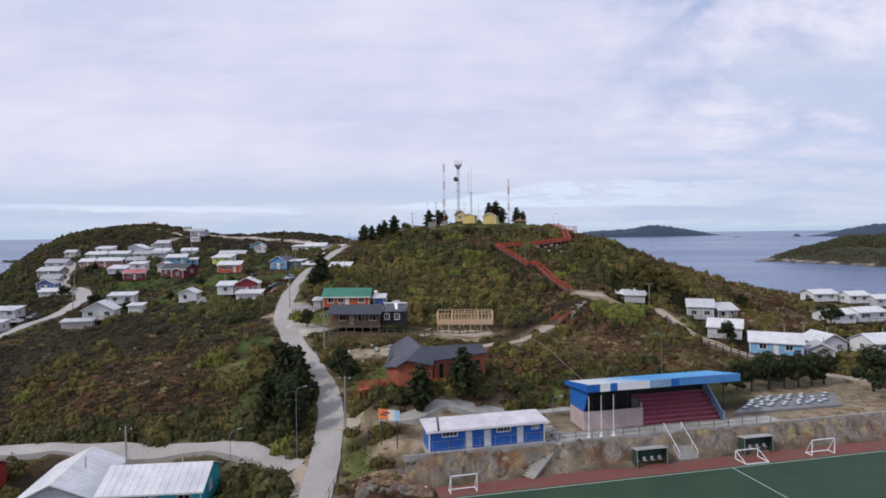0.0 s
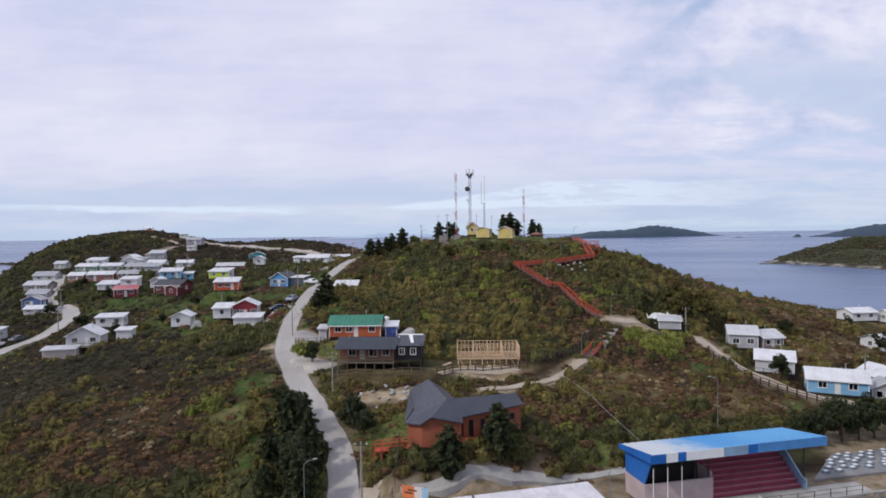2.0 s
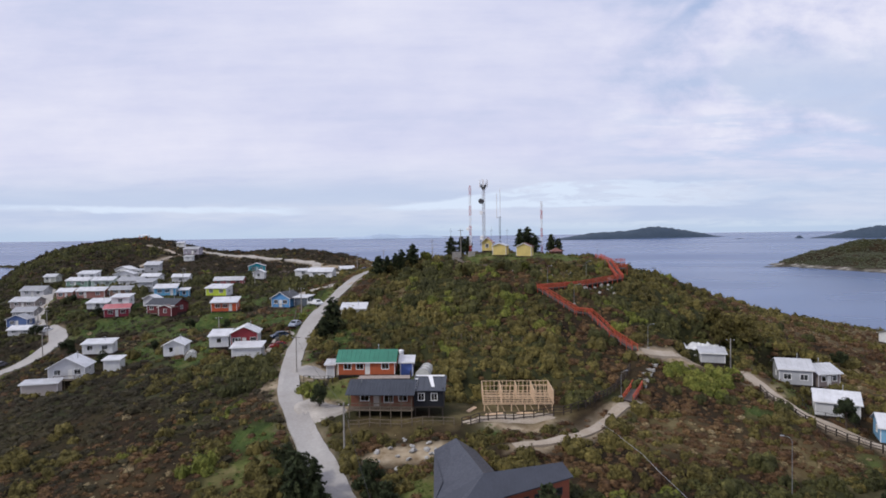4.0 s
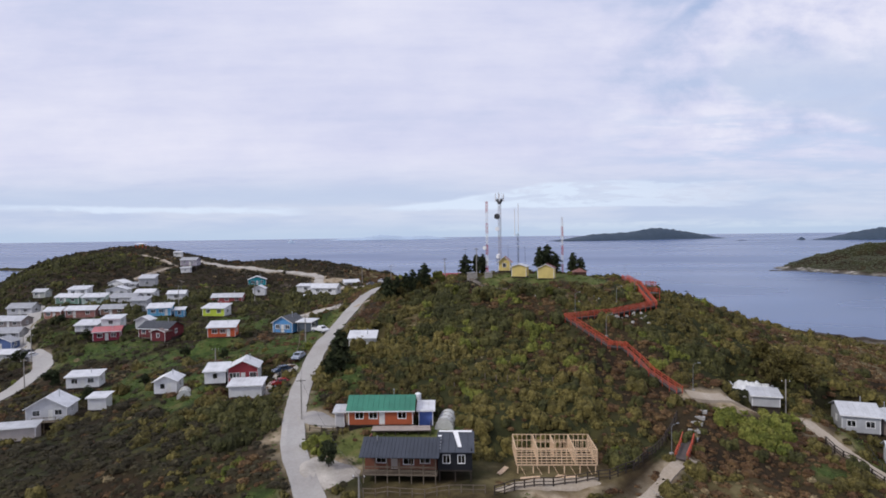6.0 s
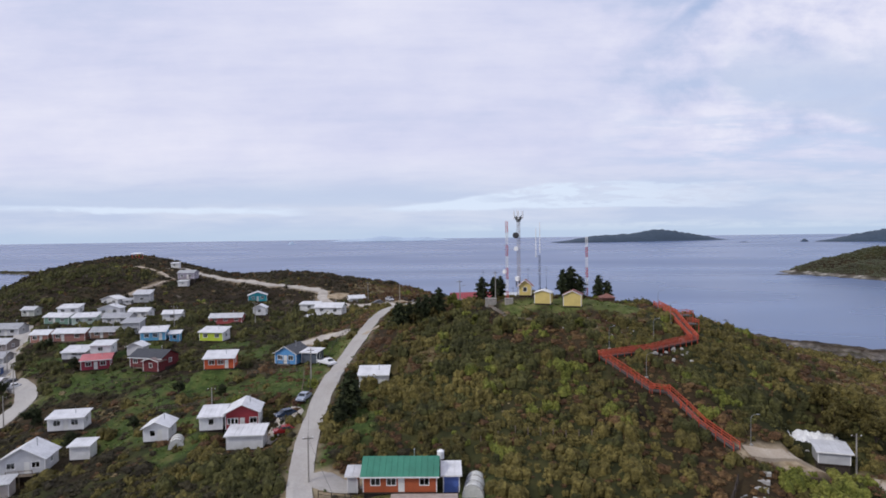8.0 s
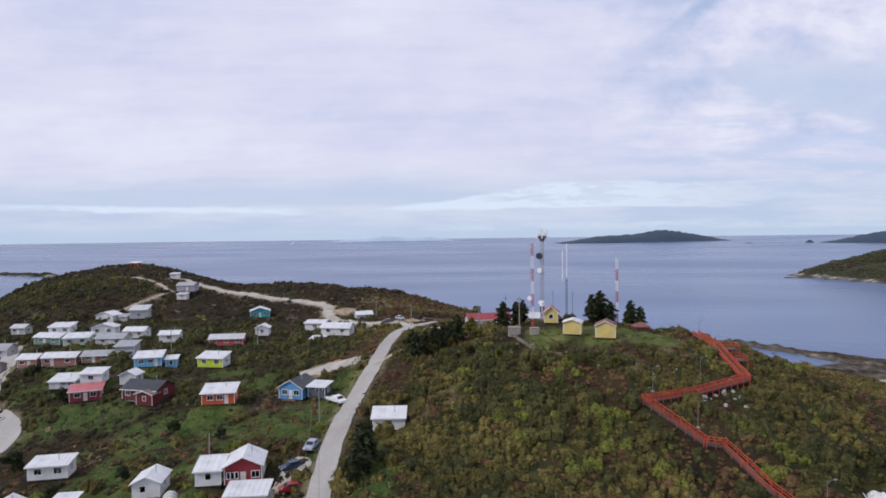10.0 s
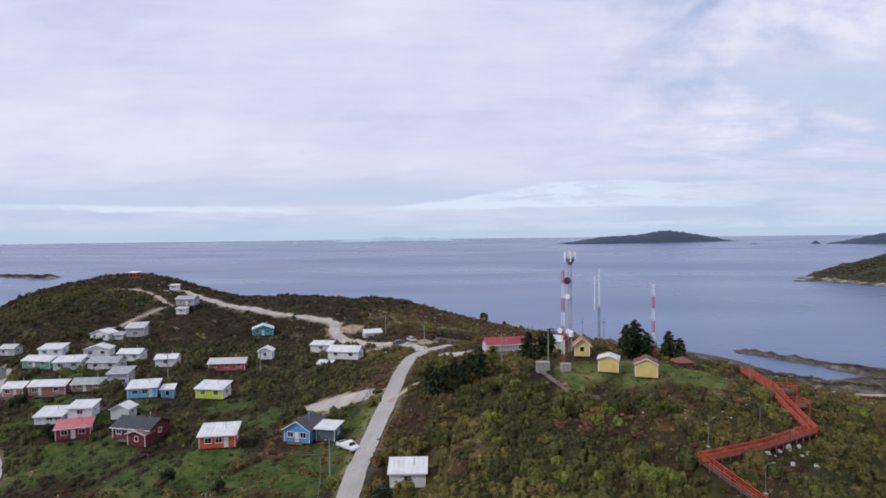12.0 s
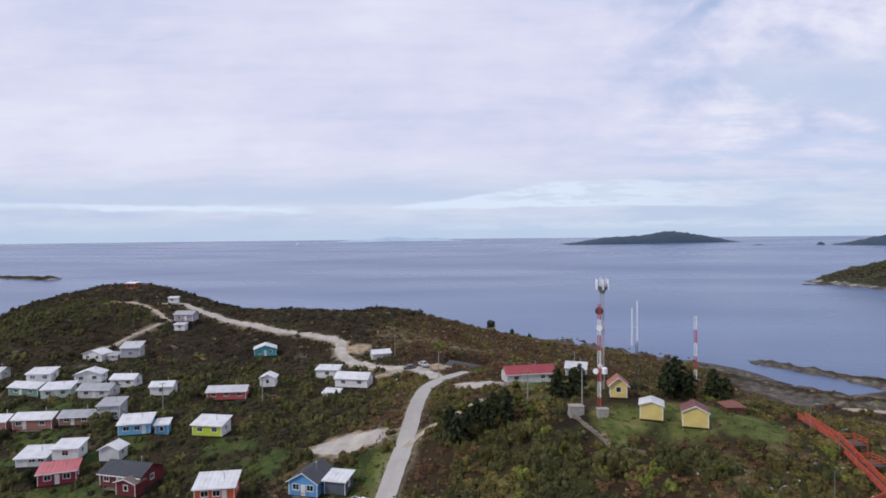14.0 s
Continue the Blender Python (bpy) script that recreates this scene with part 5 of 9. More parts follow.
goal(field_pose(-11.6, 1.1, FIELD_Z, 1), 3.0, "small white training goal on the red strip")
goal(field_pose(35.2, 0.9, FIELD_Z, 0), 3.4, "small white goal beside the pitch")
_g = goal(field_pose(25.2, 2.3, FIELD_Z + 0.06) @ pose(0, 0, 0, 90, 0, 0), 3.2, "white goal frame tipped onto its back")


def dugout(m, w, label):
    ob = thing("dugout", m, label, "dugout", "dugouts at the touchline")
    GREEN = wall_paint((0.03, 0.07, 0.05))
    for x in (0.03, w - 0.03):
        bm = bmesh.new()
        vs = [(x - 0.03, 0.0, 0), (x - 0.03, 1.3, 0), (x - 0.03, 1.3, 1.95), (x - 0.03, 0.25, 2.1)]
        a = [bm.verts.new(p) for p in vs]
        b = [bm.verts.new((p[0] + 0.06, p[1], p[2])) for p in vs]
        bm.faces.new(a), bm.faces.new(b[::-1])
        for i in range(4):
            bm.faces.new((a[i], b[i], b[(i + 1) % 4], a[(i + 1) % 4]))
        part("side_panel", bm, GREEN, ob)
        bm = bmesh.new()
        part("post", bar(bm, (x, 0.02, 0), (x, 0.18, 2.14), 0.045), STEEL, ob)
    bm = bmesh.new()
    box(bm, 0.06, w - 0.06, 1.25, 1.3, 0, 1.92)
    part("back_panel", bm, GREEN, ob)
    bm = bmesh.new()
    slab(bm, [(-0.1, 0.0, 2.2), (w + 0.1, 0.0, 2.2), (w + 0.1, 1.4, 2.02), (-0.1, 1.4, 2.02)], 0.07)
    part("roof", bm, roof_sheet((0.5, 0.5, 0.5)), ob)
    bm = bmesh.new()
    box(bm, 0.1, w - 0.1, 0.75, 1.2, 0.40, 0.46)
    part("bench", bm, WOOD_POST, ob)
    for k in range(4):
        bm = bmesh.new()
        x = 0.5 + k * (w - 1) / 3
        box(bm, x - 0.2, x + 0.2, 0.72, 1.12, 0.47, 0.53)
        box(bm, x - 0.2, x + 0.2, 1.08, 1.14, 0.53, 0.85)
        part("seat", bm, WHITE_METAL, ob)


dugout(field_pose(11.9, 2.6, FIELD_Z), 4.1, "dark green dugout with grey roof and white seats")
dugout(field_pose(27.2, 3.0, FIELD_Z), 4.2, "dark green dugout with pale roof edge")

# terrace paving, kerb and fence
bm = bmesh.new()
slab(bm, [(3.5, 6.6, 0), (36, 6.6, 0), (36, 9.4, 0), (3.5, 9.4, 0)], 0.5)
tagged(whole("pavement", bm, CONCRETE, field_pose(0, 0, TERRACE_Z + 0.05), "worn concrete walk before the stand", "pavement"), kind="structure")
bm = bmesh.new()
slab(bm, [(-16, 6.3, 0), (62, 6.3, 0), (62, 6.58, 0), (-16, 6.58, 0)], 0.7)
tagged(whole("kerb", bm, CONCRETE, field_pose(0, 0, TERRACE_Z + 0.10), "low concrete kerb along the bank", "kerb"), kind="structure")


def post_fence(name, pts, step, height, material, rails, label, category="fence", thick=0.05, mesh=None, lift=0.0):
    """Posts and rails along a line on the ground."""
    p0 = pts[0]
    ob = thing(name, pose(p0[0], p0[1], gz(*p0)), label, category)
    z0 = gz(*p0)
    stations = []
    for a, b in zip(pts[:-1], pts[1:]):
        L = math.hypot(b[0] - a[0], b[1] - a[1])
        k = max(1, round(L / step))
        stations += [(a[0] + (b[0] - a[0]) * i / k, a[1] + (b[1] - a[1]) * i / k) for i in range(k)]
    stations.append(pts[-1])
    loc = [Vector((x - p0[0], y - p0[1], gz(x, y) - z0 + lift)) for x, y in stations]
    for p in loc:
        bm = bmesh.new()
        box(bm, p.x - thick, p.x + thick, p.y - thick, p.y + thick, p.z - 0.35, p.z + height)
        part("post", bm, material, ob)
    for f in rails:
        for a, b in zip(loc[:-1], loc[1:]):
            bm = bmesh.new()
            off = Vector((0, 0, height * f))
            bar(bm, a + off, b + off, thick * 0.8, 4)
            part("rail", bm, material, ob)
    return ob


post_fence("railing", [field_xy(u, 6.45) for u in (3.5, 16.6)], 2.2, 1.05, DARK_STEEL, (0.5, 0.97), "dark pipe railing along the terrace edge", thick=0.03, lift=0.1)
post_fence("railing", [field_xy(u, 6.45) for u in (20.9, 34)], 2.2, 1.05, DARK_STEEL, (0.5, 0.97), "dark pipe railing before the stand", thick=0.03, lift=0.1)
post_fence("fence", [field_xy(-16, 5.2), field_xy(-14.5, 6.45), field_xy(3.0, 6.45)], 2.0, 1.5, STEEL, (0.35, 0.97), "wire fence on the bank by the changing rooms", thick=0.028, lift=0.1)
post_fence("fence", [(-12.8, 56), (-12.4, 62), (-12.0, 68)], 2.2, 1.6, DARK_STEEL, (0.5, 0.97), "wire fence between road and pitch", thick=0.03)
post_fence("fence", [(-10.2, 70.5), (-9.8, 78), (-9.4, 84)], 2.4, 2.0, DARK_STEEL, (0.5, 0.97), "tall wire fence beside the grass", thick=0.03)


def bank_material():
    """Weathered rock face with earth, rust stains and dry grass in its ledges."""
    m = mat("rocky_bank", (0.25, 0.225, 0.20), 0.95, var=0.5, scale=0.45, fine=3.2, bump=0.16, color2=(0.13, 0.105, 0.085))
    n, l = m.node_tree.nodes, m.node_tree.links
    bs = n["Principled BSDF"]
    last = bs.inputs["Base Color"].links[0].from_socket
    co = n.new("ShaderNodeTexCoord")
    for sc, lo, hi, c in ((0.22, 0.50, 0.60, (0.155, 0.085, 0.05)), (0.35, 0.53, 0.62, (0.27, 0.205, 0.105)), (0.9, 0.60, 0.68, (0.06, 0.065, 0.03))):
        t, r, x = n.new("ShaderNodeTexNoise"), n.new("ShaderNodeMapRange"), n.new("ShaderNodeMix")
        t.inputs["Scale"].default_value, t.inputs["Detail"].default_value, t.inputs["Roughness"].default_value = sc, 7, 0.68
        l.new(co.outputs["Object"], t.inputs["Vector"])
        r.inputs[1].default_value, r.inputs[2].default_value = lo, hi
        l.new(t.outputs[0], r.inputs[0])
        x.data_type = "RGBA"
        l.new(r.outputs[0], x.inputs[0])
        l.new(last, x.inputs[6])
        x.inputs[7].default_value = (*c, 1)
        last = x.outputs[2]
    l.new(last, bs.inputs["Base Color"])
    return m


def rocky_bank():
    us, vs = np.arange(-24, 68, 0.4), np.arange(0.2, 7.0, 0.3)
    U, V = np.meshgrid(us, vs)
    X, Y = field_xy(U, V)
    m = smooth(0, 1, np.minimum((U + 24) / 3, (68 - U) / 3)) * smooth(6.6, 5.9, V) * np.where(U < -13.5, smooth(0.2, 1.5, V), smooth(3.35, 3.9, V))
    flat = np.zeros(U.shape)
    for a, b in ((18.2, 21.0), (-2.5, 4.5), (11.5, 16.4), (26.8, 31.8)):
        flat = np.maximum(flat, smooth(1.0, 0.0, np.maximum(np.maximum(a - U, U - b), 0)))
    steps = 0.5 * np.abs(lumps(U * 1.0, V * 1.7, 2.2)) + 0.32 * np.abs(lumps(U + 9, V * 2.0 + 4, 1.1)) + 0.12 * lumps(U, V, 0.6)
    Z = land(X, Y) + m * (0.06 + (1 - flat) * steps * 0.75) - 0.5 * (1 - m)
    faces = []
    nx = len(us)
    for j in range(len(vs) - 1):
        for i in range(nx - 1):
            if max(m[j, i], m[j, i + 1], m[j + 1, i], m[j + 1, i + 1]) > 0:
                faces.append((j * nx + i, j * nx + i + 1, (j + 1) * nx + i + 1, (j + 1) * nx + i))
    me = bpy.data.meshes.new("bank")
    me.from_pydata(np.stack([X.ravel(), Y.ravel(), Z.ravel()], 1).tolist(), [], faces)
    me.materials.append(bank_material())
    tagged(new("bank", me), "rough grey rock bank with rust stains and dry grass", "bank", kind="structure")


rocky_bank()


def stairs(m, width, rise, run, n, label, rails=True):
    ob = thing("stairs", m, label, "stairs")
    for i in range(n):
        bm = bmesh.new()
        box(bm, 0, width, i * run, i * run + run + 0.03, (i + 1) * rise - 0.10, (i + 1) * rise)
        box(bm, 0.06, width - 0.06, i * run + 0.02, i * run + 0.07, i * rise - 0.1, (i + 1) * rise - 0.10)
        part("step", bm, CONCRETE, ob)
    for x in (0.0, width):
        bm = bmesh.new()
        a, b = Vector((x, 0, 0)), Vector((x, n * run, n * rise))
        vs = [a + Vector((-0.06, 0, -0.2)), b + Vector((-0.06, 0, -0.2)), b + Vector((-0.06, 0, 0.08)), a + Vector((-0.06, 0, 0.15))]
        p, q = [bm.verts.new(v) for v in vs], [bm.verts.new(v + Vector((0.12, 0, 0))) for v in vs]
        bm.faces.new(p), bm.faces.new(q[::-1])
        for i in range(4):
            bm.faces.new((p[i], q[i], q[(i + 1) % 4], p[(i + 1) % 4]))
        part("stringer", bm, CONCRETE, ob)
        if rails:
            bm = bmesh.new()
            bar(bm, a + Vector((0, 0, 0.95)), b + Vector((0, 0, 0.95)), 0.04)
            part("handrail", bm, WHITE_METAL, ob)
            for k in range(4):
                p = a.lerp(b, (k + 0.1) / 3.2)
                bm = bmesh.new()
                bar(bm, p, p + Vector((0, 0, 0.95)), 0.03)
                part("baluster", bm, WHITE_METAL, ob)


stairs(field_pose(18.3, 3.5, FIELD_Z), 2.5, 0.176, 0.24, 15, "concrete stairs with white rails up the bank")
_p = field_xy(-2.6, 4.2)
stairs(pose(_p[0], _p[1], FIELD_Z, 0, 0, -42), 2.0, 0.174, 0.42, 15, "narrow concrete steps climbing the rocky bank", False)


def changing_rooms():
    fl = Vector((-1.9, 69.1, TERRACE_Z + 0.25))
    w, d, h = 14.5, 3.4, 2.5
    m = pose(fl.x, fl.y, fl.z, 0, 0, 13.4)
    ob = thing("changing_rooms", m, "long bright blue changing-room building with white roof and doors", "building")
    FOOTPRINTS.append((4.8, 72.6, 9, 3.6, 13.4))
    BLUE = wall_paint((0.022, 0.13, 0.50))
    doors = [(4.45, 5.3), (6.75, 7.65), (10.95, 11.8)]
    wins = [(1.6, 3.4), (8.4, 10.1), (12.9, 13.8)]
    dh = [(a, b, 0.03, 2.05) for a, b in doors]
    wh = [(a, b, 1.65, 2.2) for a, b in wins]
    bm = bmesh.new()
    holed_wall(bm, Matrix.Identity(4), w, h, 0.15, dh + wh)
    part("wall", bm, BLUE, ob)
    for mm, ln in ((pose(0, d, 0, 0, 0, -90), d), (pose(w, 0, 0, 0, 0, 90), d), (pose(w, d, 0, 0, 0, 180), w)):
        bm = bmesh.new()
        if ln == d:
            box(bm, 0.153, ln - 0.153, 0, 0.15, 0, h, mm)
            a = [mm @ Vector(p) for p in ((0, 0, h), (ln, 0, h))]
            top = mm @ Vector((ln * (0.0 if mm.translation.x < 1 else 1.0), 0, h + 0.2))
            off = mm.to_3x3() @ Vector((0, 0.15, 0))
            p, q = [bm.verts.new(v) for v in (*a, top)], [bm.verts.new(v + off) for v in (*a, top)]
            bm.faces.new(p), bm.faces.new(q[::-1])
            for i in range(3):
                bm.faces.new((p[i], q[i], q[(i + 1) % 3], p[(i + 1) % 3]))
        else:
            box(bm, 0, ln, 0, 0.15, 0, h + 0.17, mm)
        part("wall", bm, BLUE, ob)
    for o in dh:
        door_unit(ob, Matrix.Identity(4), o, (0.74, 0.76, 0.78))
    for o in wh:
        window_unit(ob, Matrix.Identity(4), o, 4)
    bm = bmesh.new()
    shed_roof(bm, w, d, h + 0.02, h + 0.22, 0.45)
    part("roof", bm, roof_sheet((0.72, 0.70, 0.73)), ob, "pale ribbed sheet roof")
    bm = bmesh.new()
    box(bm, -0.5, w + 0.5, -0.54, -0.5, h - 0.16, h + 0.03)
    part("fascia", bm, WHITE_TRIM, ob)
    bm = bmesh.new()
    box(bm, -0.2, w + 0.2, -0.45, d + 0.2, -0.8, -0.004)
    part("plinth", bm, CONCRETE, ob)
    for x in (0.0, w):
        bm = bmesh.new()
        box(bm, x - 0.09, x + 0.09, -0.03, -0.003, 0, h - 0.05)
        part("corner_board", bm, WHITE_TRIM, ob)
    bm = bmesh.new()
    s = 0.2 / d
    slab(bm, [(0.9, -0.5, h + 0.17 - s * 0.5), (1.15, -0.5, h + 0.17 - s * 0.5), (1.9, d + 0.3, h + 0.42), (1.7, d + 0.3, h + 0.42)], 0.05)
    part("cable_duct", bm, DARK_STEEL, ob)


changing_rooms()


def bleached_roof():
    """Blue sheet whose paint has weathered to white from one end."""
    m = mat("blue_roof_sheet", (0.06, 0.29, 0.62), 0.45, metal=0.1, var=0.2, scale=0.12, fine=3, color2=(0.10, 0.36, 0.66))
    n, l = m.node_tree.nodes, m.node_tree.links
    bs = n["Principled BSDF"]
    paint = bs.inputs["Base Color"].links[0].from_socket
    co, sp, nz, ad, rg, mx = (n.new("ShaderNode" + k) for k in ("TexCoord", "SeparateXYZ", "TexNoise", "Math", "MapRange", "Mix"))
    l.new(co.outputs["Object"], sp.inputs[0])
    l.new(co.outputs["Object"], nz.inputs["Vector"])
    nz.inputs["Scale"].default_value, nz.inputs["Detail"].default_value = 0.7, 6
    ad.operation = "MULTIPLY_ADD"
    l.new(nz.outputs[0], ad.inputs[0])
    ad.inputs[1].default_value = 6.0
    l.new(sp.outputs[0], ad.inputs[2])
    for i, v in ((1, 5.5), (2, 11.0), (3, 0.9), (4, 0.0)):
        rg.inputs[i].default_value = v
    l.new(ad.outputs[0], rg.inputs[0])
    mx.data_type = "RGBA"
    l.new(rg.outputs[0], mx.inputs[0])
    l.new(paint, mx.inputs[6])
    mx.inputs[7].default_value = (0.60, 0.62, 0.63, 1)
    l.new(mx.outputs[2], bs.inputs["Base Color"])
    return m


def grandstand():
    m = pose(18.1, 76.5, TERRACE_Z + 0.1, 0, 0, 12.4)
    ob = thing("grandstand", m, "roofed blue grandstand with red seating steps and a pink masonry box", "grandstand")
    FOOTPRINTS.append((28, 81, 13, 6, 12.4))
    BLUE = mat("blue_sheet_metal", (0.025, 0.16, 0.55), 0.4, metal=0.1, var=0.2, scale=0.6, fine=4)
    PALE = mat("pale_blue_sheet", (0.30, 0.46, 0.66), 0.45, metal=0.1, var=0.25, scale=0.5, fine=3)
    SKY = mat("sky_blue_sheet", (0.10, 0.30, 0.66), 0.42, metal=0.1, var=0.2, scale=0.5, fine=3)
    PINK = mat("pink_render", (0.50, 0.40, 0.40), 0.9, var=0.15, scale=0.6, fine=5, bands=("Y", 0.3, 0.006))
    RED = mat("red_painted_concrete", (0.29, 0.05, 0.085), 0.8, var=0.3, scale=0.6, fine=5)
    ROSE = mat("worn_rose_concrete", (0.52, 0.21, 0.27), 0.8, var=0.3, scale=0.5, fine=4)
    # box for officials
    bm = bmesh.new()
    box(bm, 0, 8.5, 0, 0.2, 0, 2.4)
    part("front_wall", bm, PINK, ob)
    bm = bmesh.new()
    box(bm, 0, 0.2, 0.203, 4.2, 0, 2.4)
    part("side_wall", bm, PINK, ob)
    bm = bmesh.new()
    box(bm, 8.3, 8.5, 0.203, 3.2, 0, 3.0)
    part("side_wall", bm, PINK, ob)
    bm = bmesh.new()
    pts = [(0, 0.2, 2.41), (0, 4.2, 2.41), (0, 4.2, 5.25), (0, -1.7, 6.2), (0, -1.2, 5.4)]
    a, b = [bm.verts.new(p) for p in pts], [bm.verts.new((p[0] + 0.15, p[1], p[2])) for p in pts]
    bm.faces.new(a), bm.faces.new(b[::-1])
    for i in range(5):
        bm.faces.new((a[i], b[i], b[(i + 1) % 5], a[(i + 1) % 5]))
    part("side_sheet", bm, BLUE, ob)
    # added near-black sheet gives the box opening its inner darkness
    bm = bmesh.new()
    box(bm, 0.2, 8.3, 2.6, 2.75, 0, 5.3)
    part("inner_wall", bm, DARK_IN, ob)
    for k in range(5):
        bm = bmesh.new()
        x = 1.2 + k * 1.7
        box(bm, x, x + 0.12, 0.21, 0.33, 2.0, 5.75)
        part("mullion", bm, DARK_STEEL, ob)
    # seating steps
    n = 7
    for i in range(n):
        bm = bmesh.new()
        box(bm, 8.55, 20.4, 0.2 + i * 0.55, 0.2 + i * 0.55 + (0.55 if i < n - 1 else 0.6), -0.1, 0.35 + i * 0.46 - 0.06)
        part("step", bm, RED, ob)
        bm = bmesh.new()
        box(bm, 8.56, 20.39, 0.2 + i * 0.55 - 0.03, 0.2 + i * 0.55 + 0.36, 0.35 + i * 0.46 - 0.056, 0.35 + i * 0.46)
        part("seat_board", bm, ROSE, ob, "faded rose seat edge")
    bm = bmesh.new()
    pts = [(20.45, -0.5, 0), (20.45, 4.2, 0), (20.45, 4.2, 5.0), (20.45, 0.1, 1.2), (20.45, -0.5, 1.1)]
    a, b = [bm.verts.new(p) for p in pts], [bm.verts.new((p[0] + 0.18, p[1], p[2])) for p in pts]
    bm.faces.new(a), bm.faces.new(b[::-1])
    for i in range(5):
        bm.faces.new((a[i], b[i], b[(i + 1) % 5], a[(i + 1) % 5]))
    part("side_wall", bm, PALE, ob)
    # wall behind the seats, its colour blackened for the shade under the roof
    bm = bmesh.new()
    box(bm, 8.5, 20.6, 4.1, 4.25, 0, 5.2)
    part("back_wall", bm, DARK_IN, ob)
    # roof
    bm = bmesh.new()
    
    ribbed_sheet(bm, [lambda a, q: Vector((a - 0.6, -2.1, 6.4 + q + 0.1 * a / 23)), lambda a, q: Vector((a - 0.6, 4.6, 5.3 + q + 0.1 * a / 23))], 22.3, 0.14, 0.8)
    part("roof", bm, bleached_roof(), ob, "sky-blue ribbed roof sheet bleached white at one end")
    for x0, x1, mt in ((-0.6, 1.2, BLUE), (1.2, 2.6, WHITE_METAL), (2.6, 3.6, BLUE), (3.6, 8.2, WHITE_METAL), (8.2, 11.3, PALE), (11.3, 12.5, BLUE), (12.5, 21.7, SKY)):
        bm = bmesh.new()
        z = 0.2 * (x0 + x1 + 1.8) / 46
        box(bm, x0 + 0.006, x1 - 0.006, -2.17, -2.11, 5.55 + z * 0.5, 6.5 + z)
        part("fascia_panel", bm, mt, ob)
    for x in (-0.6, 21.7):
        bm = bmesh.new()
        a = [bm.verts.new((x - 0.03, yy, zz)) for yy, zz in ((-2.1, 5.6), (4.6, 5.0), (4.6, 5.55), (-2.1, 6.6))]
        b = [bm.verts.new((v.co.x + 0.06, v.co.y, v.co.z)) for v in a]
        bm.faces.new(a), bm.faces.new(b[::-1])
        for i in range(4):
            bm.faces.new((a[i], b[i], b[(i + 1) % 4], a[(i + 1) % 4]))
        part("end_fascia", bm, BLUE, ob)
    for x, y in ((21.2, 0.6), (21.2, 4.3)):
        bm = bmesh.new()
        bar(bm, (x, y, -0.2), (x, y, 6.0 - 0.15 * y), 0.09, 8)
        part("column", bm, DARK_STEEL, ob)
    for k in range(6):
        bm = bmesh.new()
        x = 9.5 + k * 2.2
        bar(bm, (x, -1.2, 5.5), (x, 5.7, 4.55), 0.07, 4)
        part("rafter", bm, DARK_STEEL, ob)


grandstand()


def flagpole(m):
    ob = thing("flagpole", m, "white metal flagpole on a white conical foot", "flagpole", "flagpoles before the stand")
    bm = bmesh.new()
    part("pole", bar(bm, (0, 0, 0.2), (0, 0, 5.2), 0.055, 8, 0.035), WHITE_METAL, ob)
    bm = bmesh.new()
    part("foot", bar(bm, (0, 0, -0.25), (0, 0, 0.45), 0.34, 10, 0.1), WHITE_METAL, ob)
    return ob


_SM = pose(18.1, 76.5, TERRACE_Z + 0.05, 0, 0, 12.4)
_fp = flagpole(_SM @ pose(-0.5, -2.4, 0))
for _x in (1.2, 2.9):
    copy_thing(_fp, _SM @ pose(_x, -2.4, 0))

# memorial yard: rows of low blocks on a slab
bm = bmesh.new()
slab(bm, [(40.6, 82.8, 0), (58.5, 86.4, 0), (61.6, 93.0, 0), (47.8, 90.6, 0)], 0.8)
tagged(whole("paved_yard", bm, mat("blue_grey_paving", (0.25, 0.25, 0.25), 0.85, var=0.3, scale=0.4, fine=4), pose(0, 0, 32.4), "blue-grey paved yard beside the stand", "pavement"), kind="structure")


PLINTH = mat("blue_grey_concrete", (0.22, 0.27, 0.32), 0.85, var=0.3, scale=1, fine=8)


def block_table():
    ob = thing("block_table", pose(0, 0, 0), "low grey plinth with a white slab top", "plinth", "rows of white-topped plinths")
    bm = bmesh.new()
    box(bm, -0.45, 0.45, -0.3, 0.3, 0, 0.26)
    part("base", bm, PLINTH, ob)
    bm = bmesh.new()
    box(bm, -0.24, 0.24, -0.17, 0.17, 0.264, 0.33)
    part("top", bm, WHITE_TRIM, ob)
    return ob


_bt = block_table()
_first = True
random.seed(3)
for _r in range(6):
    for _k in range(7):
        if random.random() < 0.2:
            continue
        _f, _h = (_k + 0.6) / 7.4, (_r + 0.5) / 6
        _x = (41.5 + (57.6 - 41.5) * _f) * (1 - _h) + (47.6 + (61.2 - 47.6) * _f) * _h + random.uniform(-0.3, 0.3)
        _y = (84.0 + (87.3 - 84.0) * _f) * (1 - _h) + (90.6 + (92.8 - 90.6) * _f) * _h + random.uniform(-0.2, 0.2)
        _m = pose(_x, _y, 32.4, 0, 0, 12 + random.uniform(-6, 6))
        if _first:
            _bt.matrix_world = _m
            _first = False
        else:
            copy_thing(_bt, _m)


# stepping slabs and signboard by the changing rooms
for _k in range(7):
    _x, _y = 14.6 - 0.35 * _k + 0.15 * (_k % 2), 75.2 + 1.15 * _k
    bm = bmesh.new()
    box(bm, -0.75, 0.75, -0.38, 0.38, -0.15, 0.06)
    whole("paving_slab", bm, CONCRETE, pose(_x, _y, gz(_x, _y) + 0.02, 0, 0, 10 + 5 * (_k % 3)), "pale concrete stepping slab in dry grass", "slab", "stepping slabs by the stand")


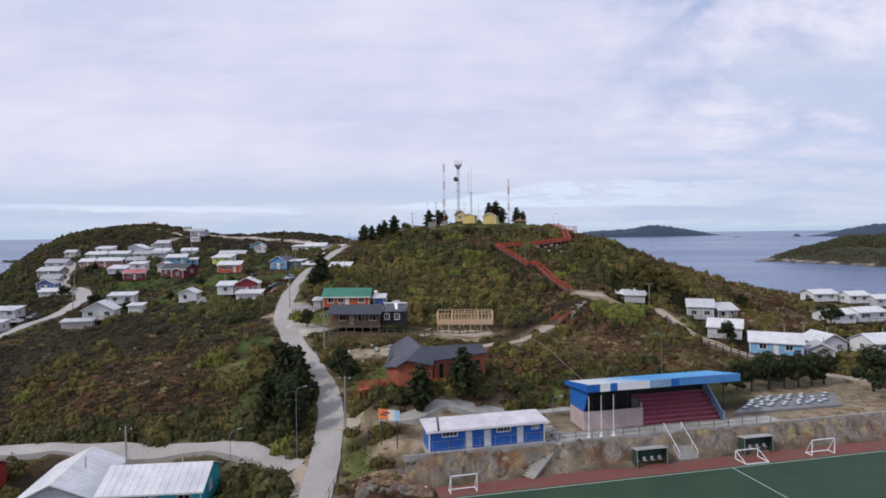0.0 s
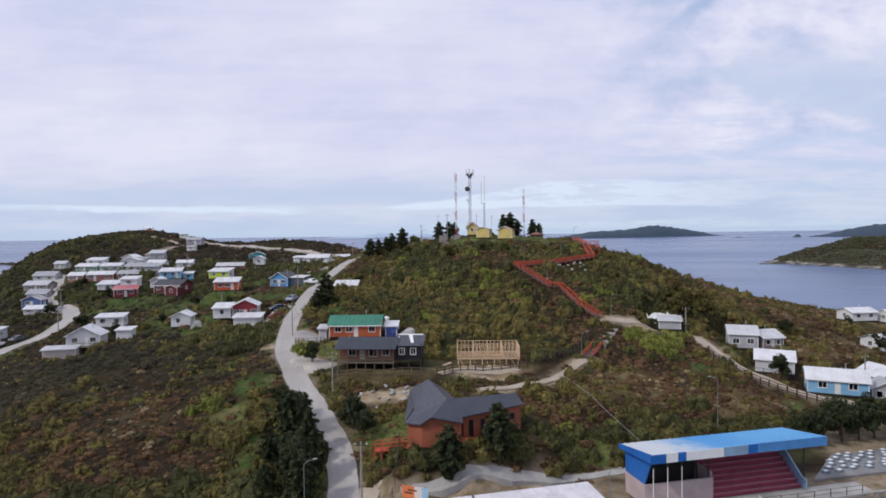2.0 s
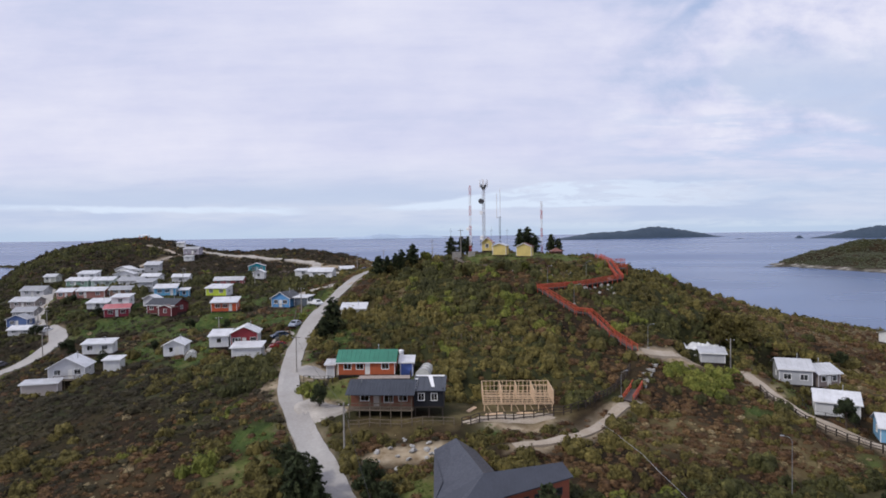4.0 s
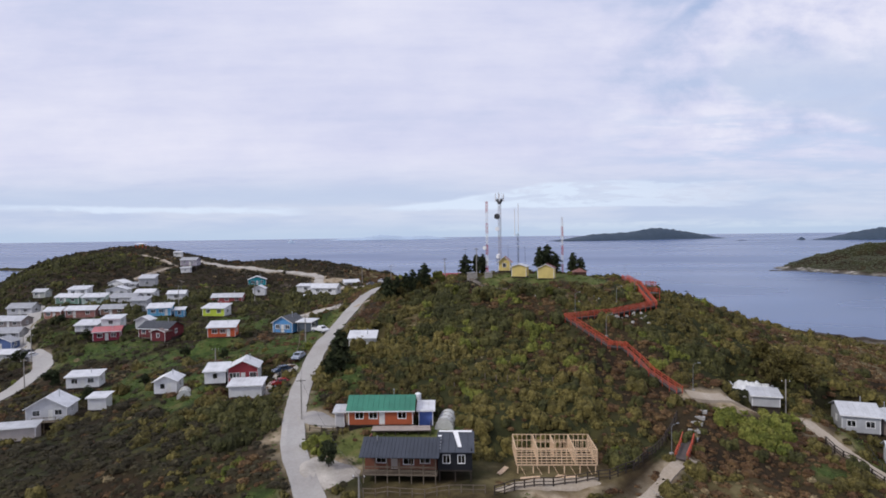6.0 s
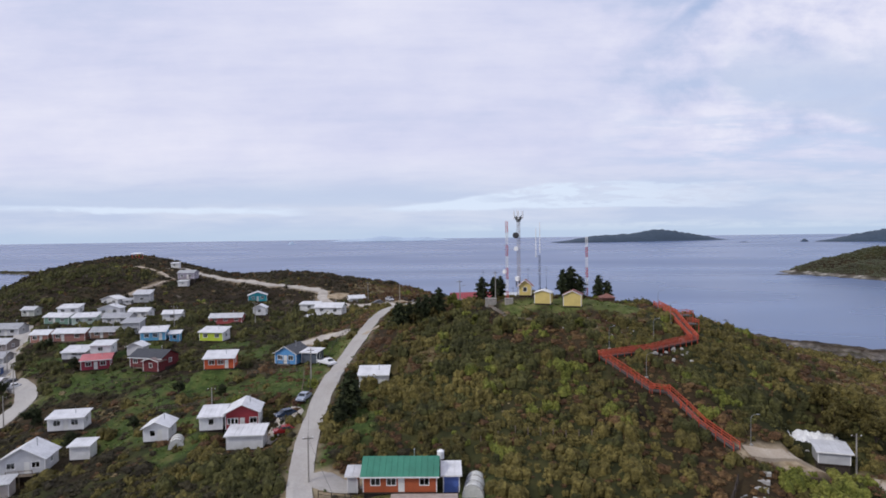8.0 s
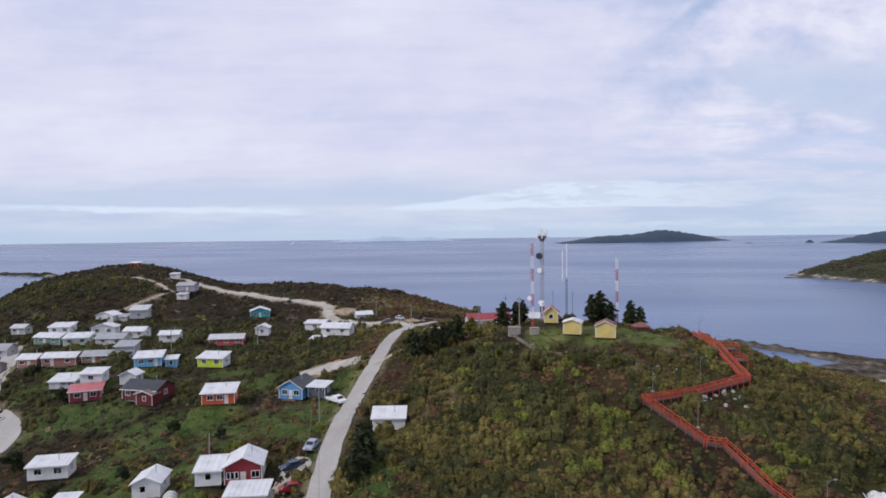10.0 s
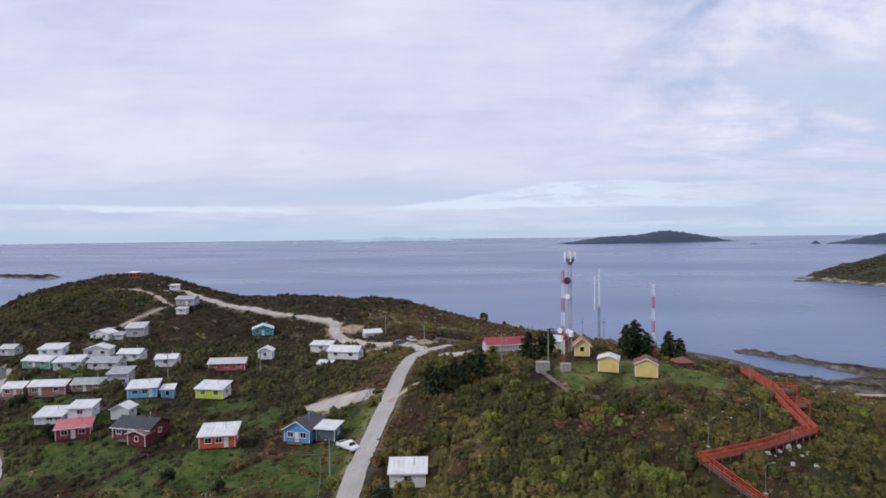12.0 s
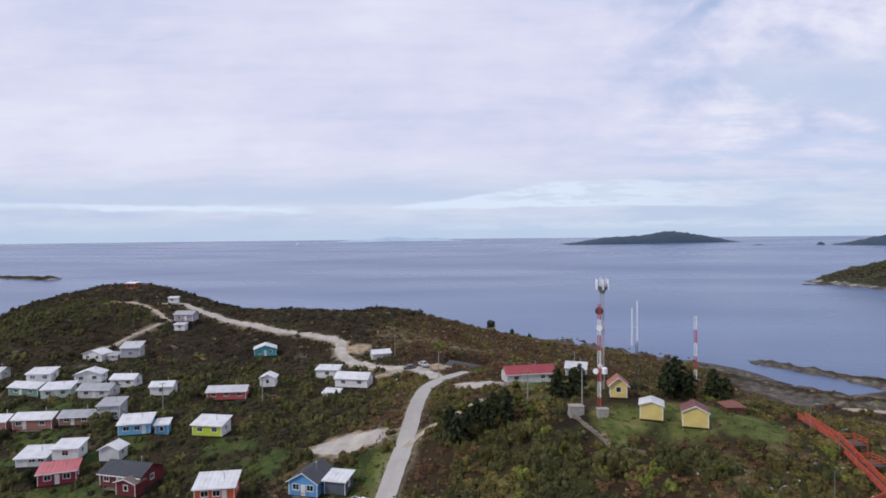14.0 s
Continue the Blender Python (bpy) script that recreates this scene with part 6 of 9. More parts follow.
def signboard():
    m = pose(-8.4, 73.4, 33.9, 0, 0, -22)
    ob = thing("signboard", m, "orange, white and blue signboard on two posts", "sign")
    for x in (0.4, 2.6):
        bm = bmesh.new()
        box(bm, x - 0.05, x + 0.05, 0.04, 0.14, min(-0.3, gz(-7, 72.8) - 34.2), 2.6)
        part("post", bm, DARK_STEEL, ob)
    for x0, x1, c in ((0.0, 1.45, (0.75, 0.22, 0.08)), (1.45, 2.3, (0.75, 0.66, 0.62)), (2.3, 3.0, (0.35, 0.55, 0.75))):
        bm = bmesh.new()
        box(bm, x0, x1 - 0.004, 0, 0.04, 1.25, 2.55)
        part("panel", bm, mat("sign_panel", c, 0.5, var=0.1), ob)
    for z0, x0, x1 in ((1.75, 0.3, 1.2), (2.05, 0.7, 1.7)):
        bm = bmesh.new()
        box(bm, x0, x1, -0.008, -0.002, z0, z0 + 0.16)
        part("lettering_bar", bm, DARK_STEEL, ob)


signboard()
bm = bmesh.new()
box(bm, -0.65, 0.65, -0.25, 0.25, 0.0, 0.28)
whole("block", bm, WHITE_TRIM, field_pose(-14.6, 3.0, FIELD_Z), "white block lying on the red strip", "block")


# ---- houses by the main road ----
def veranda_house():
    m = pose(-22.4, 114.9, 40.5, 0, 0, -4)
    ob = thing("house", m, "brown house with dark sheet roof and a railed veranda on posts", "house")
    FOOTPRINTS.append((-17.5, 118, 7, 5.5, -4))
    BROWN = wall_paint((0.20, 0.075, 0.045))
    w, d, h = 9.9, 6.6, 2.4
    holes = [(1.6, 2.9, 0.9, 2.0), (3.6, 4.5, 0.03, 2.02), (5.3, 6.7, 0.7, 2.05), (7.6, 8.9, 0.9, 2.0)]
    mf = pose(0, 1.7, 0)
    bm = bmesh.new()
    holed_wall(bm, mf, w, h, 0.15, holes)
    part("wall", bm, BROWN, ob)
    for o in holes:
        (door_unit(ob, mf, o, (0.5, 0.45, 0.4)) if o[2] < 0.1 else window_unit(ob, mf, o, 2))
    for mm in (pose(0, d, 0, 0, 0, -90), pose(w, 1.7, 0, 0, 0, 90)):
        bm = bmesh.new()
        box(bm, 0.16, d - 1.7 - 0.16, 0, 0.15, 0, h + 0.9, mm)
        part("wall", bm, BROWN, ob)
    bm = bmesh.new()
    box(bm, 0, w, d - 0.15, d, 0, h + 0.35)
    part("wall", bm, BROWN, ob)
    bm = bmesh.new()
    box(bm, -0.1, w + 0.1, 0.0, d, -0.2, -0.005)
    part("floor", bm, WOOD_POST, ob)
    bm = bmesh.new()
    gable_roof(bm, w, d, h + 0.05, 1.35, True, 0.4, ribs=0.5)
    part("roof", bm, roof_sheet((0.05, 0.058, 0.075)), ob, "dark blue-grey sheet roof")
    for k in range(7):
        x = 0.1 + (w - 0.2) * k / 6
        g = gz((m @ Vector((x, 0.1, 0))).x, (m @ Vector((x, 0.1, 0))).y) - 40.7
        bm = bmesh.new()
        box(bm, x - 0.06, x + 0.06, 0.03, 0.15, min(-0.4, g - 0.3), h)
        part("post", bm, WOOD_POST, ob)
    for z in (0.45, 0.95):
        bm = bmesh.new()
        box(bm, 0.1, w - 0.1, 0.06, 0.11, z - 0.05, z + 0.05)
        part("rail", bm, WOOD_POST, ob)
    for k in range(27):
        bm = bmesh.new()
        x = 0.25 + k * 0.355
        box(bm, x - 0.02, x + 0.02, 0.065, 0.105, 0.0, 0.9)
        part("baluster", bm, WOOD_POST, ob)
    bm = bmesh.new()
    bar(bm, (1.6, 2.6, h + 0.7), (1.6, 2.6, h + 1.9), 0.08, 8)
    part("stove_pipe", bm, STEEL, ob)
    # dark addition
    ob = thing("house", pose(-12.3, 115.2, 40.8, 0, 0, -3), "small near-black house addition with white-edged windows", "house")
    FOOTPRINTS.append((-9, 118, 4, 4.5, -3))
    BLK = wall_paint((0.009, 0.011, 0.016))
    holes = [(0.7, 1.6, 0.9, 2.0), (2.7, 3.6, 0.9, 2.0)]
    bm = bmesh.new()
    holed_wall(bm, Matrix.Identity(4), 4.6, 2.4, 0.15, holes)
    part("wall", bm, BLK, ob)
    for o in holes:
        window_unit(ob, Matrix.Identity(4), o, 2)
    for mm, ln in ((pose(0, 5, 0, 0, 0, -90), 5), (pose(4.6, 0, 0, 0, 0, 90), 5), (pose(4.6, 5, 0, 0, 0, 180), 4.6)):
        bm = bmesh.new()
        box(bm, 0.16 if ln == 5 else 0, ln - (0.16 if ln == 5 else 0), 0, 0.15, 0, 2.7, mm)
        part("wall", bm, BLK, ob)
    bm = bmesh.new()
    shed_roof(bm, 4.6, 5, 2.42, 3.35, 0.3)
    part("roof", bm, roof_sheet((0.05, 0.058, 0.075)), ob)
    bm = bmesh.new()
    slab(bm, [(2.7, 0.9, 2.80), (3.2, 0.9, 2.80), (2.6, 4.84, 3.53), (1.9, 4.84, 3.53)], 0.06)
    part("flashing", bm, WHITE_TRIM, ob, "white sheet strip across the roof")
    bm = bmesh.new()
    slab(bm, [(-0.1, 4.95, 3.53), (4.5, 4.85, 3.51), (4.6, 5.3, 3.60), (-0.1, 5.3, 3.60)], 0.05)
    part("ridge_sheet", bm, WHITE_TRIM, ob)
    for k in range(5):
        bm = bmesh.new()
        box(bm, -0.15, 0.35, 0.5 + k * 0.8, 0.95 + k * 0.8, 2.62 + k * 0.148, 2.70 + k * 0.148)
        part("roof_patch", bm, WHITE_TRIM, ob)
    for x in (0.2, 2.3, 4.4):
        for y in (0.2, 4.8):
            bm = bmesh.new()
            box(bm, x - 0.08, x + 0.08, y - 0.08, y + 0.08, -2.4, -0.005)
            part("post", bm, DARK_WOOD, ob)
    bm = bmesh.new()
    box(bm, 0, 4.6, 0, 5, -0.2, -0.004)
    part("floor", bm, DARK_WOOD, ob)


veranda_house()


def front_deck():
    z = 42.42
    ob = thing("deck", pose(-22.6, 126.7, z, 0, 0, -1), "pale boarded deck on dark posts before the green-roofed house", "deck")
    BOARD = mat("pale_deck_boards", (0.46, 0.39, 0.35), 0.8, var=0.3, scale=1.2, fine=9, bands=("Y", 0.15, 0.01))
    L, D = 9.2, 2.3
    for k in range(14):
        bm = bmesh.new()
        box(bm, 0, L, D * k / 14, D * (k + 1) / 14 - 0.012, -0.05, 0.0)
        part("board", bm, BOARD, ob)
    for y in (0.1, D - 0.1):
        bm = bmesh.new()
        box(bm, 0.02, L - 0.02, y - 0.05, y + 0.05, -0.25, -0.054)
        part("bearer", bm, DARK_WOOD, ob)
        for k in range(6):
            x = 0.15 + (L - 0.3) * k / 5
            bm = bmesh.new()
            box(bm, x - 0.06, x + 0.06, y - 0.06, y + 0.06, min(-0.5, gz(-22.6 + x, 126.7 + y) - z - 0.3), -0.254)
            part("post", bm, DARK_WOOD, ob)
    for k in range(4):
        bm = bmesh.new()
        box(bm, L - 0.1, L, 0.05 + k * 0.7, 0.13 + k * 0.7, 0.003, 0.95)
        part("rail_post", bm, DARK_WOOD, ob)
    bm = bmesh.new()
    box(bm, L - 0.1, L, 0.05, 2.23, 0.953, 1.03)
    part("rail", bm, DARK_WOOD, ob)
    FOOTPRINTS.append((-18, 127.9, 5.2, 1.8, -1))


front_deck()


def water_tank(x, y, z):
    ob = thing("water_tank", pose(x, y, z), "white plastic water tank on a timber stand", "water tank", "water tanks behind the house")
    bm = bmesh.new()
    part("tank", bar(bar(bm, (0, 0, 1.2), (0, 0, 2.3), 0.55, 14), (0, 0, 2.3), (0, 0, 2.5), 0.55, 14, 0.2), WHITE_METAL, ob)
    for a in ((-0.4, -0.4), (0.4, -0.4), (0.4, 0.4), (-0.4, 0.4)):
        bm = bmesh.new()
        box(bm, a[0] - 0.06, a[0] + 0.06, a[1] - 0.06, a[1] + 0.06, -0.4, 1.12)
        part("leg", bm, DARK_WOOD, ob)
    bm = bmesh.new()
    box(bm, -0.6, 0.6, -0.6, 0.6, 1.12, 1.2)
    part("platform", bm, DARK_WOOD, ob)


water_tank(-15.8, 137.6, gz(-15.8, 137.6) + 0.2)
water_tank(-13.6, 135.6, gz(-13.6, 135.6))


def tube(bm, pts, r, n=5):
    """One unbroken tube along the points."""
    rings = []
    for i, p in enumerate(pts):
        d = (pts[min(i + 1, len(pts) - 1)] - pts[max(i - 1, 0)]).normalized()
        u = d.cross(Vector((0, 0, 1))).normalized()
        w = u.cross(d)
        rings.append([bm.verts.new(p + (u * math.cos(6.28319 * k / n) + w * math.sin(6.28319 * k / n)) * r) for k in range(n)])
    for a, b in zip(rings[:-1], rings[1:]):
        for k in range(n):
            bm.faces.new((a[k], a[(k + 1) % n], b[(k + 1) % n], b[k]))
    bm.faces.new(rings[0][::-1]), bm.faces.new(rings[-1])
    return bm


def poly_tunnel(x, y, turn, r, L, label):
    ob = thing("greenhouse", pose(x, y, gz(x, y), 0, 0, turn), label, "greenhouse")
    FILM = mat("greenhouse_film", (0.62, 0.63, 0.60), 0.4, var=0.25, scale=1.2, fine=5)
    bm = bmesh.new()
    n, k = 10, 6
    rows = []
    for j in range(k + 1):
        yy = L * j / k
        rr = r * (1 + 0.04 * math.sin(j * 2.1))
        rows.append([bm.verts.new((rr * math.cos(math.pi * i / n), yy, 1.25 * rr * math.sin(math.pi * i / n) - 0.1)) for i in range(n + 1)])
    for a, b in zip(rows[:-1], rows[1:]):
        for i in range(n):
            bm.faces.new((a[i], a[i + 1], b[i + 1], b[i]))
    for row in (rows[0], rows[-1]):
        bm.faces.new(row)
    part("cover", bm, FILM, ob)
    for j in range(0, k + 1, 2):
        bm = bmesh.new()
        yy = L * j / k
        tube(bm, [Vector((1.05 * r * math.cos(math.pi * i / n), yy, 1.31 * r * math.sin(math.pi * i / n) - 0.1)) for i in range(n + 1)], 0.03, 4)
        part("hoop", bm, WOOD_POST, ob)


poly_tunnel(-11.4, 129.0, -8, 1.5, 5.2, "cloudy plastic greenhouse tunnel beside the house")
poly_tunnel(-62.0, 151.2, 20, 1.3, 3.4, "small pale greenhouse tunnel in the brush")


def prism_walls(foot, base):
    """Closed body over a footprint of (x, y, wall top)."""
    bm = bmesh.new()
    lo, hi = [bm.verts.new((x, y, base)) for x, y, z in foot], [bm.verts.new(p) for p in foot]
    n = len(foot)
    for i in range(n):
        bm.faces.new((lo[i], lo[(i + 1) % n], hi[(i + 1) % n], hi[i]))
    bm.faces.new(lo[::-1]), bm.faces.new(hi)
    bmesh.ops.triangulate(bm, faces=[f for f in bm.faces if len(f.verts) > 4])
    return bm


def roof_plane(pts, thick=0.13):
    bm = bmesh.new()
    top, low = [bm.verts.new(p) for p in pts], [bm.verts.new((p[0], p[1], p[2] - thick)) for p in pts]
    n = len(pts)
    bm.faces.new(top), bm.faces.new(low[::-1])
    for i in range(n):
        bm.faces.new((top[i], low[i], low[(i + 1) % n], top[(i + 1) % n]))
    bmesh.ops.triangulate(bm, faces=[f for f in bm.faces if len(f.verts) > 4])
    bmesh.ops.recalc_face_normals(bm, faces=bm.faces)
    return bm


def brown_house():
    o = Vector((-4.0, 90.0, 35.4))
    ob = thing("house", pose(*o), "rust-brown timber house with two wings under dark sheet roofs", "house")
    FOOTPRINTS.extend([(-4.6, 92.5, 5.2, 8.6, 8), (3, 88.6, 5.5, 3.4, 25)])
    BR = mat("rust_brown_boards", (0.33, 0.10, 0.055), 0.75, var=0.25, scale=0.6, fine=8, bands=("Z", 0.18, 0.01))
    RF = mat("slate_blue_sheet", (0.060, 0.066, 0.085), 0.45, metal=0.1, var=0.2, scale=0.5, fine=3, bands=("X", 0.4, 0.02))
    ORG = ORANGE

    def local(pts):
        return [(x - o.x, y - o.y, z - o.z) for x, y, z in pts]

    main = [(-8.5, 86.8, 38.5), (-6.7, 84.95, 38.95), (-5.5, 84.85, 39.8), (-1.85, 85.05, 39.05), (-1.6, 86.4, 39.4), (-1.9, 91.0, 39.6), (-3.9, 99.6, 39.2), (-8.6, 99.6, 39.15), (-7.9, 91.2, 39.3)]
    part("wing", prism_walls(local(main), -1.6), BR, ob)
    wing = [(-1.5, 86.0, 39.55), (6.2, 89.75, 39.9), (5.5, 91.0, 40.9), (4.9, 92.4, 40.0), (-1.8, 90.4, 39.8)]
    part("wing", prism_walls(local(wing), 1.25), BR, ob)
    GL, GM, AP, V = (-8.9, 86.4, 38.8), (-6.85, 84.4, 39.2), (-5.5, 84.2, 40.15), (-1.55, 84.6, 39.3)
    RJ, BT, BL, NT = (-3.5, 87.4, 41.5), (-6.2, 100.0, 41.0), (-9.0, 100.2, 39.4), (-7.9, 89.6, 39.75)
    WL, WR, WB = (-1.6, 85.3, 39.8), (6.6, 89.4, 40.15), (5.7, 91.0, 41.2)
    for pts in ((GL, GM, AP, RJ, BT, BL, NT), (AP, V, WL, RJ), (WL, WR, WB, RJ), (RJ, WB, (5.0, 92.9, 40.1), (-1.7, 91.3, 39.8)), (BT, RJ, (-1.7, 91.3, 39.8), (-3.6, 100.0, 39.3))):
        part("roof", roof_plane(local(pts)), RF, ob)
    # dark windows set into shallow frames
    def pane_on(p, q, f0, f1, z0, z1):
        p, q = Vector((p[0] - o.x, p[1] - o.y, 0)), Vector((q[0] - o.x, q[1] - o.y, 0))
        ang = math.degrees(math.atan2(q.y - p.y, q.x - p.x))
        L = (q - p).length
        mm = pose(p.x, p.y, 0, 0, 0, ang)
        x0, x1 = f0 * L, f1 * L
        bm = bmesh.new()
        for aa in ((x0 - 0.08, x1 + 0.08, z0 - 0.08, z0), (x0 - 0.08, x1 + 0.08, z1, z1 + 0.08), (x0 - 0.08, x0, z0, z1), (x1, x1 + 0.08, z0, z1)):
            box(bm, aa[0], aa[1], -0.05, -0.003, aa[2], aa[3], mm)
        win = part("window", bm, DARK_STEEL, ob)
        bm = bmesh.new()
        box(bm, x0, x1, -0.03, -0.004, z0, z1, mm)
        part("pane", bm, DARK_PANE, win)

    DARK_PANE = mat("dark_pane", (0.02, 0.025, 0.03), 0.08, var=0.1)
    pane_on(main[1], main[3], 0.52, 0.74, 1.2, 2.4)
    for f0, f1, z0, z1 in ((0.10, 0.16, 1.6, 3.6), (0.30, 0.36, 1.6, 3.5), (0.46, 0.52, 1.6, 3.5), (0.62, 0.68, 1.9, 3.6), (0.80, 0.88, 2.9, 3.6)):
        pane_on(wing[0], wing[1], f0, f1, z0, z1)
    pane_on(main[7], main[8], 0.55, 0.7, 1.8, 3.2)
    # little railed deck in the corner of the wings
    bm = bmesh.new()
    box(bm, 2.3, 5.2, -5.6, -4.2, 0.9, 1.05)
    part("deck", bm, ORG, ob, "orange timber deck")
    for k in range(6):
        bm = bmesh.new()
        x = 2.35 + k * 0.56
        box(bm, x - 0.04, x + 0.04, -5.62, -5.54, -0.8, 2.0)
        part("post", bm, ORG, ob)
    for z in (1.35, 1.7, 2.0):
        bm = bmesh.new()
        box(bm, 2.3, 5.2, -5.62, -5.54, z - 0.06, z + 0.06)
        part("rail", bm, ORG, ob)
    # orange entrance ramp on the road side
    ramp = thing("ramp", pose(-12.6, 84.8, gz(-10, 84.8) - 0.1, 0, 0, -4), "orange timber ramp with crossed rails to the house", "ramp")
    bm = bmesh.new()
    slab(bm, [(0, 0, 0.2), (4.6, -0.2, 0.75), (4.6, 1.0, 0.75), (0, 1.2, 0.2)], 0.12)
    part("deck", bm, ORG, ramp)
    for yy in (0.0, 1.15):
        for z in (0.45, 0.95):
            bm = bmesh.new()
            bar(bm, (0, yy, 0.2 + z), (4.6, yy - 0.15, 0.75 + z), 0.05, 4)
            part("rail", bm, ORG, ramp)
        for k in range(6):
            bm = bmesh.new()
            x = 4.6 * k / 5
            zz = 0.2 + 0.55 * k / 5
            box(bm, x - 0.05, x + 0.05, yy - 0.2 * k / 10 - 0.05, yy - 0.2 * k / 10 + 0.05, -0.9, zz + 1.0)
            part("post", bm, ORG, ramp)


brown_house()


def timber_frame():
    x0, y0 = -1.4, 118.2
    zf = 40.15
    ob = thing("unfinished_house", pose(x0, y0, zf, 0, 0, -2), "raw pine frame of a house under construction on short piles", "building frame")
    FOOTPRINTS.append((4.2, 121.5, 6.5, 4.5, -2))
    w, d, h = 11.2, 6.4, 2.15
    M = RAW_WOOD

    def stick(nm, *a):
        bm = bmesh.new()
        box(bm, *a)
        part(nm, bm, M, ob)

    def frame_wall(p, q):
        L = math.hypot(q[0] - p[0], q[1] - p[1])
        ang = math.degrees(math.atan2(q[1] - p[1], q[0] - p[0]))
        mm = pose(p[0], p[1], 0, 0, 0, ang)
        for nm, z in (("sill_plate", 0.0), ("top_plate", h - 0.09), ("nogging", 1.2))[:2 + (L > 8)]:
            bm = bmesh.new()
            box(bm, 0, L, -0.045, 0.045, z, z + 0.07, mm)
            part(nm, bm, M, ob)
        n = max(2, round(L / 0.7))
        for i in range(n + 1):
            bm = bmesh.new()
            x = 0.03 + (L - 0.06) * i / n
            box(bm, x - 0.045, x + 0.045, -0.05, 0.05, 0.07, h - 0.09, mm)
            part("stud", bm, M, ob)

    for a, b in (((0, 0), (0, d)), ((0, d), (w, d)), ((w, 0), (w, d)), ((0, 0), (w, 0)), ((3.0, 0), (3.0, d)), ((3.0, 3.2), (8.2, 3.2)), ((5.6, 2.6), (5.6, d)), ((8.2, 0), (8.2, d)), ((8.2, 3.8), (11.2, 3.8))):
        frame_wall(a, b)
    n = 7
    for i in range(n):
        y = 0.05 + (d - 0.1) * i / (n - 1)
        stick("joist", 0, w, y - 0.03, y + 0.03, -0.14, -0.004)
    for i in range(6):
        for j in range(3):
            x, y = 0.2 + (w - 0.4) * i / 5, 0.2 + (d - 0.4) * j / 2
            p = ob.matrix_world @ Vector((x, y, 0))
            g = gz(p.x, p.y) - zf
            bm = bmesh.new()
            bar(bm, (x, y, min(-0.5, g - 0.3)), (x, y, -0.19), 0.09, 7)
            part("stilt", bm, M if j == 0 else DARK_WOOD, ob)
    for i in range(5):
        x = 0.5 + i * 2.3
        bm = bmesh.new()
        bar(bm, (x, -0.1, -0.1), (x + 0.9, -0.5, -1.6), 0.04, 4)
        part("brace", bm, M, ob)
    for k, (x, y, t) in enumerate(((1.5, -2.4, 8), (-1.6, 0.5, 60), (6.5, -1.8, -10))):
        p = Vector((x0 + x, y0 + y))
        pile = thing("plank_pile", pose(p.x, p.y, gz(p.x, p.y) + 0.05, 0, 0, t), "loose pile of fresh pine planks", "planks", "plank piles round the frame")
        for j in range(4):
            bm = bmesh.new()
            box(bm, -1.4 + 0.1 * j, 1.4 + 0.07 * j, j * 0.18, j * 0.18 + 0.14, 0, 0.1 + 0.03 * (j % 2))
            part("plank", bm, M, pile)


timber_frame()
MAST_A, MAST_B = (0.5, 191.5), (5.6, 209.0)

# ---- boardwalk ----
WALKWAY = [(29.6, 138.6), (26.9, 144.6), (25.6, 148.6), (24.0, 151.6), (21.4, 152.2), (14.7, 160.0), (25.0, 163.6), (35.6, 167.6), (36.0, 174.5), (37.2, 183.0), (36.2, 190.6)]


def boardwalk(name, line, width, label, closed_rail=True):
    heights = [gz(*p) + (0.35 if name == "boardwalk" and k < 5 else 0.55) for k, p in enumerate(line)]
    ob = thing(name, pose(line[0][0], line[0][1], heights[0]), label, "boardwalk")
    o = Vector((line[0][0], line[0][1], heights[0]))
    P = [Vector((x, y, z)) - o for (x, y), z in zip(line, heights)]
    for i, (a, b) in enumerate(zip(P[:-1], P[1:])):
        dv = b - a
        L = math.hypot(dv.x, dv.y)
        side = Vector((-dv.y, dv.x, 0)).normalized() * (width / 2)
        ext = dv.normalized() * 0.35
        a2, b2 = a - ext * (i > 0), b + ext * (i < len(P) - 2)
        bm = bmesh.new()
        slab(bm, [a2 - side, b2 - side, b2 + side, a2 + side], 0.10)
        deck = part("deck", bm, DECK, ob, "dark plank deck")
        for s in (-1, 1):
            bm = bmesh.new()
            slab(bm, [a2 + side * s * 0.9 - Vector((0, 0, 0.1)), b2 + side * s * 0.9 - Vector((0, 0, 0.1)), b2 + side * s - Vector((0, 0, 0.1)), a2 + side * s - Vector((0, 0, 0.1))], 0.2)
            part("bearer", bm, DARK_WOOD, ob)
        n = max(2, round(L / 1.5))
        for s in (-1, 1):
            if closed_rail is not True and s == closed_rail:
                continue
            for k in range(n + 1):
                p = a.lerp(b, k / n) + side * s
                g = gz(o.x + p.x, o.y + p.y) - o.z
                bm = bmesh.new()
                box(bm, p.x - 0.055, p.x + 0.055, p.y - 0.055, p.y + 0.055, min(p.z - 0.4, g - 0.3), p.z + 1.0)
                part("post", bm, ORANGE, ob)
            for z, t in ((0.95, 0.06), (0.7, 0.05), (0.45, 0.05), (0.2, 0.05)) if i >= 5 else ((0.92, 0.055), (0.5, 0.04)):
                bm = bmesh.new()
                u = side.normalized() * 0.06
                q = [a2 + side * s - u, b2 + side * s - u, b2 + side * s + u, a2 + side * s + u]
                slab(bm, [v + Vector((0, 0, z + t)) for v in q], t * 2)
                part("rail", bm, ORANGE, ob)
    return ob


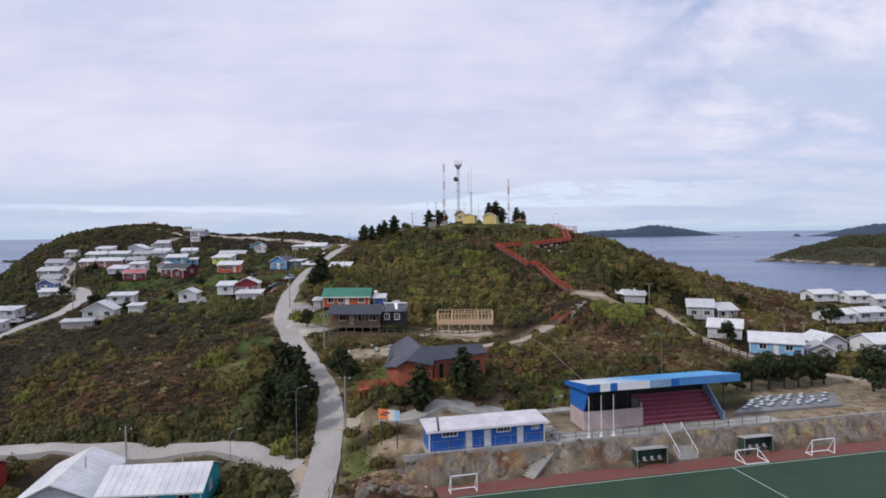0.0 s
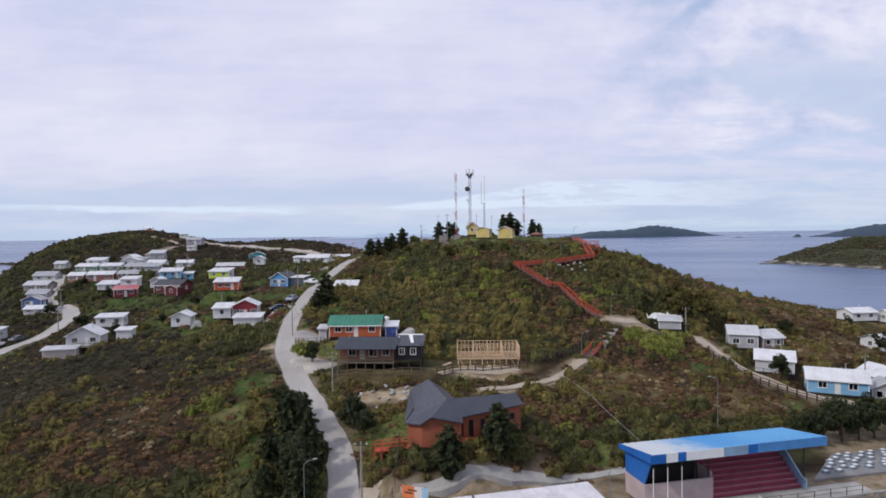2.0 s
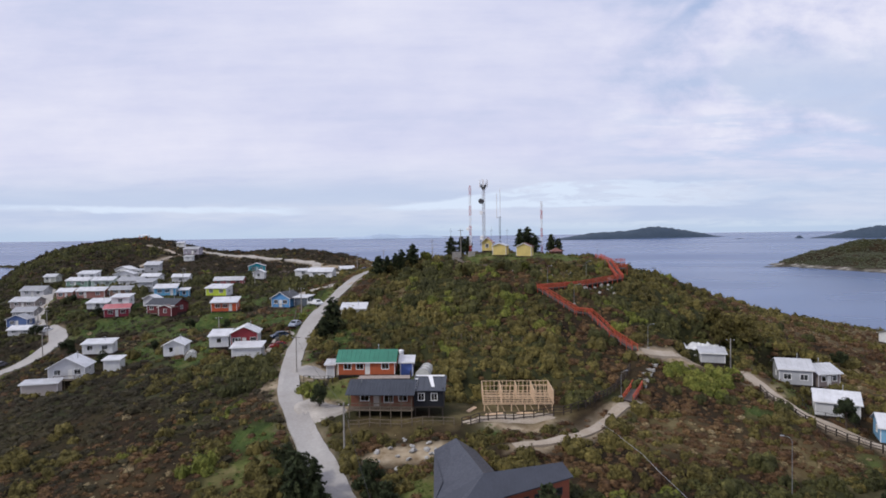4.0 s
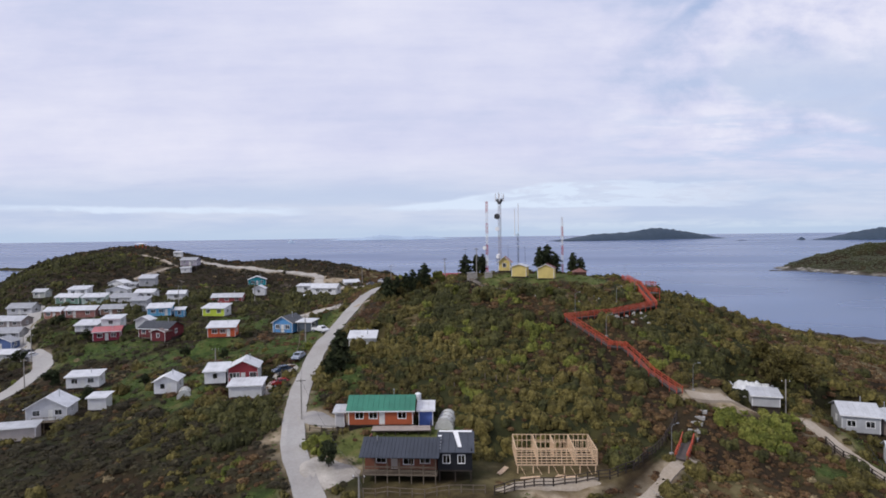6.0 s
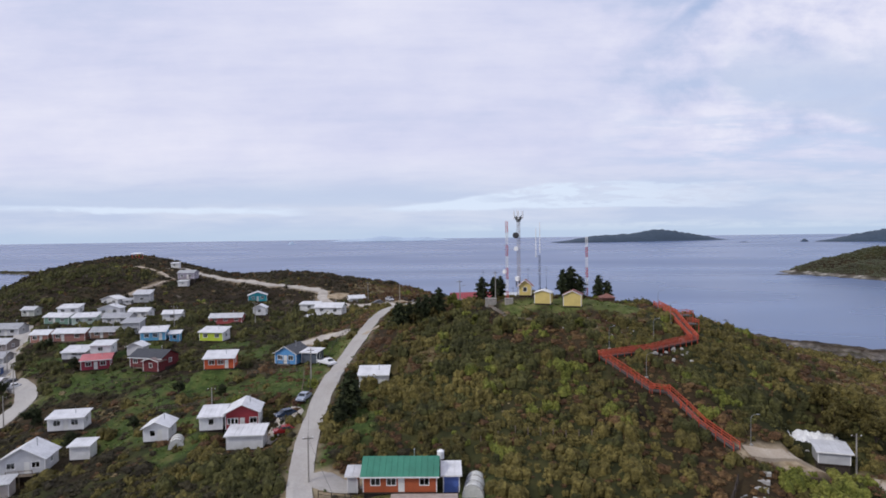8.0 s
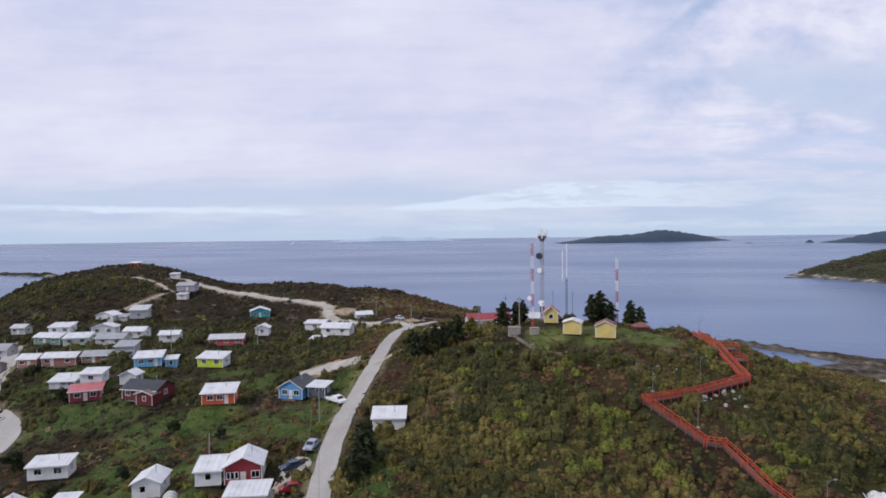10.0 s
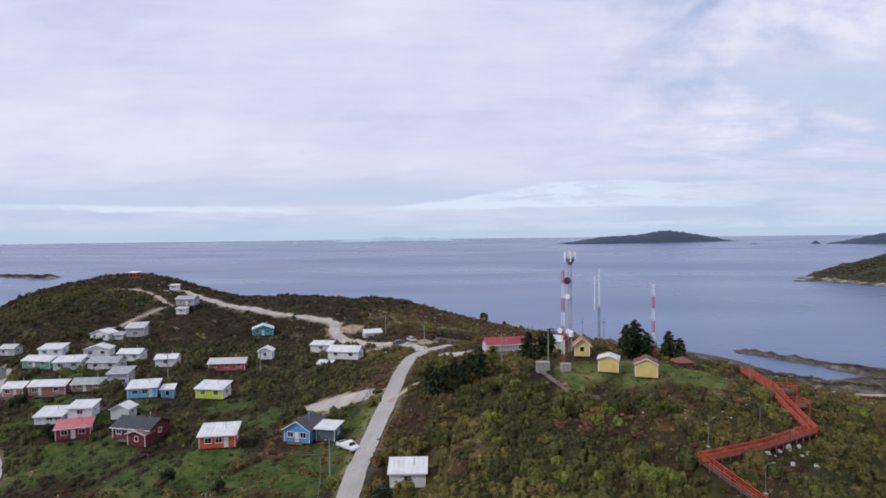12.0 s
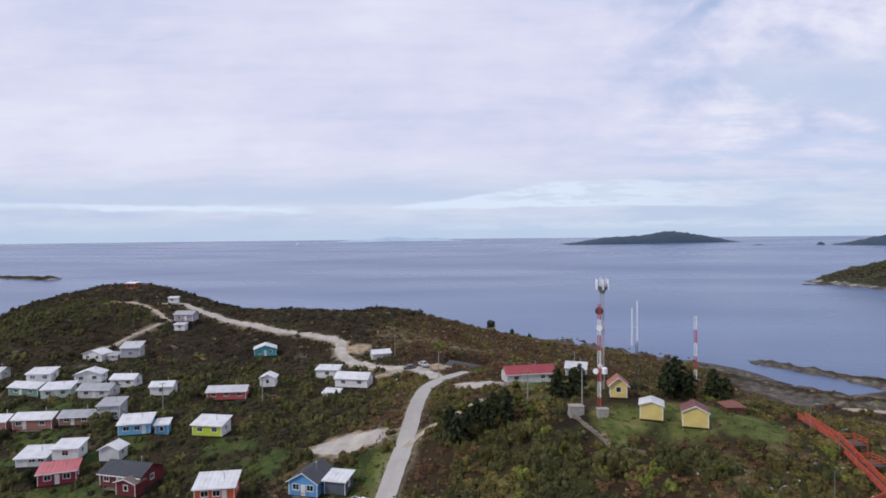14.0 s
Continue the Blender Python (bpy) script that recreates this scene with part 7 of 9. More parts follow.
boardwalk("boardwalk", WALKWAY, 1.35, "orange-red timber boardwalk climbing the hill with plank deck")
for _x, _y, _t in ((37.9, 175.5, 5), (39.2, 181.4, 5)):
    _ob = thing("lookout_deck", pose(_x, _y, gz(36, _y) + 0.75, 0, 0, _t), "small orange railed lookout deck beside the boardwalk", "deck", "lookout decks on the boardwalk")
    bm = bmesh.new()
    box(bm, -1.3, 1.3, -1.4, 1.4, -0.12, 0.0)
    part("deck", bm, DECK, _ob)
    for a, b in (((1.3, -1.4), (1.3, 1.4)), ((-1.2, 1.4), (1.3, 1.4)), ((-1.2, -1.4), (1.3, -1.4))):
        for z in (0.5, 0.95):
            bm = bmesh.new()
            bar(bm, (*a, z), (*b, z), 0.07, 4)
            part("rail", bm, ORANGE, _ob)
    for a in ((1.3, -1.4), (1.3, 1.4), (-1.2, 1.4), (-1.2, -1.4), (1.3, 0)):
        bm = bmesh.new()
        box(bm, a[0] - 0.06, a[0] + 0.06, a[1] - 0.06, a[1] + 0.06, -2.2, 1.15)
        part("post", bm, ORANGE, _ob)
# short lower flight by the path
boardwalk("stair_ramp", [(22.6, 120.8), (24.6, 124.0), (26.0, 126.4)], 1.6, "short red timber flight beside the footpath")
for _k in range(6):
    _x, _y = 27.0 + 1.1 * _k, 127.4 + 1.7 * _k
    bm = bmesh.new()
    box(bm, -0.9, 0.9, -0.5, 0.5, -0.4, 0.08)
    whole("stone_step", bm, CONCRETE, pose(_x, _y, gz(_x, _y) + 0.05, 0, 0, -30), "pale worn stone step on the hill path", "step", "stone steps on the hill path")

# fences on the hill
post_fence("fence", [(-5.0, 112.0), (3.0, 114.3), (11, 116.0), (15.0, 118.4), (19.0, 122.4), (23.6, 128.0), (26.5, 132.0)], 1.5, 1.35, DARK_WOOD, (0.3, 0.62, 0.97), "dark timber fence along the footpath", thick=0.08)
post_fence("fence", [(-22, 112.4), (-14, 111.4), (-6.2, 112.2)], 1.7, 1.1, WOOD_POST, (0.45, 0.95), "weathered fence below the veranda", thick=0.06)
post_fence("fence", [(48.5, 128.5), (50.3, 121), (54, 114), (59, 108.5), (66, 103)], 1.6, 1.3, DARK_WOOD, (0.3, 0.62, 0.97), "dark timber fence along the dirt track", thick=0.08)
post_fence("fence", [(-9.5, 140.5), (-4, 141.2), (2, 141.5), (8, 141)], 2.4, 1.2, WOOD_POST, (), "row of bare fence posts in the heath", thick=0.07)
post_fence("fence", [(-60, 71), (-54, 68.8), (-46, 67.6), (-41, 67)], 1.6, 1.3, DARK_STEEL, (0.2, 0.95), "dark railing beside the street", thick=0.04)
post_fence("fence", [(-60.5, 185), (-52, 183.2), (-45, 181.2)], 2.0, 1.0, WOOD_POST, (0.5, 0.95), "weathered fence before the blue house")
post_fence("fence", [(-44.6, 190), (-41.6, 200), (-40.4, 206)], 2.0, 1.0, DARK_WOOD, (0.5, 0.95), "dark fence beside the blue house")
post_fence("fence", [(-33, 131), (-29, 129.6), (-27, 127)], 2.0, 1.0, DARK_WOOD, (0.5, 0.95), "dark fence at the green-roofed house")
post_fence("fence", [(57, 131), (54.8, 124), (58, 118)], 2.0, 1.2, DARK_STEEL, (0.3, 0.95), "dark mesh fence before the eastern houses", thick=0.04)
post_fence("fence", [(-98, 192), (-90, 193), (-84, 192)], 2.2, 0.9, WOOD_POST, (0.6,), "low garden fence below the red house")
post_fence("fence", [(80, 158), (90, 161), (102, 162), (118, 168)], 2.6, 1.2, WOOD_POST, (0.6,), "pale paddock fence on the eastern slope", thick=0.07)
post_fence("fence", [(-18.5, 225), (-12.5, 222.5), (-8, 224)], 2.0, 1.0, WOOD_POST, (0.5, 0.95), "pale fence before the crimson-roofed house")
post_fence("fence", [(-150, 296), (-148, 303), (-147, 316), (-145, 330)], 2.5, 1.0, WOOD_POST, (0.9,), "handrail of a hill path between houses")


# ---- poles, lamps, wires ----
def utility_pole(x, y, h, label="grey utility pole with a crossarm"):
    ob = thing("utility_pole", pose(x, y, gz(x, y), 0, 0, random.uniform(-20, 20)), label, "utility pole", "utility poles")
    bm = bmesh.new()
    part("pole", bar(bm, (0, 0, -0.5), (0, 0, h), 0.14, 8, 0.09), OLD_POLE, ob)
    bm = bmesh.new()
    box(bm, -0.75, 0.75, -0.05, 0.05, h - 0.45, h - 0.35)
    part("crossarm", bm, DARK_WOOD, ob)
    for xx in (-0.65, 0, 0.65):
        bm = bmesh.new()
        part("insulator", bar(bm, (xx, 0, h - 0.35), (xx, 0, h - 0.18), 0.05), WHITE_METAL, ob)
    return ob


LAMP_GREY = mat("lamp_grey", (0.26, 0.27, 0.28), 0.6, metal=0.3, var=0.2)


def street_lamp(x, y, h, turn, label="slender grey street lamp with a curved arm"):
    ob = thing("street_lamp", pose(x, y, gz(x, y), 0, 0, turn), label, "street lamp", "street lamps")
    bm = bmesh.new()
    part("pole", bar(bm, (0, 0, -0.4), (0, 0, h - 0.6), 0.055, 8, 0.035), LAMP_GREY, ob)
    bm = bmesh.new()
    pts = [(0, 0, h - 0.6), (0.12, 0, h - 0.3), (0.45, 0, h - 0.08), (0.95, 0, h)]
    for a, b in zip(pts[:-1], pts[1:]):
        bar(bm, a, b, 0.03)
    part("arm", bm, LAMP_GREY, ob)
    bm = bmesh.new()
    box(bm, 0.9, 1.35, -0.09, 0.09, h - 0.04, h + 0.06)
    part("lamp_head", bm, STEEL, ob)
    bm = bmesh.new()
    box(bm, -0.25, 0.25, -0.25, 0.25, -0.3, 0.15)
    part("footing", bm, CONCRETE, ob)


random.seed(11)
_poles = [(-13.2, 77.6, 7.5), (-37.6, 69.0, 8.0), (-35.0, 134.0, 7.0), (-21.6, 106.0, 7.0), (-42.6, 170.5, 7.5), (-60.6, 163.9, 6.0), (48.6, 139.5, 6.5), (-10.6, 205.5, 6.5), (-2.2, 193.5, 8.0), (9.5, 255, 7.0), (-29.5, 246, 7.5), (-45, 285, 7.0),
          (-122, 195, 7.5), (-139, 216, 7.5), (-112, 178, 7.0), (86, 112, 8.0), (72, 118, 7), (-100, 235, 7.0), (-76, 240, 7.0)]
for _a in _poles:
    utility_pole(*_a)
for _a in ((-18.4, 72.6, 9.0, 20), (-25.2, 68.6, 7.0, 30), (36.4, 98.6, 8.0, 160), (34.8, 185.6, 4.6, 0), (34.9, 178.4, 4.6, 0), (27.4, 167.9, 4.6, 0), (17.2, 163.6, 4.4, 20), (21.6, 155.4, 4.4, 0), (32.8, 140.6, 4.8, 0), (22.2, 123.2, 4.4, 20),
           (13.8, 75.2, 5.2, -20), (-10.4, 206.8, 5, 10)):
    street_lamp(*_a)


def wire(a, b, sag, r=0.02):
    bm = bmesh.new()
    a, b = Vector(a), Vector(b)
    tube(bm, [a.lerp(b, k / 8) - Vector((0, 0, sag * 4 * (k / 8) * (1 - k / 8))) for k in range(9)], r, 4)
    return whole("cable", bm, DARK_STEEL, Matrix.Identity(4), "thin dark overhead cable between poles", "cable", "overhead cables")


for _i, _j in ((0, 3), (3, 2), (2, 4), (12, 13), (12, 14)):
    _a, _b = _poles[_i], _poles[_j]
    wire((_a[0], _a[1], gz(_a[0], _a[1]) + _a[2] - 0.2), (_b[0], _b[1], gz(_b[0], _b[1]) + _b[2] - 0.2), 1.0)
bm = bmesh.new()
_pp = [Vector((15.6 + (24.4 - 15.6) * k / 8, 112.6 - 26.0 * k / 8, 0)) for k in range(9)]
_pp = [Vector((p.x, p.y, gz(p.x, p.y) + 1.3)) for p in _pp]
tube(bm, _pp, 0.025, 6)
whole("water_pipe", bm, STEEL, Matrix.Identity(4), "long pale pipe lying down the heath slope", "pipe")


# ---- masts and huts on the summit ----
RED_PAINT = mat("mast_red", (0.50, 0.07, 0.06), 0.5, var=0.2)
FADED_STEEL = mat("faded_mast_paint", (0.36, 0.28, 0.28), 0.6, metal=0.2, var=0.3, scale=0.25, fine=2, color2=(0.42, 0.42, 0.44))
WHITE_PAINT = mat("mast_white", (0.80, 0.80, 0.82), 0.5, var=0.1)


def mast(x, y, h, half, label, bands=7, r=0.045, plain=None):
    """A three-legged lattice mast, painted red and white in turn."""
    z0 = gz(x, y)
    ob = thing("radio_mast", pose(x, y, z0), label, "radio mast", "radio masts on the hilltop")
    legs = [Vector((half * math.cos(a), half * math.sin(a), 0)) for a in (0.5, 2.6, 4.7)]
    for k in range(bands):
        za, zb = h * k / bands, h * (k + 1) / bands
        bm = bmesh.new()
        for l in legs:
            bar(bm, l + Vector((0, 0, za if k else -0.4)), l + Vector((0, 0, zb)), r, 5)
        n = max(2, int((zb - za) / (half * 2.2)))
        for j in range(n):
            a0, a1 = za + (zb - za) * j / n, za + (zb - za) * (j + 1) / n
            for i in range(3):
                p, q = legs[i], legs[(i + 1) % 3]
                bar(bm, p + Vector((0, 0, a0)), q + Vector((0, 0, a1)), r * 0.55, 4)
                bar(bm, p + Vector((0, 0, a1)), q + Vector((0, 0, a1)), r * 0.5, 4)
        part("lattice_section", bm, plain or (RED_PAINT if k % 2 == 0 else WHITE_PAINT), ob)
    return ob, z0


def drum(parent, p, r, depth, direction, material):
    bm = bmesh.new()
    d = Vector(direction).normalized()
    bar(bm, Vector(p), Vector(p) + d * depth, r, 16)
    part("dish", bm, material, parent)


def panels(parent, z, r, n, size):
    for k in range(n):
        a = 6.28319 * k / n + 0.4
        bm = bmesh.new()
        box(bm, -0.16, 0.16, -0.07, 0.07, 0, size, Matrix.Translation((r * math.cos(a), r * math.sin(a), z)) @ Matrix.Rotation(a + 1.57, 4, "Z"))
        part("panel_antenna", bm, WHITE_METAL, parent)
        bm = bmesh.new()
        bar(bm, (0, 0, z + 0.4), (r * math.cos(a), r * math.sin(a), z + size * 0.5), 0.05, 5)
        part("bracket", bm, DARK_STEEL, parent)


_m, _z = mast(MAST_A[0], MAST_A[1], 81.0 - gz(*MAST_A), 0.32, "guyed red and white lattice mast with dishes")
drum(_m, (-0.5, 0.3, 7.5), 0.5, 0.35, (-0.7, -1, 0), WHITE_METAL)
_m, _z = mast(MAST_B[0], MAST_B[1], 82.6 - gz(*MAST_B), 0.46, "tall grey and faded red lattice tower with dishes and panel antennas", 7, 0.06, FADED_STEEL)
drum(_m, (-0.7, -0.5, 77.6 - _z), 0.8, 0.6, (-0.5, -1, 0), DARK_STEEL)
drum(_m, (-0.7, -0.4, 74.0 - _z), 0.6, 0.4, (-0.4, -1, 0), WHITE_METAL)
drum(_m, (-0.6, -0.4, 66.0 - _z), 0.5, 0.4, (-0.4, -1, 0), WHITE_METAL)
bm = bmesh.new()
bar(bm, (0, 0, 81.2 - _z), (0, 0, 82.6 - _z), 0.45, 10, 1.15)
part("antenna_cage", bm, LAMP_GREY, _m)
panels(_m, 82.6 - _z - 0.6, 1.35, 6, 2.2)
for _k in range(3):
    bm = bmesh.new()
    a = 6.28319 * _k / 3
    bar(bm, (0.7 * math.cos(a), 0.7 * math.sin(a), 82.6 - _z), (0.7 * math.cos(a), 0.7 * math.sin(a), 84.6 - _z), 0.06, 6)
    part("whip_antenna", bm, WHITE_METAL, _m)
_m, _z = mast(9.6, 199.0, 72.5 - gz(9.6, 199), 0.25, "thin grey mast with two white whip antennas", 4, 0.03, DARK_STEEL)
for _dx, _za, _zb in ((-0.9, 72, 79.3), (0.1, 73, 80.8)):
    bm = bmesh.new()
    bar(bm, (_dx, 0, _za - _z), (_dx, 0, _zb - _z), 0.11, 8)
    part("whip_antenna", bm, WHITE_METAL, _m)
bm = bmesh.new()
bar(bm, (-0.9, 0, 72.2 - _z), (0.1, 0, 72.2 - _z), 0.05)
part("crossarm", bm, STEEL, _m)
mast(22.6, 203.0, 77.0 - gz(22.6, 203), 0.30, "slim red and white lattice mast behind trees", 6, 0.05)
for _x, _y, _h in ((-5.0, 196, 9), (7.5, 205, 8), (12.5, 206, 7.5)):
    _ob = thing("antenna_pole", pose(_x, _y, gz(_x, _y)), "thin dark antenna pole on the hilltop", "antenna pole", "antenna poles on the hilltop")
    bm = bmesh.new()
    part("pole", bar(bm, (0, 0, -0.3), (0, 0, _h), 0.06, 6, 0.03), DARK_STEEL, _ob)
    bm = bmesh.new()
    box(bm, -0.5, 0.5, -0.03, 0.03, _h - 0.9, _h - 0.84)
    part("crossarm", bm, DARK_STEEL, _ob)
water_tank(4.6, 203.5, 64.4)
for _x, _y, _s in ((-3.4, 193.0, 1.3), (0.7, 190.2, 0.95)):
    _ob = thing("cabinet", pose(_x, _y, gz(_x, _y)), "grey concrete equipment cabinet on the hilltop", "cabinet", "equipment cabinets at the mast")
    bm = bmesh.new()
    box(bm, -_s, _s, -_s * 0.7, _s * 0.7, -0.3, _s * 1.3)
    part("body", bm, OLD_POLE, _ob)
    bm = bmesh.new()
    box(bm, -_s - 0.08, _s + 0.08, -_s * 0.7 - 0.08, _s * 0.7 + 0.08, _s * 1.3 + 0.004, _s * 1.3 + 0.1)
    part("lid", bm, OLD_POLE, _ob)


def kiosk(x, y):
    z = gz(x, y)
    ob = thing("kiosk", pose(x, y, z), "brown timber lookout kiosk with a hipped roof", "kiosk")
    FOOTPRINTS.append((x, y, 2.5, 2.5, 0))
    bm = bmesh.new()
    box(bm, -1.5, 1.5, -1.5, 1.5, -0.4, 1.6)
    part("wall", bm, wall_paint((0.13, 0.06, 0.042)), ob)
    bm = bmesh.new()
    b = [bm.verts.new(p) for p in ((-1.9, -1.9, 1.5), (1.9, -1.9, 1.5), (1.9, 1.9, 1.5), (-1.9, 1.9, 1.5))]
    t = bm.verts.new((0, 0, 2.5))
    bm.faces.new(b[::-1])
    for i in range(4):
        bm.faces.new((b[i], b[(i + 1) % 4], t))
    part("roof", bm, roof_sheet((0.22, 0.085, 0.06)), ob)


kiosk(25.0, 193.0)


# hilltop lookout on the western hill
def lookout():
    x, y = -196, 400
    z = gz(x, y)
    ob = thing("lookout", pose(x, y, z), "red-framed viewing platform with pale shelter", "lookout")
    for a in ((-2, -2), (2, -2), (2, 2), (-2, 2)):
        bm = bmesh.new()
        box(bm, a[0] - 0.15, a[0] + 0.15, a[1] - 0.15, a[1] + 0.15, -0.5, 3.4)
        part("post", bm, ORANGE, ob)
    bm = bmesh.new()
    slab(bm, [(-2.8, -2.6, 3.6), (2.8, -2.6, 3.6), (2.8, 2.6, 4.0), (-2.8, 2.6, 4.0)], 0.2)
    part("roof", bm, WHITE_METAL, ob)
    bm = bmesh.new()
    box(bm, -2.3, 2.3, -2.3, 2.3, 0.6, 0.8)
    part("deck", bm, ORANGE, ob)
    bm = bmesh.new()
    slab(bm, [(-0.8, -2.4, 0.8), (0.8, -2.4, 0.8), (2.6, -10, -1.5), (1.0, -10, -1.5)], 0.25)
    part("ramp", bm, ORANGE, ob)


lookout()


# ---- vehicles ----
def car(x, y, turn, color, label, pickup=False):
    ob = thing("car", pose(x, y, gz(x, y) + 0.18, 0, 0, turn), label, "car", "parked vehicles")
    PAINT = mat("car_paint", color, 0.25, var=0.08, fine=3, spec=0.5)
    L, W = (4.9, 1.8) if pickup else (4.1, 1.65)
    prof = [(0, 0.32), (0, 0.72), (0.9, 0.9), (1.5, 1.45), (2.6, 1.5), (2.9, 0.95), (4.9, 0.92), (4.9, 0.35)] if pickup else \
           [(0, 0.3), (0, 0.68), (0.85, 0.86), (1.4, 1.38), (3.0, 1.42), (3.75, 0.95), (4.1, 0.85), (4.1, 0.32)]
    bm = bmesh.new()
    a = [bm.verts.new((px - L / 2, -W / 2 + (0.12 if pz > 1.2 else 0), pz)) for px, pz in prof]
    b = [bm.verts.new((px - L / 2, W / 2 - (0.12 if pz > 1.2 else 0), pz)) for px, pz in prof]
    bm.faces.new(a), bm.faces.new(b[::-1])
    for i in range(len(prof)):
        bm.faces.new((a[i], b[i], b[(i + 1) % len(prof)], a[(i + 1) % len(prof)]))
    bmesh.ops.bevel(bm, geom=[e for e in bm.edges], offset=0.05, segments=2, affect="EDGES")
    part("body", bm, PAINT, ob)
    DK = mat("car_glass", (0.02, 0.025, 0.03), 0.08, var=0.05)
    x0, x1 = (1.45, 2.55) if pickup else (1.4, 3.0)
    for s in (-1, 1):
        bm = bmesh.new()
        yy = s * (W / 2 - 0.045)
        vs = [(x0 - L / 2, yy, 0.98), (x1 + 0.2 - L / 2, yy, 0.98), (x1 - 0.1 - L / 2, yy - s * 0.07, 1.34), (x0 + 0.15 - L / 2, yy - s * 0.07, 1.34)]
        p, q = [bm.verts.new(v) for v in vs], [bm.verts.new((v[0], v[1] + s * 0.02, v[2])) for v in vs]
        bm.faces.new(p), bm.faces.new(q[::-1])
        for i in range(4):
            bm.faces.new((p[i], q[i], q[(i + 1) % 4], p[(i + 1) % 4]))
        part("side_window", bm, DK, ob)
    for xa, za, xb, zb in ((0.95, 0.95, 1.42, 1.38), (2.62, 1.42, 2.88, 1.0) if pickup else (3.06, 1.38, 3.68, 1.0)):
        bm = bmesh.new()
        n = Vector((-(zb - za), 0, xb - xa)).normalized() * 0.03
        vs = [Vector((xa - L / 2, -W / 2 + 0.2, za)), Vector((xa - L / 2, W / 2 - 0.2, za)), Vector((xb - L / 2, W / 2 - 0.25, zb)), Vector((xb - L / 2, -W / 2 + 0.25, zb))]
        p, q = [bm.verts.new(v + n) for v in vs], [bm.verts.new(v - n) for v in vs]
        bm.faces.new(p), bm.faces.new(q[::-1])
        for i in range(4):
            bm.faces.new((p[i], q[i], q[(i + 1) % 4], p[(i + 1) % 4]))
        part("windscreen", bm, DK, ob)
    if pickup:
        bm = bmesh.new()
        box(bm, 3.05 - L / 2, 4.75 - L / 2, -W / 2 + 0.15, W / 2 - 0.15, 0.90, 0.935)
        part("load_bed", bm, DARK_STEEL, ob)
    for sx in (0.8, L - 0.85):
        for s in (-1, 1):
            bm = bmesh.new()
            bar(bm, (sx - L / 2, s * (W / 2 - 0.2), 0.14), (sx - L / 2, s * (W / 2 + 0.01), 0.14), 0.33, 14)
            wh = part("wheel", bm, DARK_IN, ob)
            bm = bmesh.new()
            bar(bm, (sx - L / 2, s * (W / 2 - 0.02), 0.14), (sx - L / 2, s * (W / 2 + 0.03), 0.14), 0.19, 10)
            part("rim", bm, STEEL, wh)
    for s in (-1, 1):
        bm = bmesh.new()
        box(bm, -L / 2 - 0.01, -L / 2 + 0.04, s * 0.6 - 0.15, s * 0.6 + 0.15, 0.55, 0.68)
        part("headlight", bm, WHITE_METAL, ob)


car(-41.4, 181.4, 138, (0.72, 0.73, 0.75), "white pickup truck parked beside the road", True)
car(-43.4, 152.8, 20, (0.25, 0.02, 0.02), "dark red car parked by the white house")
car(-44.6, 158.2, 35, (0.03, 0.05, 0.09), "dark blue car parked on the slope")
car(-42.4, 163.0, 80, (0.30, 0.34, 0.42), "grey-blue car beside the road")
car(-125.6, 199.6, 60, (0.72, 0.73, 0.75), "white car on the west road")
car(-129.5, 204.4, 55, (0.05, 0.05, 0.055), "black car on the west road")
car(-127.6, 175.4, 10, (0.55, 0.56, 0.58), "silver van parked by the roadside house")
car(-128.5, 171.0, 20, (0.72, 0.73, 0.75), "white car parked by the roadside house")
car(-123.4, 177.6, 80, (0.16, 0.16, 0.18), "grey car parked near the west road")
car(-38.5, 262.0, 15, (0.10, 0.10, 0.11), "dark car parked in the gravel yard")
car(-34.2, 260.5, 120, (0.4, 0.4, 0.42), "grey car parked in the gravel yard")


# ---- low wall round the mast yard ----
_wl = [(-4.6, 194.5), (-2.7, 187.1), (-0.6, 182.0), (1.3, 179.2), (4.2, 177.6)]
_ob = thing("retaining_wall", pose(_wl[0][0], _wl[0][1], gz(*_wl[0])), "low grey concrete wall along the mast yard", "wall")
for (_ax, _ay), (_bx, _by) in zip(_wl[:-1], _wl[1:]):
    _n = max(2, int(math.hypot(_bx - _ax, _by - _ay) / 1.2))
    for _k in range(_n):
        _x, _y = _ax + (_bx - _ax) * (_k + 0.5) / _n, _ay + (_by - _ay) * (_k + 0.5) / _n
        _L = math.hypot(_bx - _ax, _by - _ay) / _n
        bm = bmesh.new()
        box(bm, -_L / 2, _L / 2 - 0.01, -0.16, 0.16, -0.6, 0.55, Matrix.Translation((_x - _wl[0][0], _y - _wl[0][1], gz(_x, _y) - gz(*_wl[0]))) @ Matrix.Rotation(math.atan2(_by - _ay, _bx - _ax), 4, "Z"))
        part("block", bm, ROCK, _ob)
post_fence("fence", [(-112, 187.5), (-104, 190.5), (-96, 192.5), (-88, 193.0)], 2.2, 0.9, DARK_WOOD, (0.45, 0.85), "weathered garden fence across the village slope")
post_fence("fence", [(-78, 171.5), (-70, 172.8), (-61, 172.0)], 2.4, 0.9, WOOD_POST, (0.45, 0.85), "weathered garden fence above the white house")
post_fence("fence", [(-43.5, 164.5), (-44.5, 172), (-46, 179)], 2.2, 1.0, WOOD_POST, (0.5, 0.95), "weathered roadside fence by the grass plot")


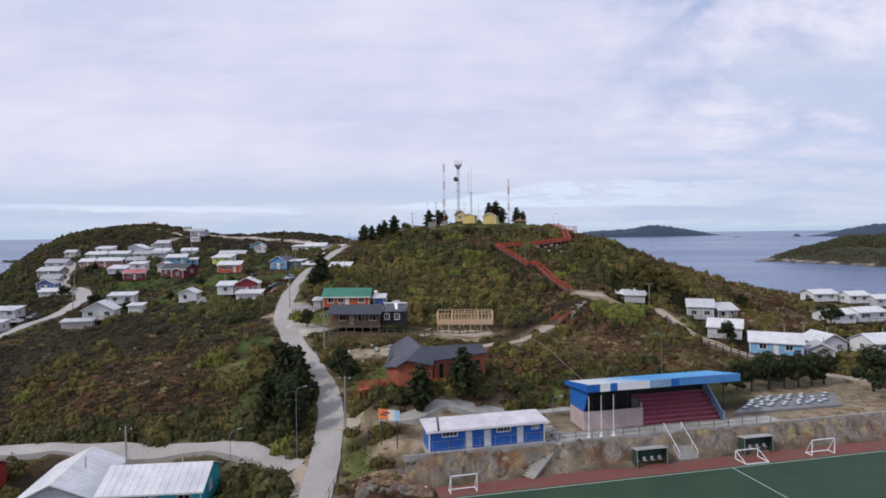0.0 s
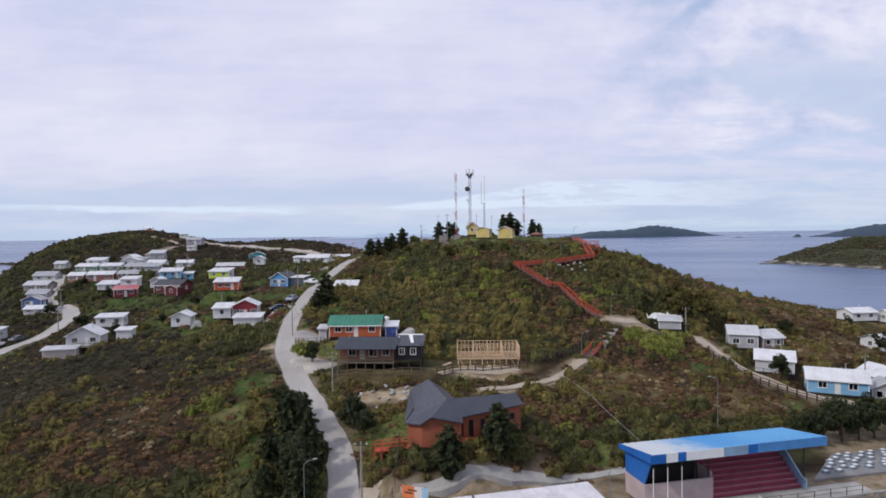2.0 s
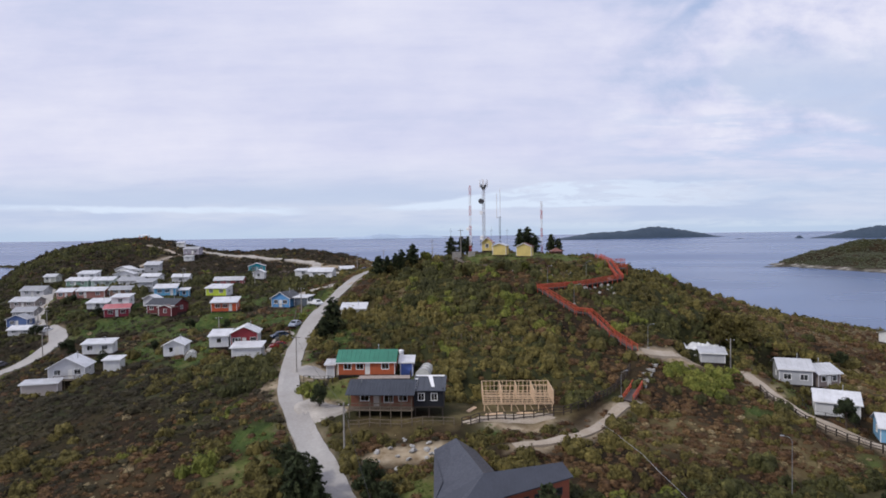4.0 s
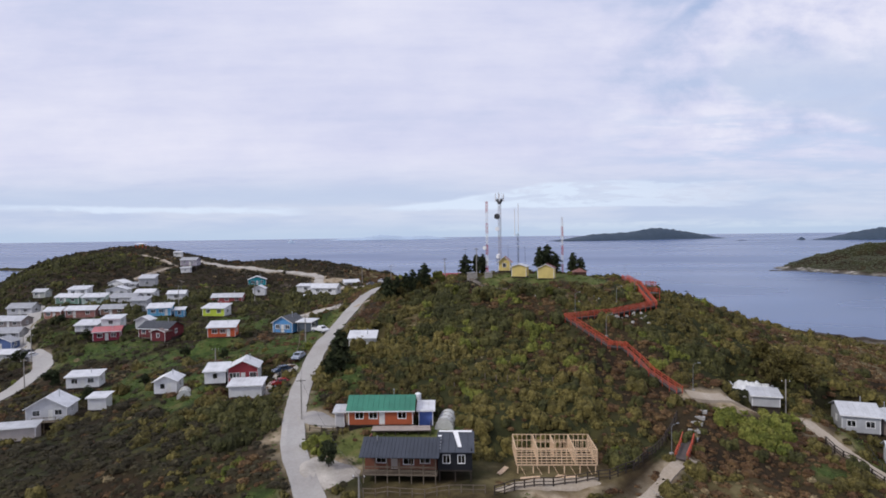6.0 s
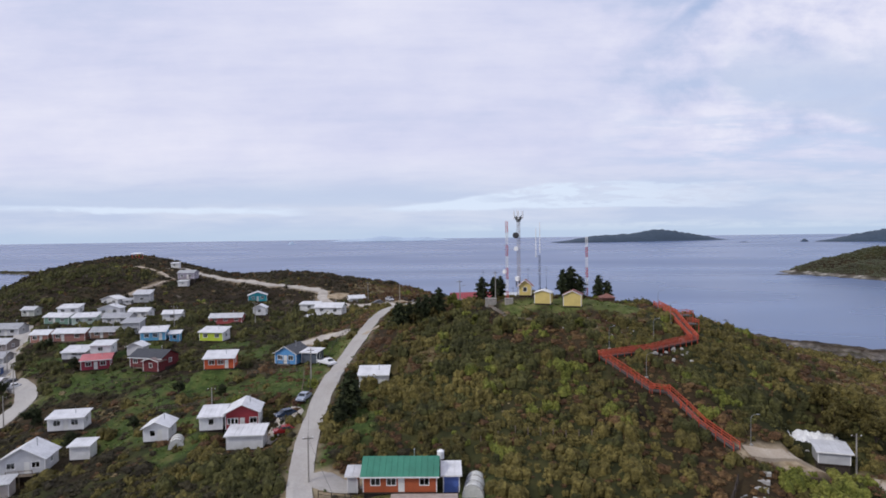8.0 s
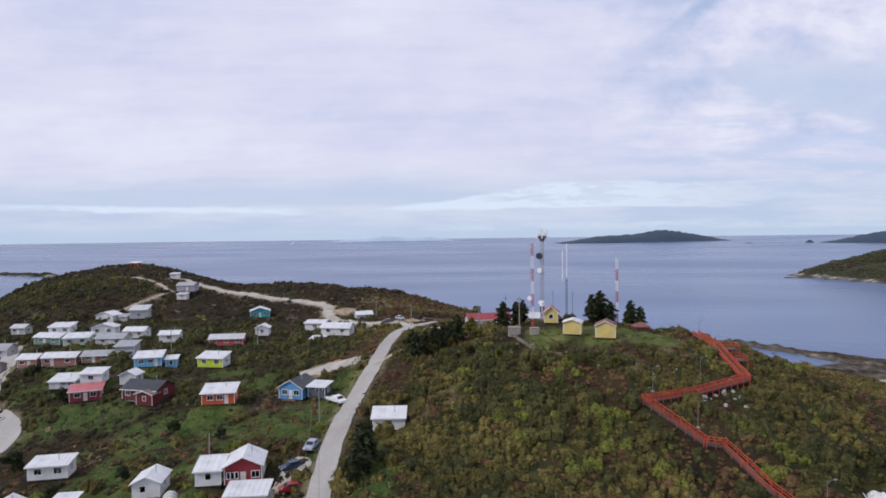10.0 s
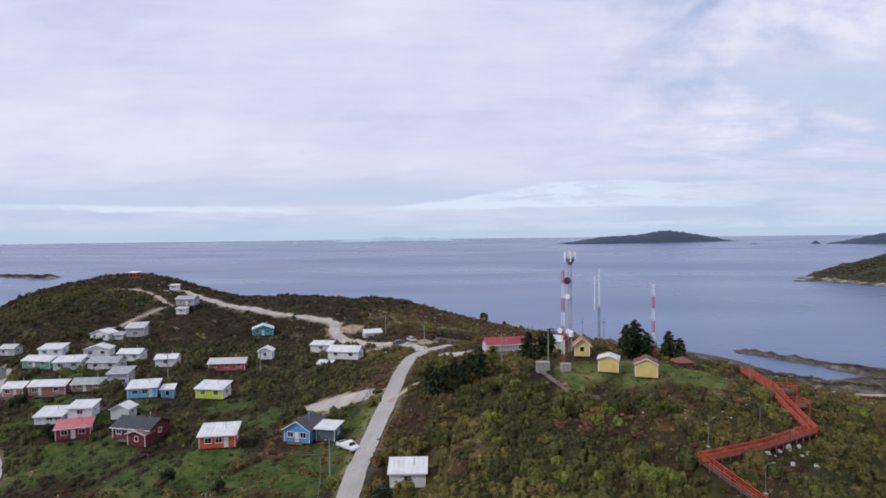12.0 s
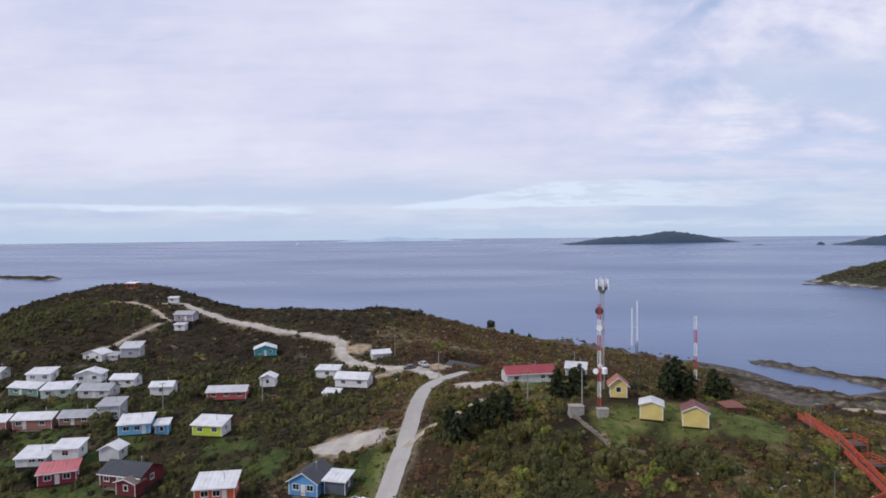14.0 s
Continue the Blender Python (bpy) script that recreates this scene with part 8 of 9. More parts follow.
# ---- plants ----
def leaf_material(name, dark, mid, light, patch=0.06, spread=0.12, rough=0.8, grain=2.6):
    """Leaf colour that wanders from bush to bush and from leaf to leaf."""
    m = bpy.data.materials.new(name)
    m.use_nodes = True
    n, l = m.node_tree.nodes, m.node_tree.links
    bs = n["Principled BSDF"]
    bs.inputs["Roughness"].default_value, bs.inputs["Specular IOR Level"].default_value = rough, 0.2
    co = n.new("ShaderNodeTexCoord")
    r = n.new("ShaderNodeValToRGB")
    while len(r.color_ramp.elements) < 3:
        r.color_ramp.elements.new(0.5)
    for e, p, c in zip(r.color_ramp.elements, (0.34, 0.5, 0.66), (dark, mid, light)):
        e.position, e.color = p, (*c, 1)
    big, small = n.new("ShaderNodeTexNoise"), n.new("ShaderNodeTexNoise")
    for t, sc, dt in ((big, patch, 4), (small, 0.6, 3)):
        t.inputs["Scale"].default_value, t.inputs["Detail"].default_value = sc, dt
        l.new(co.outputs["Object"], t.inputs["Vector"])
    ad = n.new("ShaderNodeMix")
    ad.data_type = "FLOAT"
    ad.inputs[0].default_value = 0.5
    l.new(big.outputs[0], ad.inputs[2])
    l.new(small.outputs[0], ad.inputs[3])
    l.new(ad.outputs[0], r.inputs[0])
    g = n.new("ShaderNodeNewGeometry")
    mr = n.new("ShaderNodeMapRange")
    mr.inputs[3].default_value, mr.inputs[4].default_value = 1 - spread, 1 + spread
    l.new(g.outputs["Random Per Island"], mr.inputs[0])
    hs = n.new("ShaderNodeHueSaturation")
    l.new(mr.outputs[0], hs.inputs["Value"])
    l.new(r.outputs[0], hs.inputs["Color"])
    l.new(hs.outputs[0], bs.inputs["Base Color"])
    # leaf-scale mottling and relief
    fl = n.new("ShaderNodeTexNoise")
    fl.inputs["Scale"].default_value, fl.inputs["Detail"].default_value, fl.inputs["Roughness"].default_value = grain, 4, 0.65
    l.new(co.outputs["Object"], fl.inputs["Vector"])
    mo = n.new("ShaderNodeMapRange")
    for i, v in ((1, 0.34), (2, 0.66), (3, 0.45), (4, 1.5)):
        mo.inputs[i].default_value = v
    l.new(fl.outputs[0], mo.inputs[0])
    mu = n.new("ShaderNodeMath")
    mu.operation = "MULTIPLY"
    l.new(mr.outputs[0], mu.inputs[0])
    l.new(mo.outputs[0], mu.inputs[1])
    l.new(mu.outputs[0], hs.inputs["Value"])
    bp = n.new("ShaderNodeBump")
    bp.inputs["Strength"].default_value, bp.inputs["Distance"].default_value = 1.0, 0.9 / grain
    l.new(fl.outputs[0], bp.inputs["Height"])
    l.new(bp.outputs[0], bs.inputs["Normal"])
    tl, ms = n.new("ShaderNodeBsdfTranslucent"), n.new("ShaderNodeMixShader")
    l.new(hs.outputs[0], tl.inputs["Color"])
    ms.inputs[0].default_value = 0.18
    l.new(bs.outputs[0], ms.inputs[1])
    l.new(tl.outputs[0], ms.inputs[2])
    l.new(ms.outputs[0], n["Material Output"].inputs["Surface"])
    return m


def blades(P, N, size, rs):
    """Small leaf sprays (triangles) at P, facing about N; random roll."""
    k = len(P)
    t = rs.normal(size=(k, 3))
    t -= N * (t * N).sum(1, keepdims=True)
    t /= np.linalg.norm(t, axis=1, keepdims=True) + 1e-9
    b = np.cross(N, t)
    s = size.reshape(-1, 1)
    asp = rs.uniform(0.55, 0.95, (k, 1))
    c = [P - t * s - b * s * asp, P + t * s * 1.1, P - t * s * 0.7 + b * s * asp * 1.1]
    return np.stack(c, 1).reshape(-1, 3)


def bush_shape(count, seed, height=0.8, leaf=0.13, lobes=4, segs=5):
    """A unit bush: several uneven lobes of foliage grown together, with small leaf sprays standing out of them."""
    rs = np.random.RandomState(seed)
    tris, centres = [], []
    for k in range(lobes):
        a = 6.28319 * (k + rs.uniform(-0.3, 0.3)) / lobes
        d = 0.0 if lobes == 1 else rs.uniform(0.28, 0.62)
        rad = rs.uniform(0.42, 0.66) if lobes > 1 else 0.85
        centres.append((d * math.cos(a), d * math.sin(a), rad, height * rs.uniform(0.55, 1.05)))
    for cx, cy, rad, top in centres:
        rings = []
        for z, r in ((-0.15, 1.0), (0.6, 0.78)):
            a = np.arange(segs) * 6.28319 / segs + rs.uniform(-0.3, 0.3, segs) + z
            q = rad * r * rs.uniform(0.72, 1.05, segs)
            rings.append(np.stack([cx + q * np.cos(a), cy + q * np.sin(a), (z + rs.uniform(-0.1, 0.1, segs)) * top], 1))
        tip = np.array([cx + rs.uniform(-0.1, 0.1), cy + rs.uniform(-0.1, 0.1), top * 0.92])
        for i in range(segs):
            j = (i + 1) % segs
            tris += [rings[0][i], rings[0][j], rings[1][i], rings[1][i], rings[0][j], rings[1][j], rings[1][i], rings[1][j], tip]
    C = np.array(centres)[rs.randint(0, lobes, count)]
    a, z = rs.uniform(0, 6.28319, count), rs.uniform(0.0, 1, count)
    r = np.sqrt(np.clip(1 - z * z, 0, 1))
    D = np.stack([r * np.cos(a), r * np.sin(a), z], 1)
    out = rs.uniform(0.86, 1.16, count)
    P = np.stack([C[:, 0] + D[:, 0] * C[:, 2] * out, C[:, 1] + D[:, 1] * C[:, 2] * out, D[:, 2] * C[:, 3] * out], 1)
    N = D + rs.normal(scale=0.5, size=(count, 3)) + np.array([0, 0, 0.45])
    N /= np.linalg.norm(N, axis=1, keepdims=True)
    return np.concatenate([np.array(tris), blades(P, N, leaf * rs.uniform(0.55, 1.3, count), rs)])


def leaf_mesh(name, V, material):
    V = np.ascontiguousarray(V, np.float32)
    nq = len(V) // 3
    me = bpy.data.meshes.new(name)
    me.vertices.add(len(V))
    me.vertices.foreach_set("co", V.ravel())
    me.loops.add(nq * 3)
    me.loops.foreach_set("vertex_index", np.arange(nq * 3, dtype=np.int32))
    me.polygons.add(nq)
    me.polygons.foreach_set("loop_start", np.arange(0, nq * 3, 3, dtype=np.int32))
    me.update(calc_edges=True)
    me.validate()
    me.materials.append(material)
    return me


def spread(shapes, X, Y, Z, S, H, rs):
    """Copies of the bush shapes, turned and scaled, joined."""
    out = []
    which = rs.randint(0, len(shapes), len(X))
    ang = rs.uniform(0, 6.28319, len(X))
    for i, sh in enumerate(shapes):
        k = which == i
        if not k.any():
            continue
        c, s = np.cos(ang[k])[:, None], np.sin(ang[k])[:, None]
        px, py, pz = sh[None, :, 0], sh[None, :, 1], sh[None, :, 2]
        sx = S[k][:, None]
        v = np.stack([(px * c - py * s) * sx + X[k][:, None], (px * s + py * c) * sx + Y[k][:, None], pz * H[k][:, None] + Z[k][:, None]], -1)
        out.append(v.reshape(-1, 3))
    return np.concatenate(out) if out else np.zeros((0, 3))


def blocked(X, Y):
    """True where a house, road, pad or lawn keeps the ground clear."""
    m = strip_mask(X, Y, ROADS, 0.7) < 0
    m |= strip_mask(X, Y, DIRT_WAYS, 0.4) < 0
    m |= pad_mask(X, Y) > 0.4
    for cx, cy, a, b, rot in FOOTPRINTS:
        c, s = math.cos(radians(rot)), math.sin(radians(rot))
        dx, dy = X - cx, Y - cy
        m |= (np.abs(dx * c + dy * s) < a) & (np.abs(-dx * s + dy * c) < b)
    u, v = field_uv(X, Y)
    m |= (u > -14) & (u < 95) & (v < 8.5)
    m |= (u > -14) & (u < 66) & (v < 11) & (v > 0)
    m |= (u > 25) & (u < 66) & (v < 26) & (v > 0)
    m |= (u > -17) & (u < 12) & (v < 17.6 - 0.12 * u) & (v > 0)
    m |= segdist(X, Y, WALKWAY) < 1.3
    m |= segdist(X, Y, [(-22, 112), (-5.0, 111.4), (3.0, 113.6), (11, 115.4), (15.0, 117.8), (19.0, 121.8), (26.5, 131.5)]) < 1.6
    m |= segdist(X, Y, [(48.5, 128), (50.3, 120.5), (54, 113.5), (59, 108), (66, 102.5)]) < 1.0
    m |= (np.hypot((X - 13) / 15, (Y - 190) / 9.5) < 1) | (np.hypot((X - 1) / 7, (Y - 192) / 7) < 1)
    for cx, cy, a, b in ((4, 118.5, 9, 5.2), (-15, 112.6, 8.5, 1.8), (-8, 230, 10, 7), (3, 236, 8, 5), (-9, 221, 7, 6), (46.6, 146.2, 5.2, 3.6), (25, 183, 5, 3), (-44, 72.8, 17, 3.0), (-29.5, 166.5, 5.5, 2.6)):
        m |= np.hypot((X - cx) / a, (Y - cy) / b) < 1
    return m


def thicket(x, y):
    """Where the shrubs stand tall: round the brown house, behind the stand and at the street corner."""
    m = np.zeros(np.shape(x))
    for cx, cy, a, b in ((-7.5, 84.0, 6.5, 1.6), (1.5, 85.0, 5, 1.8), (12, 90.0, 9, 3), (26, 93.0, 14, 2.6), (-24, 68, 6, 5), (-42, 83, 24, 2.6), (-23, 84, 4, 14)):
        m = np.maximum(m, smooth(1.3, 0.7, np.hypot((x - cx) / a, (y - cy) / b)))
    return m


def field_of(step, x0, x1, y0, y1, seed):
    rs = np.random.RandomState(seed)
    X, Y = np.meshgrid(np.arange(x0, x1, step), np.arange(y0, y1, step))
    X, Y = X.ravel(), Y.ravel()
    X = X + rs.uniform(-0.55, 0.55, len(X)) * step
    Y = Y + rs.uniform(-0.55, 0.55, len(Y)) * step
    return X, Y, rs


LEAF_HEATH = leaf_material("heath_leaves", (0.058, 0.031, 0.018), (0.114, 0.065, 0.032), (0.182, 0.116, 0.050), 0.06, 0.25)
LEAF_GREEN = leaf_material("shrub_leaves", (0.053, 0.047, 0.017), (0.114, 0.097, 0.030), (0.200, 0.164, 0.050), 0.06, 0.25)
LEAF_DEEP = leaf_material("dense_leaves", (0.034, 0.037, 0.015), (0.068, 0.069, 0.024), (0.132, 0.124, 0.040), 0.1, 0.25)
LEAF_SCRUB = leaf_material("dark_scrub_leaves", (0.025, 0.021, 0.013), (0.044, 0.038, 0.021), (0.078, 0.067, 0.034), 0.06, 0.25)
LEAF_LIME = leaf_material("young_leaves", (0.085, 0.105, 0.022), (0.145, 0.160, 0.032), (0.21, 0.205, 0.05), 0.15, 0.2)
LEAF_DARK = leaf_material("conifer_needles", (0.021, 0.029, 0.014), (0.040, 0.052, 0.022), (0.074, 0.084, 0.035), 0.3)
LEAF_GRASS = leaf_material("grass_blades", (0.075, 0.115, 0.03), (0.115, 0.16, 0.042), (0.17, 0.165, 0.065), 0.12, 0.15)
LEAF_DRY = leaf_material("dry_stems", (0.17, 0.125, 0.065), (0.25, 0.19, 0.10), (0.34, 0.28, 0.16), 0.1, 0.3)
# headland scrub greyed and lightened: distance haze put into the leaf colour
LEAF_SHORE = leaf_material("headland_leaves", (0.062, 0.070, 0.046), (0.100, 0.108, 0.068), (0.145, 0.148, 0.095), 0.01, 0.25)


def plants():
    low_near = [bush_shape(30, s, 0.62, 0.15, 1, 6) for s in range(1, 9)]
    tall = [bush_shape(64, s, 0.95, 0.115, 5) for s in range(21, 29)]
    low_mid = [bush_shape(20, s, 0.7, 0.17, 1, 5) for s in range(81, 88)]
    mid = [bush_shape(36, s, 0.9, 0.13, 4) for s in range(61, 69)]
    far = [bush_shape(11, s, 0.8, 0.2, 2, 4) for s in range(41, 49)]
    heap = {"heath": [], "green": [], "lime": [], "dry": [], "dark": [], "deep": [], "shore": []}

    def lay(step, x0, x1, y0, y1, seed, low, high, size, tall_size, thin, height=land):
        X, Y, rs = field_of(step, x0, x1, y0, y1, seed)
        Z = height(X, Y)
        bare = np.maximum(lawn_mask(X, Y) * np.where(Y > 170, np.where(X > -6, 0.985, 0.8), 0.9), 0.76 * cover(X, Y, MEADOWS))
        keep = ~blocked(X, Y) & (Z > 2.0 + 0.6 * (Y > 300) + 2.6 * (Y > 700)) & (rs.uniform(size=len(X)) > bare)
        X, Y, Z = X[keep], Y[keep], Z[keep]
        n = len(X)
        if Y[0] > 700:
            S = size * rs.uniform(0.6, 1.3, n)
            heap["shore"].append(spread(low, X, Y, Z - 0.15, S, S * 0.8, rs))
            return
        g, young, hill = greenness(X, Y)
        brush, straw, bright = np.maximum(cover(X, Y, BRUSH), thicket(X, Y)), cover(X, Y, STRAWS), cover(X, Y, BRIGHT, 0.5)
        g = g + rs.normal(scale=0.42, size=n) - 0.7 * straw
        lime = (rs.uniform(size=n) < 0.5 * bright) | (young + rs.normal(scale=0.2, size=n) - straw > 1.12)
        village = smooth(-38, -50, X) * smooth(190, 200, Y) * smooth(300, 270, Y)
        deep = (rs.uniform(size=n) < 0.85 * brush + 0.14 * smooth(0.1, 0.6, hill) + 0.5 * village) & ~lime
        g = g + 0.45 * smooth(55, 75, X) + 0.3 * smooth(118, 108, Y)
        green = (g > 0.12) & ~lime & ~deep
        dry = (~lime) & (~green) & (~deep) & (rs.uniform(size=n) < 0.05 + 0.3 * straw + 0.16 * smooth(-40, 0, X) * smooth(235, 270, Y))
        west = smooth(-36, -60, X) * smooth(178, 196, Y) + np.exp(-(((X + 55) / 26) ** 2 + ((Y - 126) / 20) ** 2)) + 0.75 * smooth(-58, -80, X) * smooth(240, 205, Y)
        dark = (rs.uniform(size=n) < 0.9 * west) & ~dry & ~deep & ~lime
        green = green & ~dark
        for kind, k in (("lime", lime), ("green", green), ("deep", deep), ("dry", dry), ("dark", dark), ("heath", ~lime & ~green & ~dry & ~dark & ~deep)):
            big = kind in ("lime", "green", "deep")
            if big:
                k = k & (rs.uniform(size=n) < thin)
            if not k.any():
                continue
            q = rs.uniform(size=k.sum()) ** 2
            S = (tall_size if big else size) * {"dry": 0.6}.get(kind, 1.0) * (0.62 + 0.5 * q + (0.8 if big else 0.5) * q ** 4) * (1 + 0.35 * np.clip(lumps(X[k] + 13, Y[k] + 7, 7), -1, 1))
            S = S * (1 + 0.4 * thicket(X[k], Y[k]))
            H = S * {"lime": 1.25, "green": 1.1, "dry": 1.2, "heath": 0.95, "dark": 1.0, "deep": 1.25}[kind]
            heap[kind].append(spread(high if big else low, X[k], Y[k], Z[k] - 0.15, S, H, rs))

    lay(0.92, -75, 75, 60, 112, 1, low_near, tall, 0.92, 1.05, 0.6)
    lay(1.1, -110, 85, 112, 178, 2, low_mid, mid, 1.0, 1.2, 0.7)
    lay(1.35, -150, 90, 178, 262, 3, low_mid, mid, 1.1, 1.25, 0.75)
    lay(1.7, -150, -110, 112, 178, 4, far, far, 1.15, 1.3, 0.9)
    lay(1.5, -140, -75, 84, 112, 11, low_mid, mid, 1.0, 1.2, 0.7)
    lay(2.1, -255, 110, 262, 425, 5, far, far, 1.3, 1.5, 0.9)
    lay(2.4, -255, -150, 110, 262, 6, far, far, 1.5, 1.6, 0.9)
    lay(2.0, 85, 200, 95, 300, 7, far, far, 1.25, 1.5, 0.9)
    lay(3.0, 110, 215, 300, 425, 10, far, far, 1.6, 1.7, 0.9)
    lay(3.4, -140, 150, 425, 620, 8, far, far, 2.0, 2.2, 0.9)
    lay(5.0, 610, 1000, 800, 1260, 9, far, far, 3.2, 3.2, 1.0, outer_land)
    # straw tufts on the bank and round the paved yard
    X, Y, rs = field_of(0.55, -8, 75, 62, 108, 31)
    u, v = field_uv(X, Y)
    k = (u > -14) & (u < 66) & (((v > 3.5) & (v < 6.2)) | ((u > 42) & (v > 6.8) & (v < 24))) & (lumps(X, Y, 6) > -0.2) & (rs.uniform(size=len(X)) < 0.3)
    k &= ~((u > 17) & (u < 20) & (v < 7)) & (pad_mask(X, Y) < 0.3)
    yx, yy = X - 51, Y - 88
    k &= ~((np.abs(yx * 0.96 + yy * 0.2) < 11) & (np.abs(yy * 0.96 - yx * 0.2) < 4.2))
    X, Y = X[k], Y[k]
    S = rs.uniform(0.22, 0.5, len(X))
    heap["dry"].append(spread(far, X, Y, land(X, Y) - 0.05, S, S * 0.55, rs))
    labels = {"heath": ("heath_shrubs", LEAF_HEATH, "low brown and russet heath shrubs over the slopes"), "green": ("green_shrubs", LEAF_GREEN, "dense dark green shrubs over the hills"),
              "lime": ("bright_shrubs", LEAF_LIME, "scattered bright yellow-green young shrubs"), "deep": ("dense_brush", LEAF_DEEP, "tall dark green brush in hollows and along roads"), "shore": ("headland_shrubs", LEAF_SHORE, "grey-green scrub over the low headland"), "dark": ("dark_scrub", LEAF_SCRUB, "dark grey-brown scrub over the western hill"), "dry": ("dry_brush", LEAF_DRY, "pale dry stems between the shrubs")}
    for kind, chunks in heap.items():
        nm, mt, lb = labels[kind]
        ob = new(nm, leaf_mesh(nm, np.concatenate(chunks), mt))
        tagged(ob, lb, "shrubs", kind="stuff")

    # grass tufts on the lawns and road edges
    tuft_rs = np.random.RandomState(3)
    tufts = []
    for s in range(4):
        k = 9
        P = np.stack([tuft_rs.normal(scale=0.4, size=k), tuft_rs.normal(scale=0.4, size=k), tuft_rs.uniform(0.2, 0.5, k)], 1)
        N = np.stack([tuft_rs.normal(size=k), tuft_rs.normal(size=k), np.full(k, 0.5)], 1)
        N /= np.linalg.norm(N, axis=1, keepdims=True)
        tufts.append(blades(P, N, tuft_rs.uniform(0.18, 0.4, k), tuft_rs))
    V = []
    for step, a in ((0.9, (-75, 75, 66, 132)), (1.5, (-150, 60, 132, 260))):
        X, Y, rs = field_of(step, *a, 17)
        u, v = field_uv(X, Y)
        m = np.maximum(np.maximum(lawn_mask(X, Y), cover(X, Y, MEADOWS)), 0.8 * ((strip_mask(X, Y, ROADS) > 0.1) & (strip_mask(X, Y, ROADS) < 1.8)))
        m = np.maximum(m, 0.35 * ((u > -14) & (u < 70) & (v > 3.6) & (v < 6.0)))
        keep = (rs.uniform(size=len(X)) < m * 0.8) & (strip_mask(X, Y, ROADS) > 0.15) & (strip_mask(X, Y, DIRT_WAYS) > 0.1) & ~((u > -14) & (u < 95) & (v < 3.5))
        for cx, cy, aa, bb, rot in FOOTPRINTS:
            c, s = math.cos(radians(rot)), math.sin(radians(rot))
            keep &= ~((np.abs((X - cx) * c + (Y - cy) * s) < aa - 1.0) & (np.abs(-(X - cx) * s + (Y - cy) * c) < bb - 1.0))
        X, Y = X[keep], Y[keep]
        S = rs.uniform(0.28, 0.6, len(X)) * step
        V.append(spread(tufts, X, Y, land(X, Y) - 0.05, S, S * 0.7, rs))
    ob = new("grass", leaf_mesh("grass", np.concatenate(V), LEAF_GRASS))
    tagged(ob, "green grass tufts on lawns and verges", "grass", kind="stuff")


plants()


# ---- trees ----
def tree_parts(kind, seed, h):
    rs = np.random.RandomState(seed)
    trunk = bmesh.new()
    bar(trunk, (0, 0, -0.4), (0.03 * h * 0.2, 0, h * 0.55), 0.028 * h, 8, 0.016 * h)
    bar(trunk, (0.006 * h, 0, h * 0.55), (0.0, 0, h * 0.93), 0.016 * h, 6, 0.004 * h)
    P, N = [], []
    if kind == "conifer":
        tiers = 14
        for t in range(tiers):
            f = t / (tiers - 1)
            z = h * (0.13 + 0.85 * f)
            reach = 0.25 * h * math.sin(3.1416 * (0.10 + 0.90 * (1 - f)) * 0.86 + 0.06) ** 0.8 * (0.55 + 0.7 * rs.uniform()) + 0.04
            nb = max(3, int(9 * (1 - f) + 3))
            for b in range(nb):
                a = 6.28319 * (b + rs.uniform()) / nb
                ln = reach * rs.uniform(0.7, 1.15)
                tip = Vector((ln * math.cos(a), ln * math.sin(a), z - 0.10 * ln + 0.02 * h * rs.uniform(-1, 1)))
                if b % 2 == 0 and f < 0.85:
                    bar(trunk, (0, 0, z + 0.04 * h), tip * 0.9 + Vector((0, 0, 0.0)), 0.006 * h, 4, 0.002 * h)
                for q in range(max(4, int(ln / h * 150))):
                    s = rs.uniform(0.2, 1.0)
                    P.append((tip.x * s + rs.normal(scale=0.018 * h), tip.y * s + rs.normal(scale=0.018 * h), (z + 0.04 * h) * (1 - s) + tip.z * s + rs.normal(scale=0.012 * h)))
                    N.append((math.cos(a) * 0.5 + rs.normal(scale=0.5), math.sin(a) * 0.5 + rs.normal(scale=0.5), 0.7 + rs.normal(scale=0.4)))
        size = 0.038 * h
    else:
        for b in range(9):
            a, z = 6.28319 * b / 9 + rs.uniform(-0.3, 0.3), h * rs.uniform(0.18, 0.58)
            end = Vector((0.25 * h * math.cos(a) * rs.uniform(0.6, 1), 0.25 * h * math.sin(a) * rs.uniform(0.6, 1), z + h * rs.uniform(0.12, 0.3)))
            bar(trunk, (0, 0, z), end, 0.012 * h, 5, 0.004 * h)
            for c in range(2):
                cc = end + Vector(rs.normal(scale=0.06 * h, size=3))
                rad = h * rs.uniform(0.09, 0.16)
                k = 90
                D = rs.normal(size=(k, 3))
                D /= np.linalg.norm(D, axis=1, keepdims=True)
                for d in D:
                    P.append(np.array(cc) + d * rad * rs.uniform(0.6, 1.05) * np.array([1, 1, 0.8]))
                    N.append(d + rs.normal(scale=0.4, size=3) + np.array([0, 0, 0.3]))
        for k in range(260):
            d = rs.normal(size=3)
            d /= np.linalg.norm(d)
            P.append(np.array([0, 0, h * 0.72]) + d * h * np.array([0.2, 0.2, 0.24]) * rs.uniform(0.7, 1.05))
            N.append(d + rs.normal(scale=0.4, size=3))
        size = 0.036 * h
    P, N = np.array(P, float), np.array(N, float)
    N /= np.linalg.norm(N, axis=1, keepdims=True)
    crown = blades(P, N, size * rs.uniform(0.6, 1.3, len(P)), rs)
    return mesh_of("trunk", trunk, BARK), crown


BARK = mat("bark", (0.10, 0.075, 0.055), 0.95, var=0.4, scale=2, fine=12, bump=0.02)
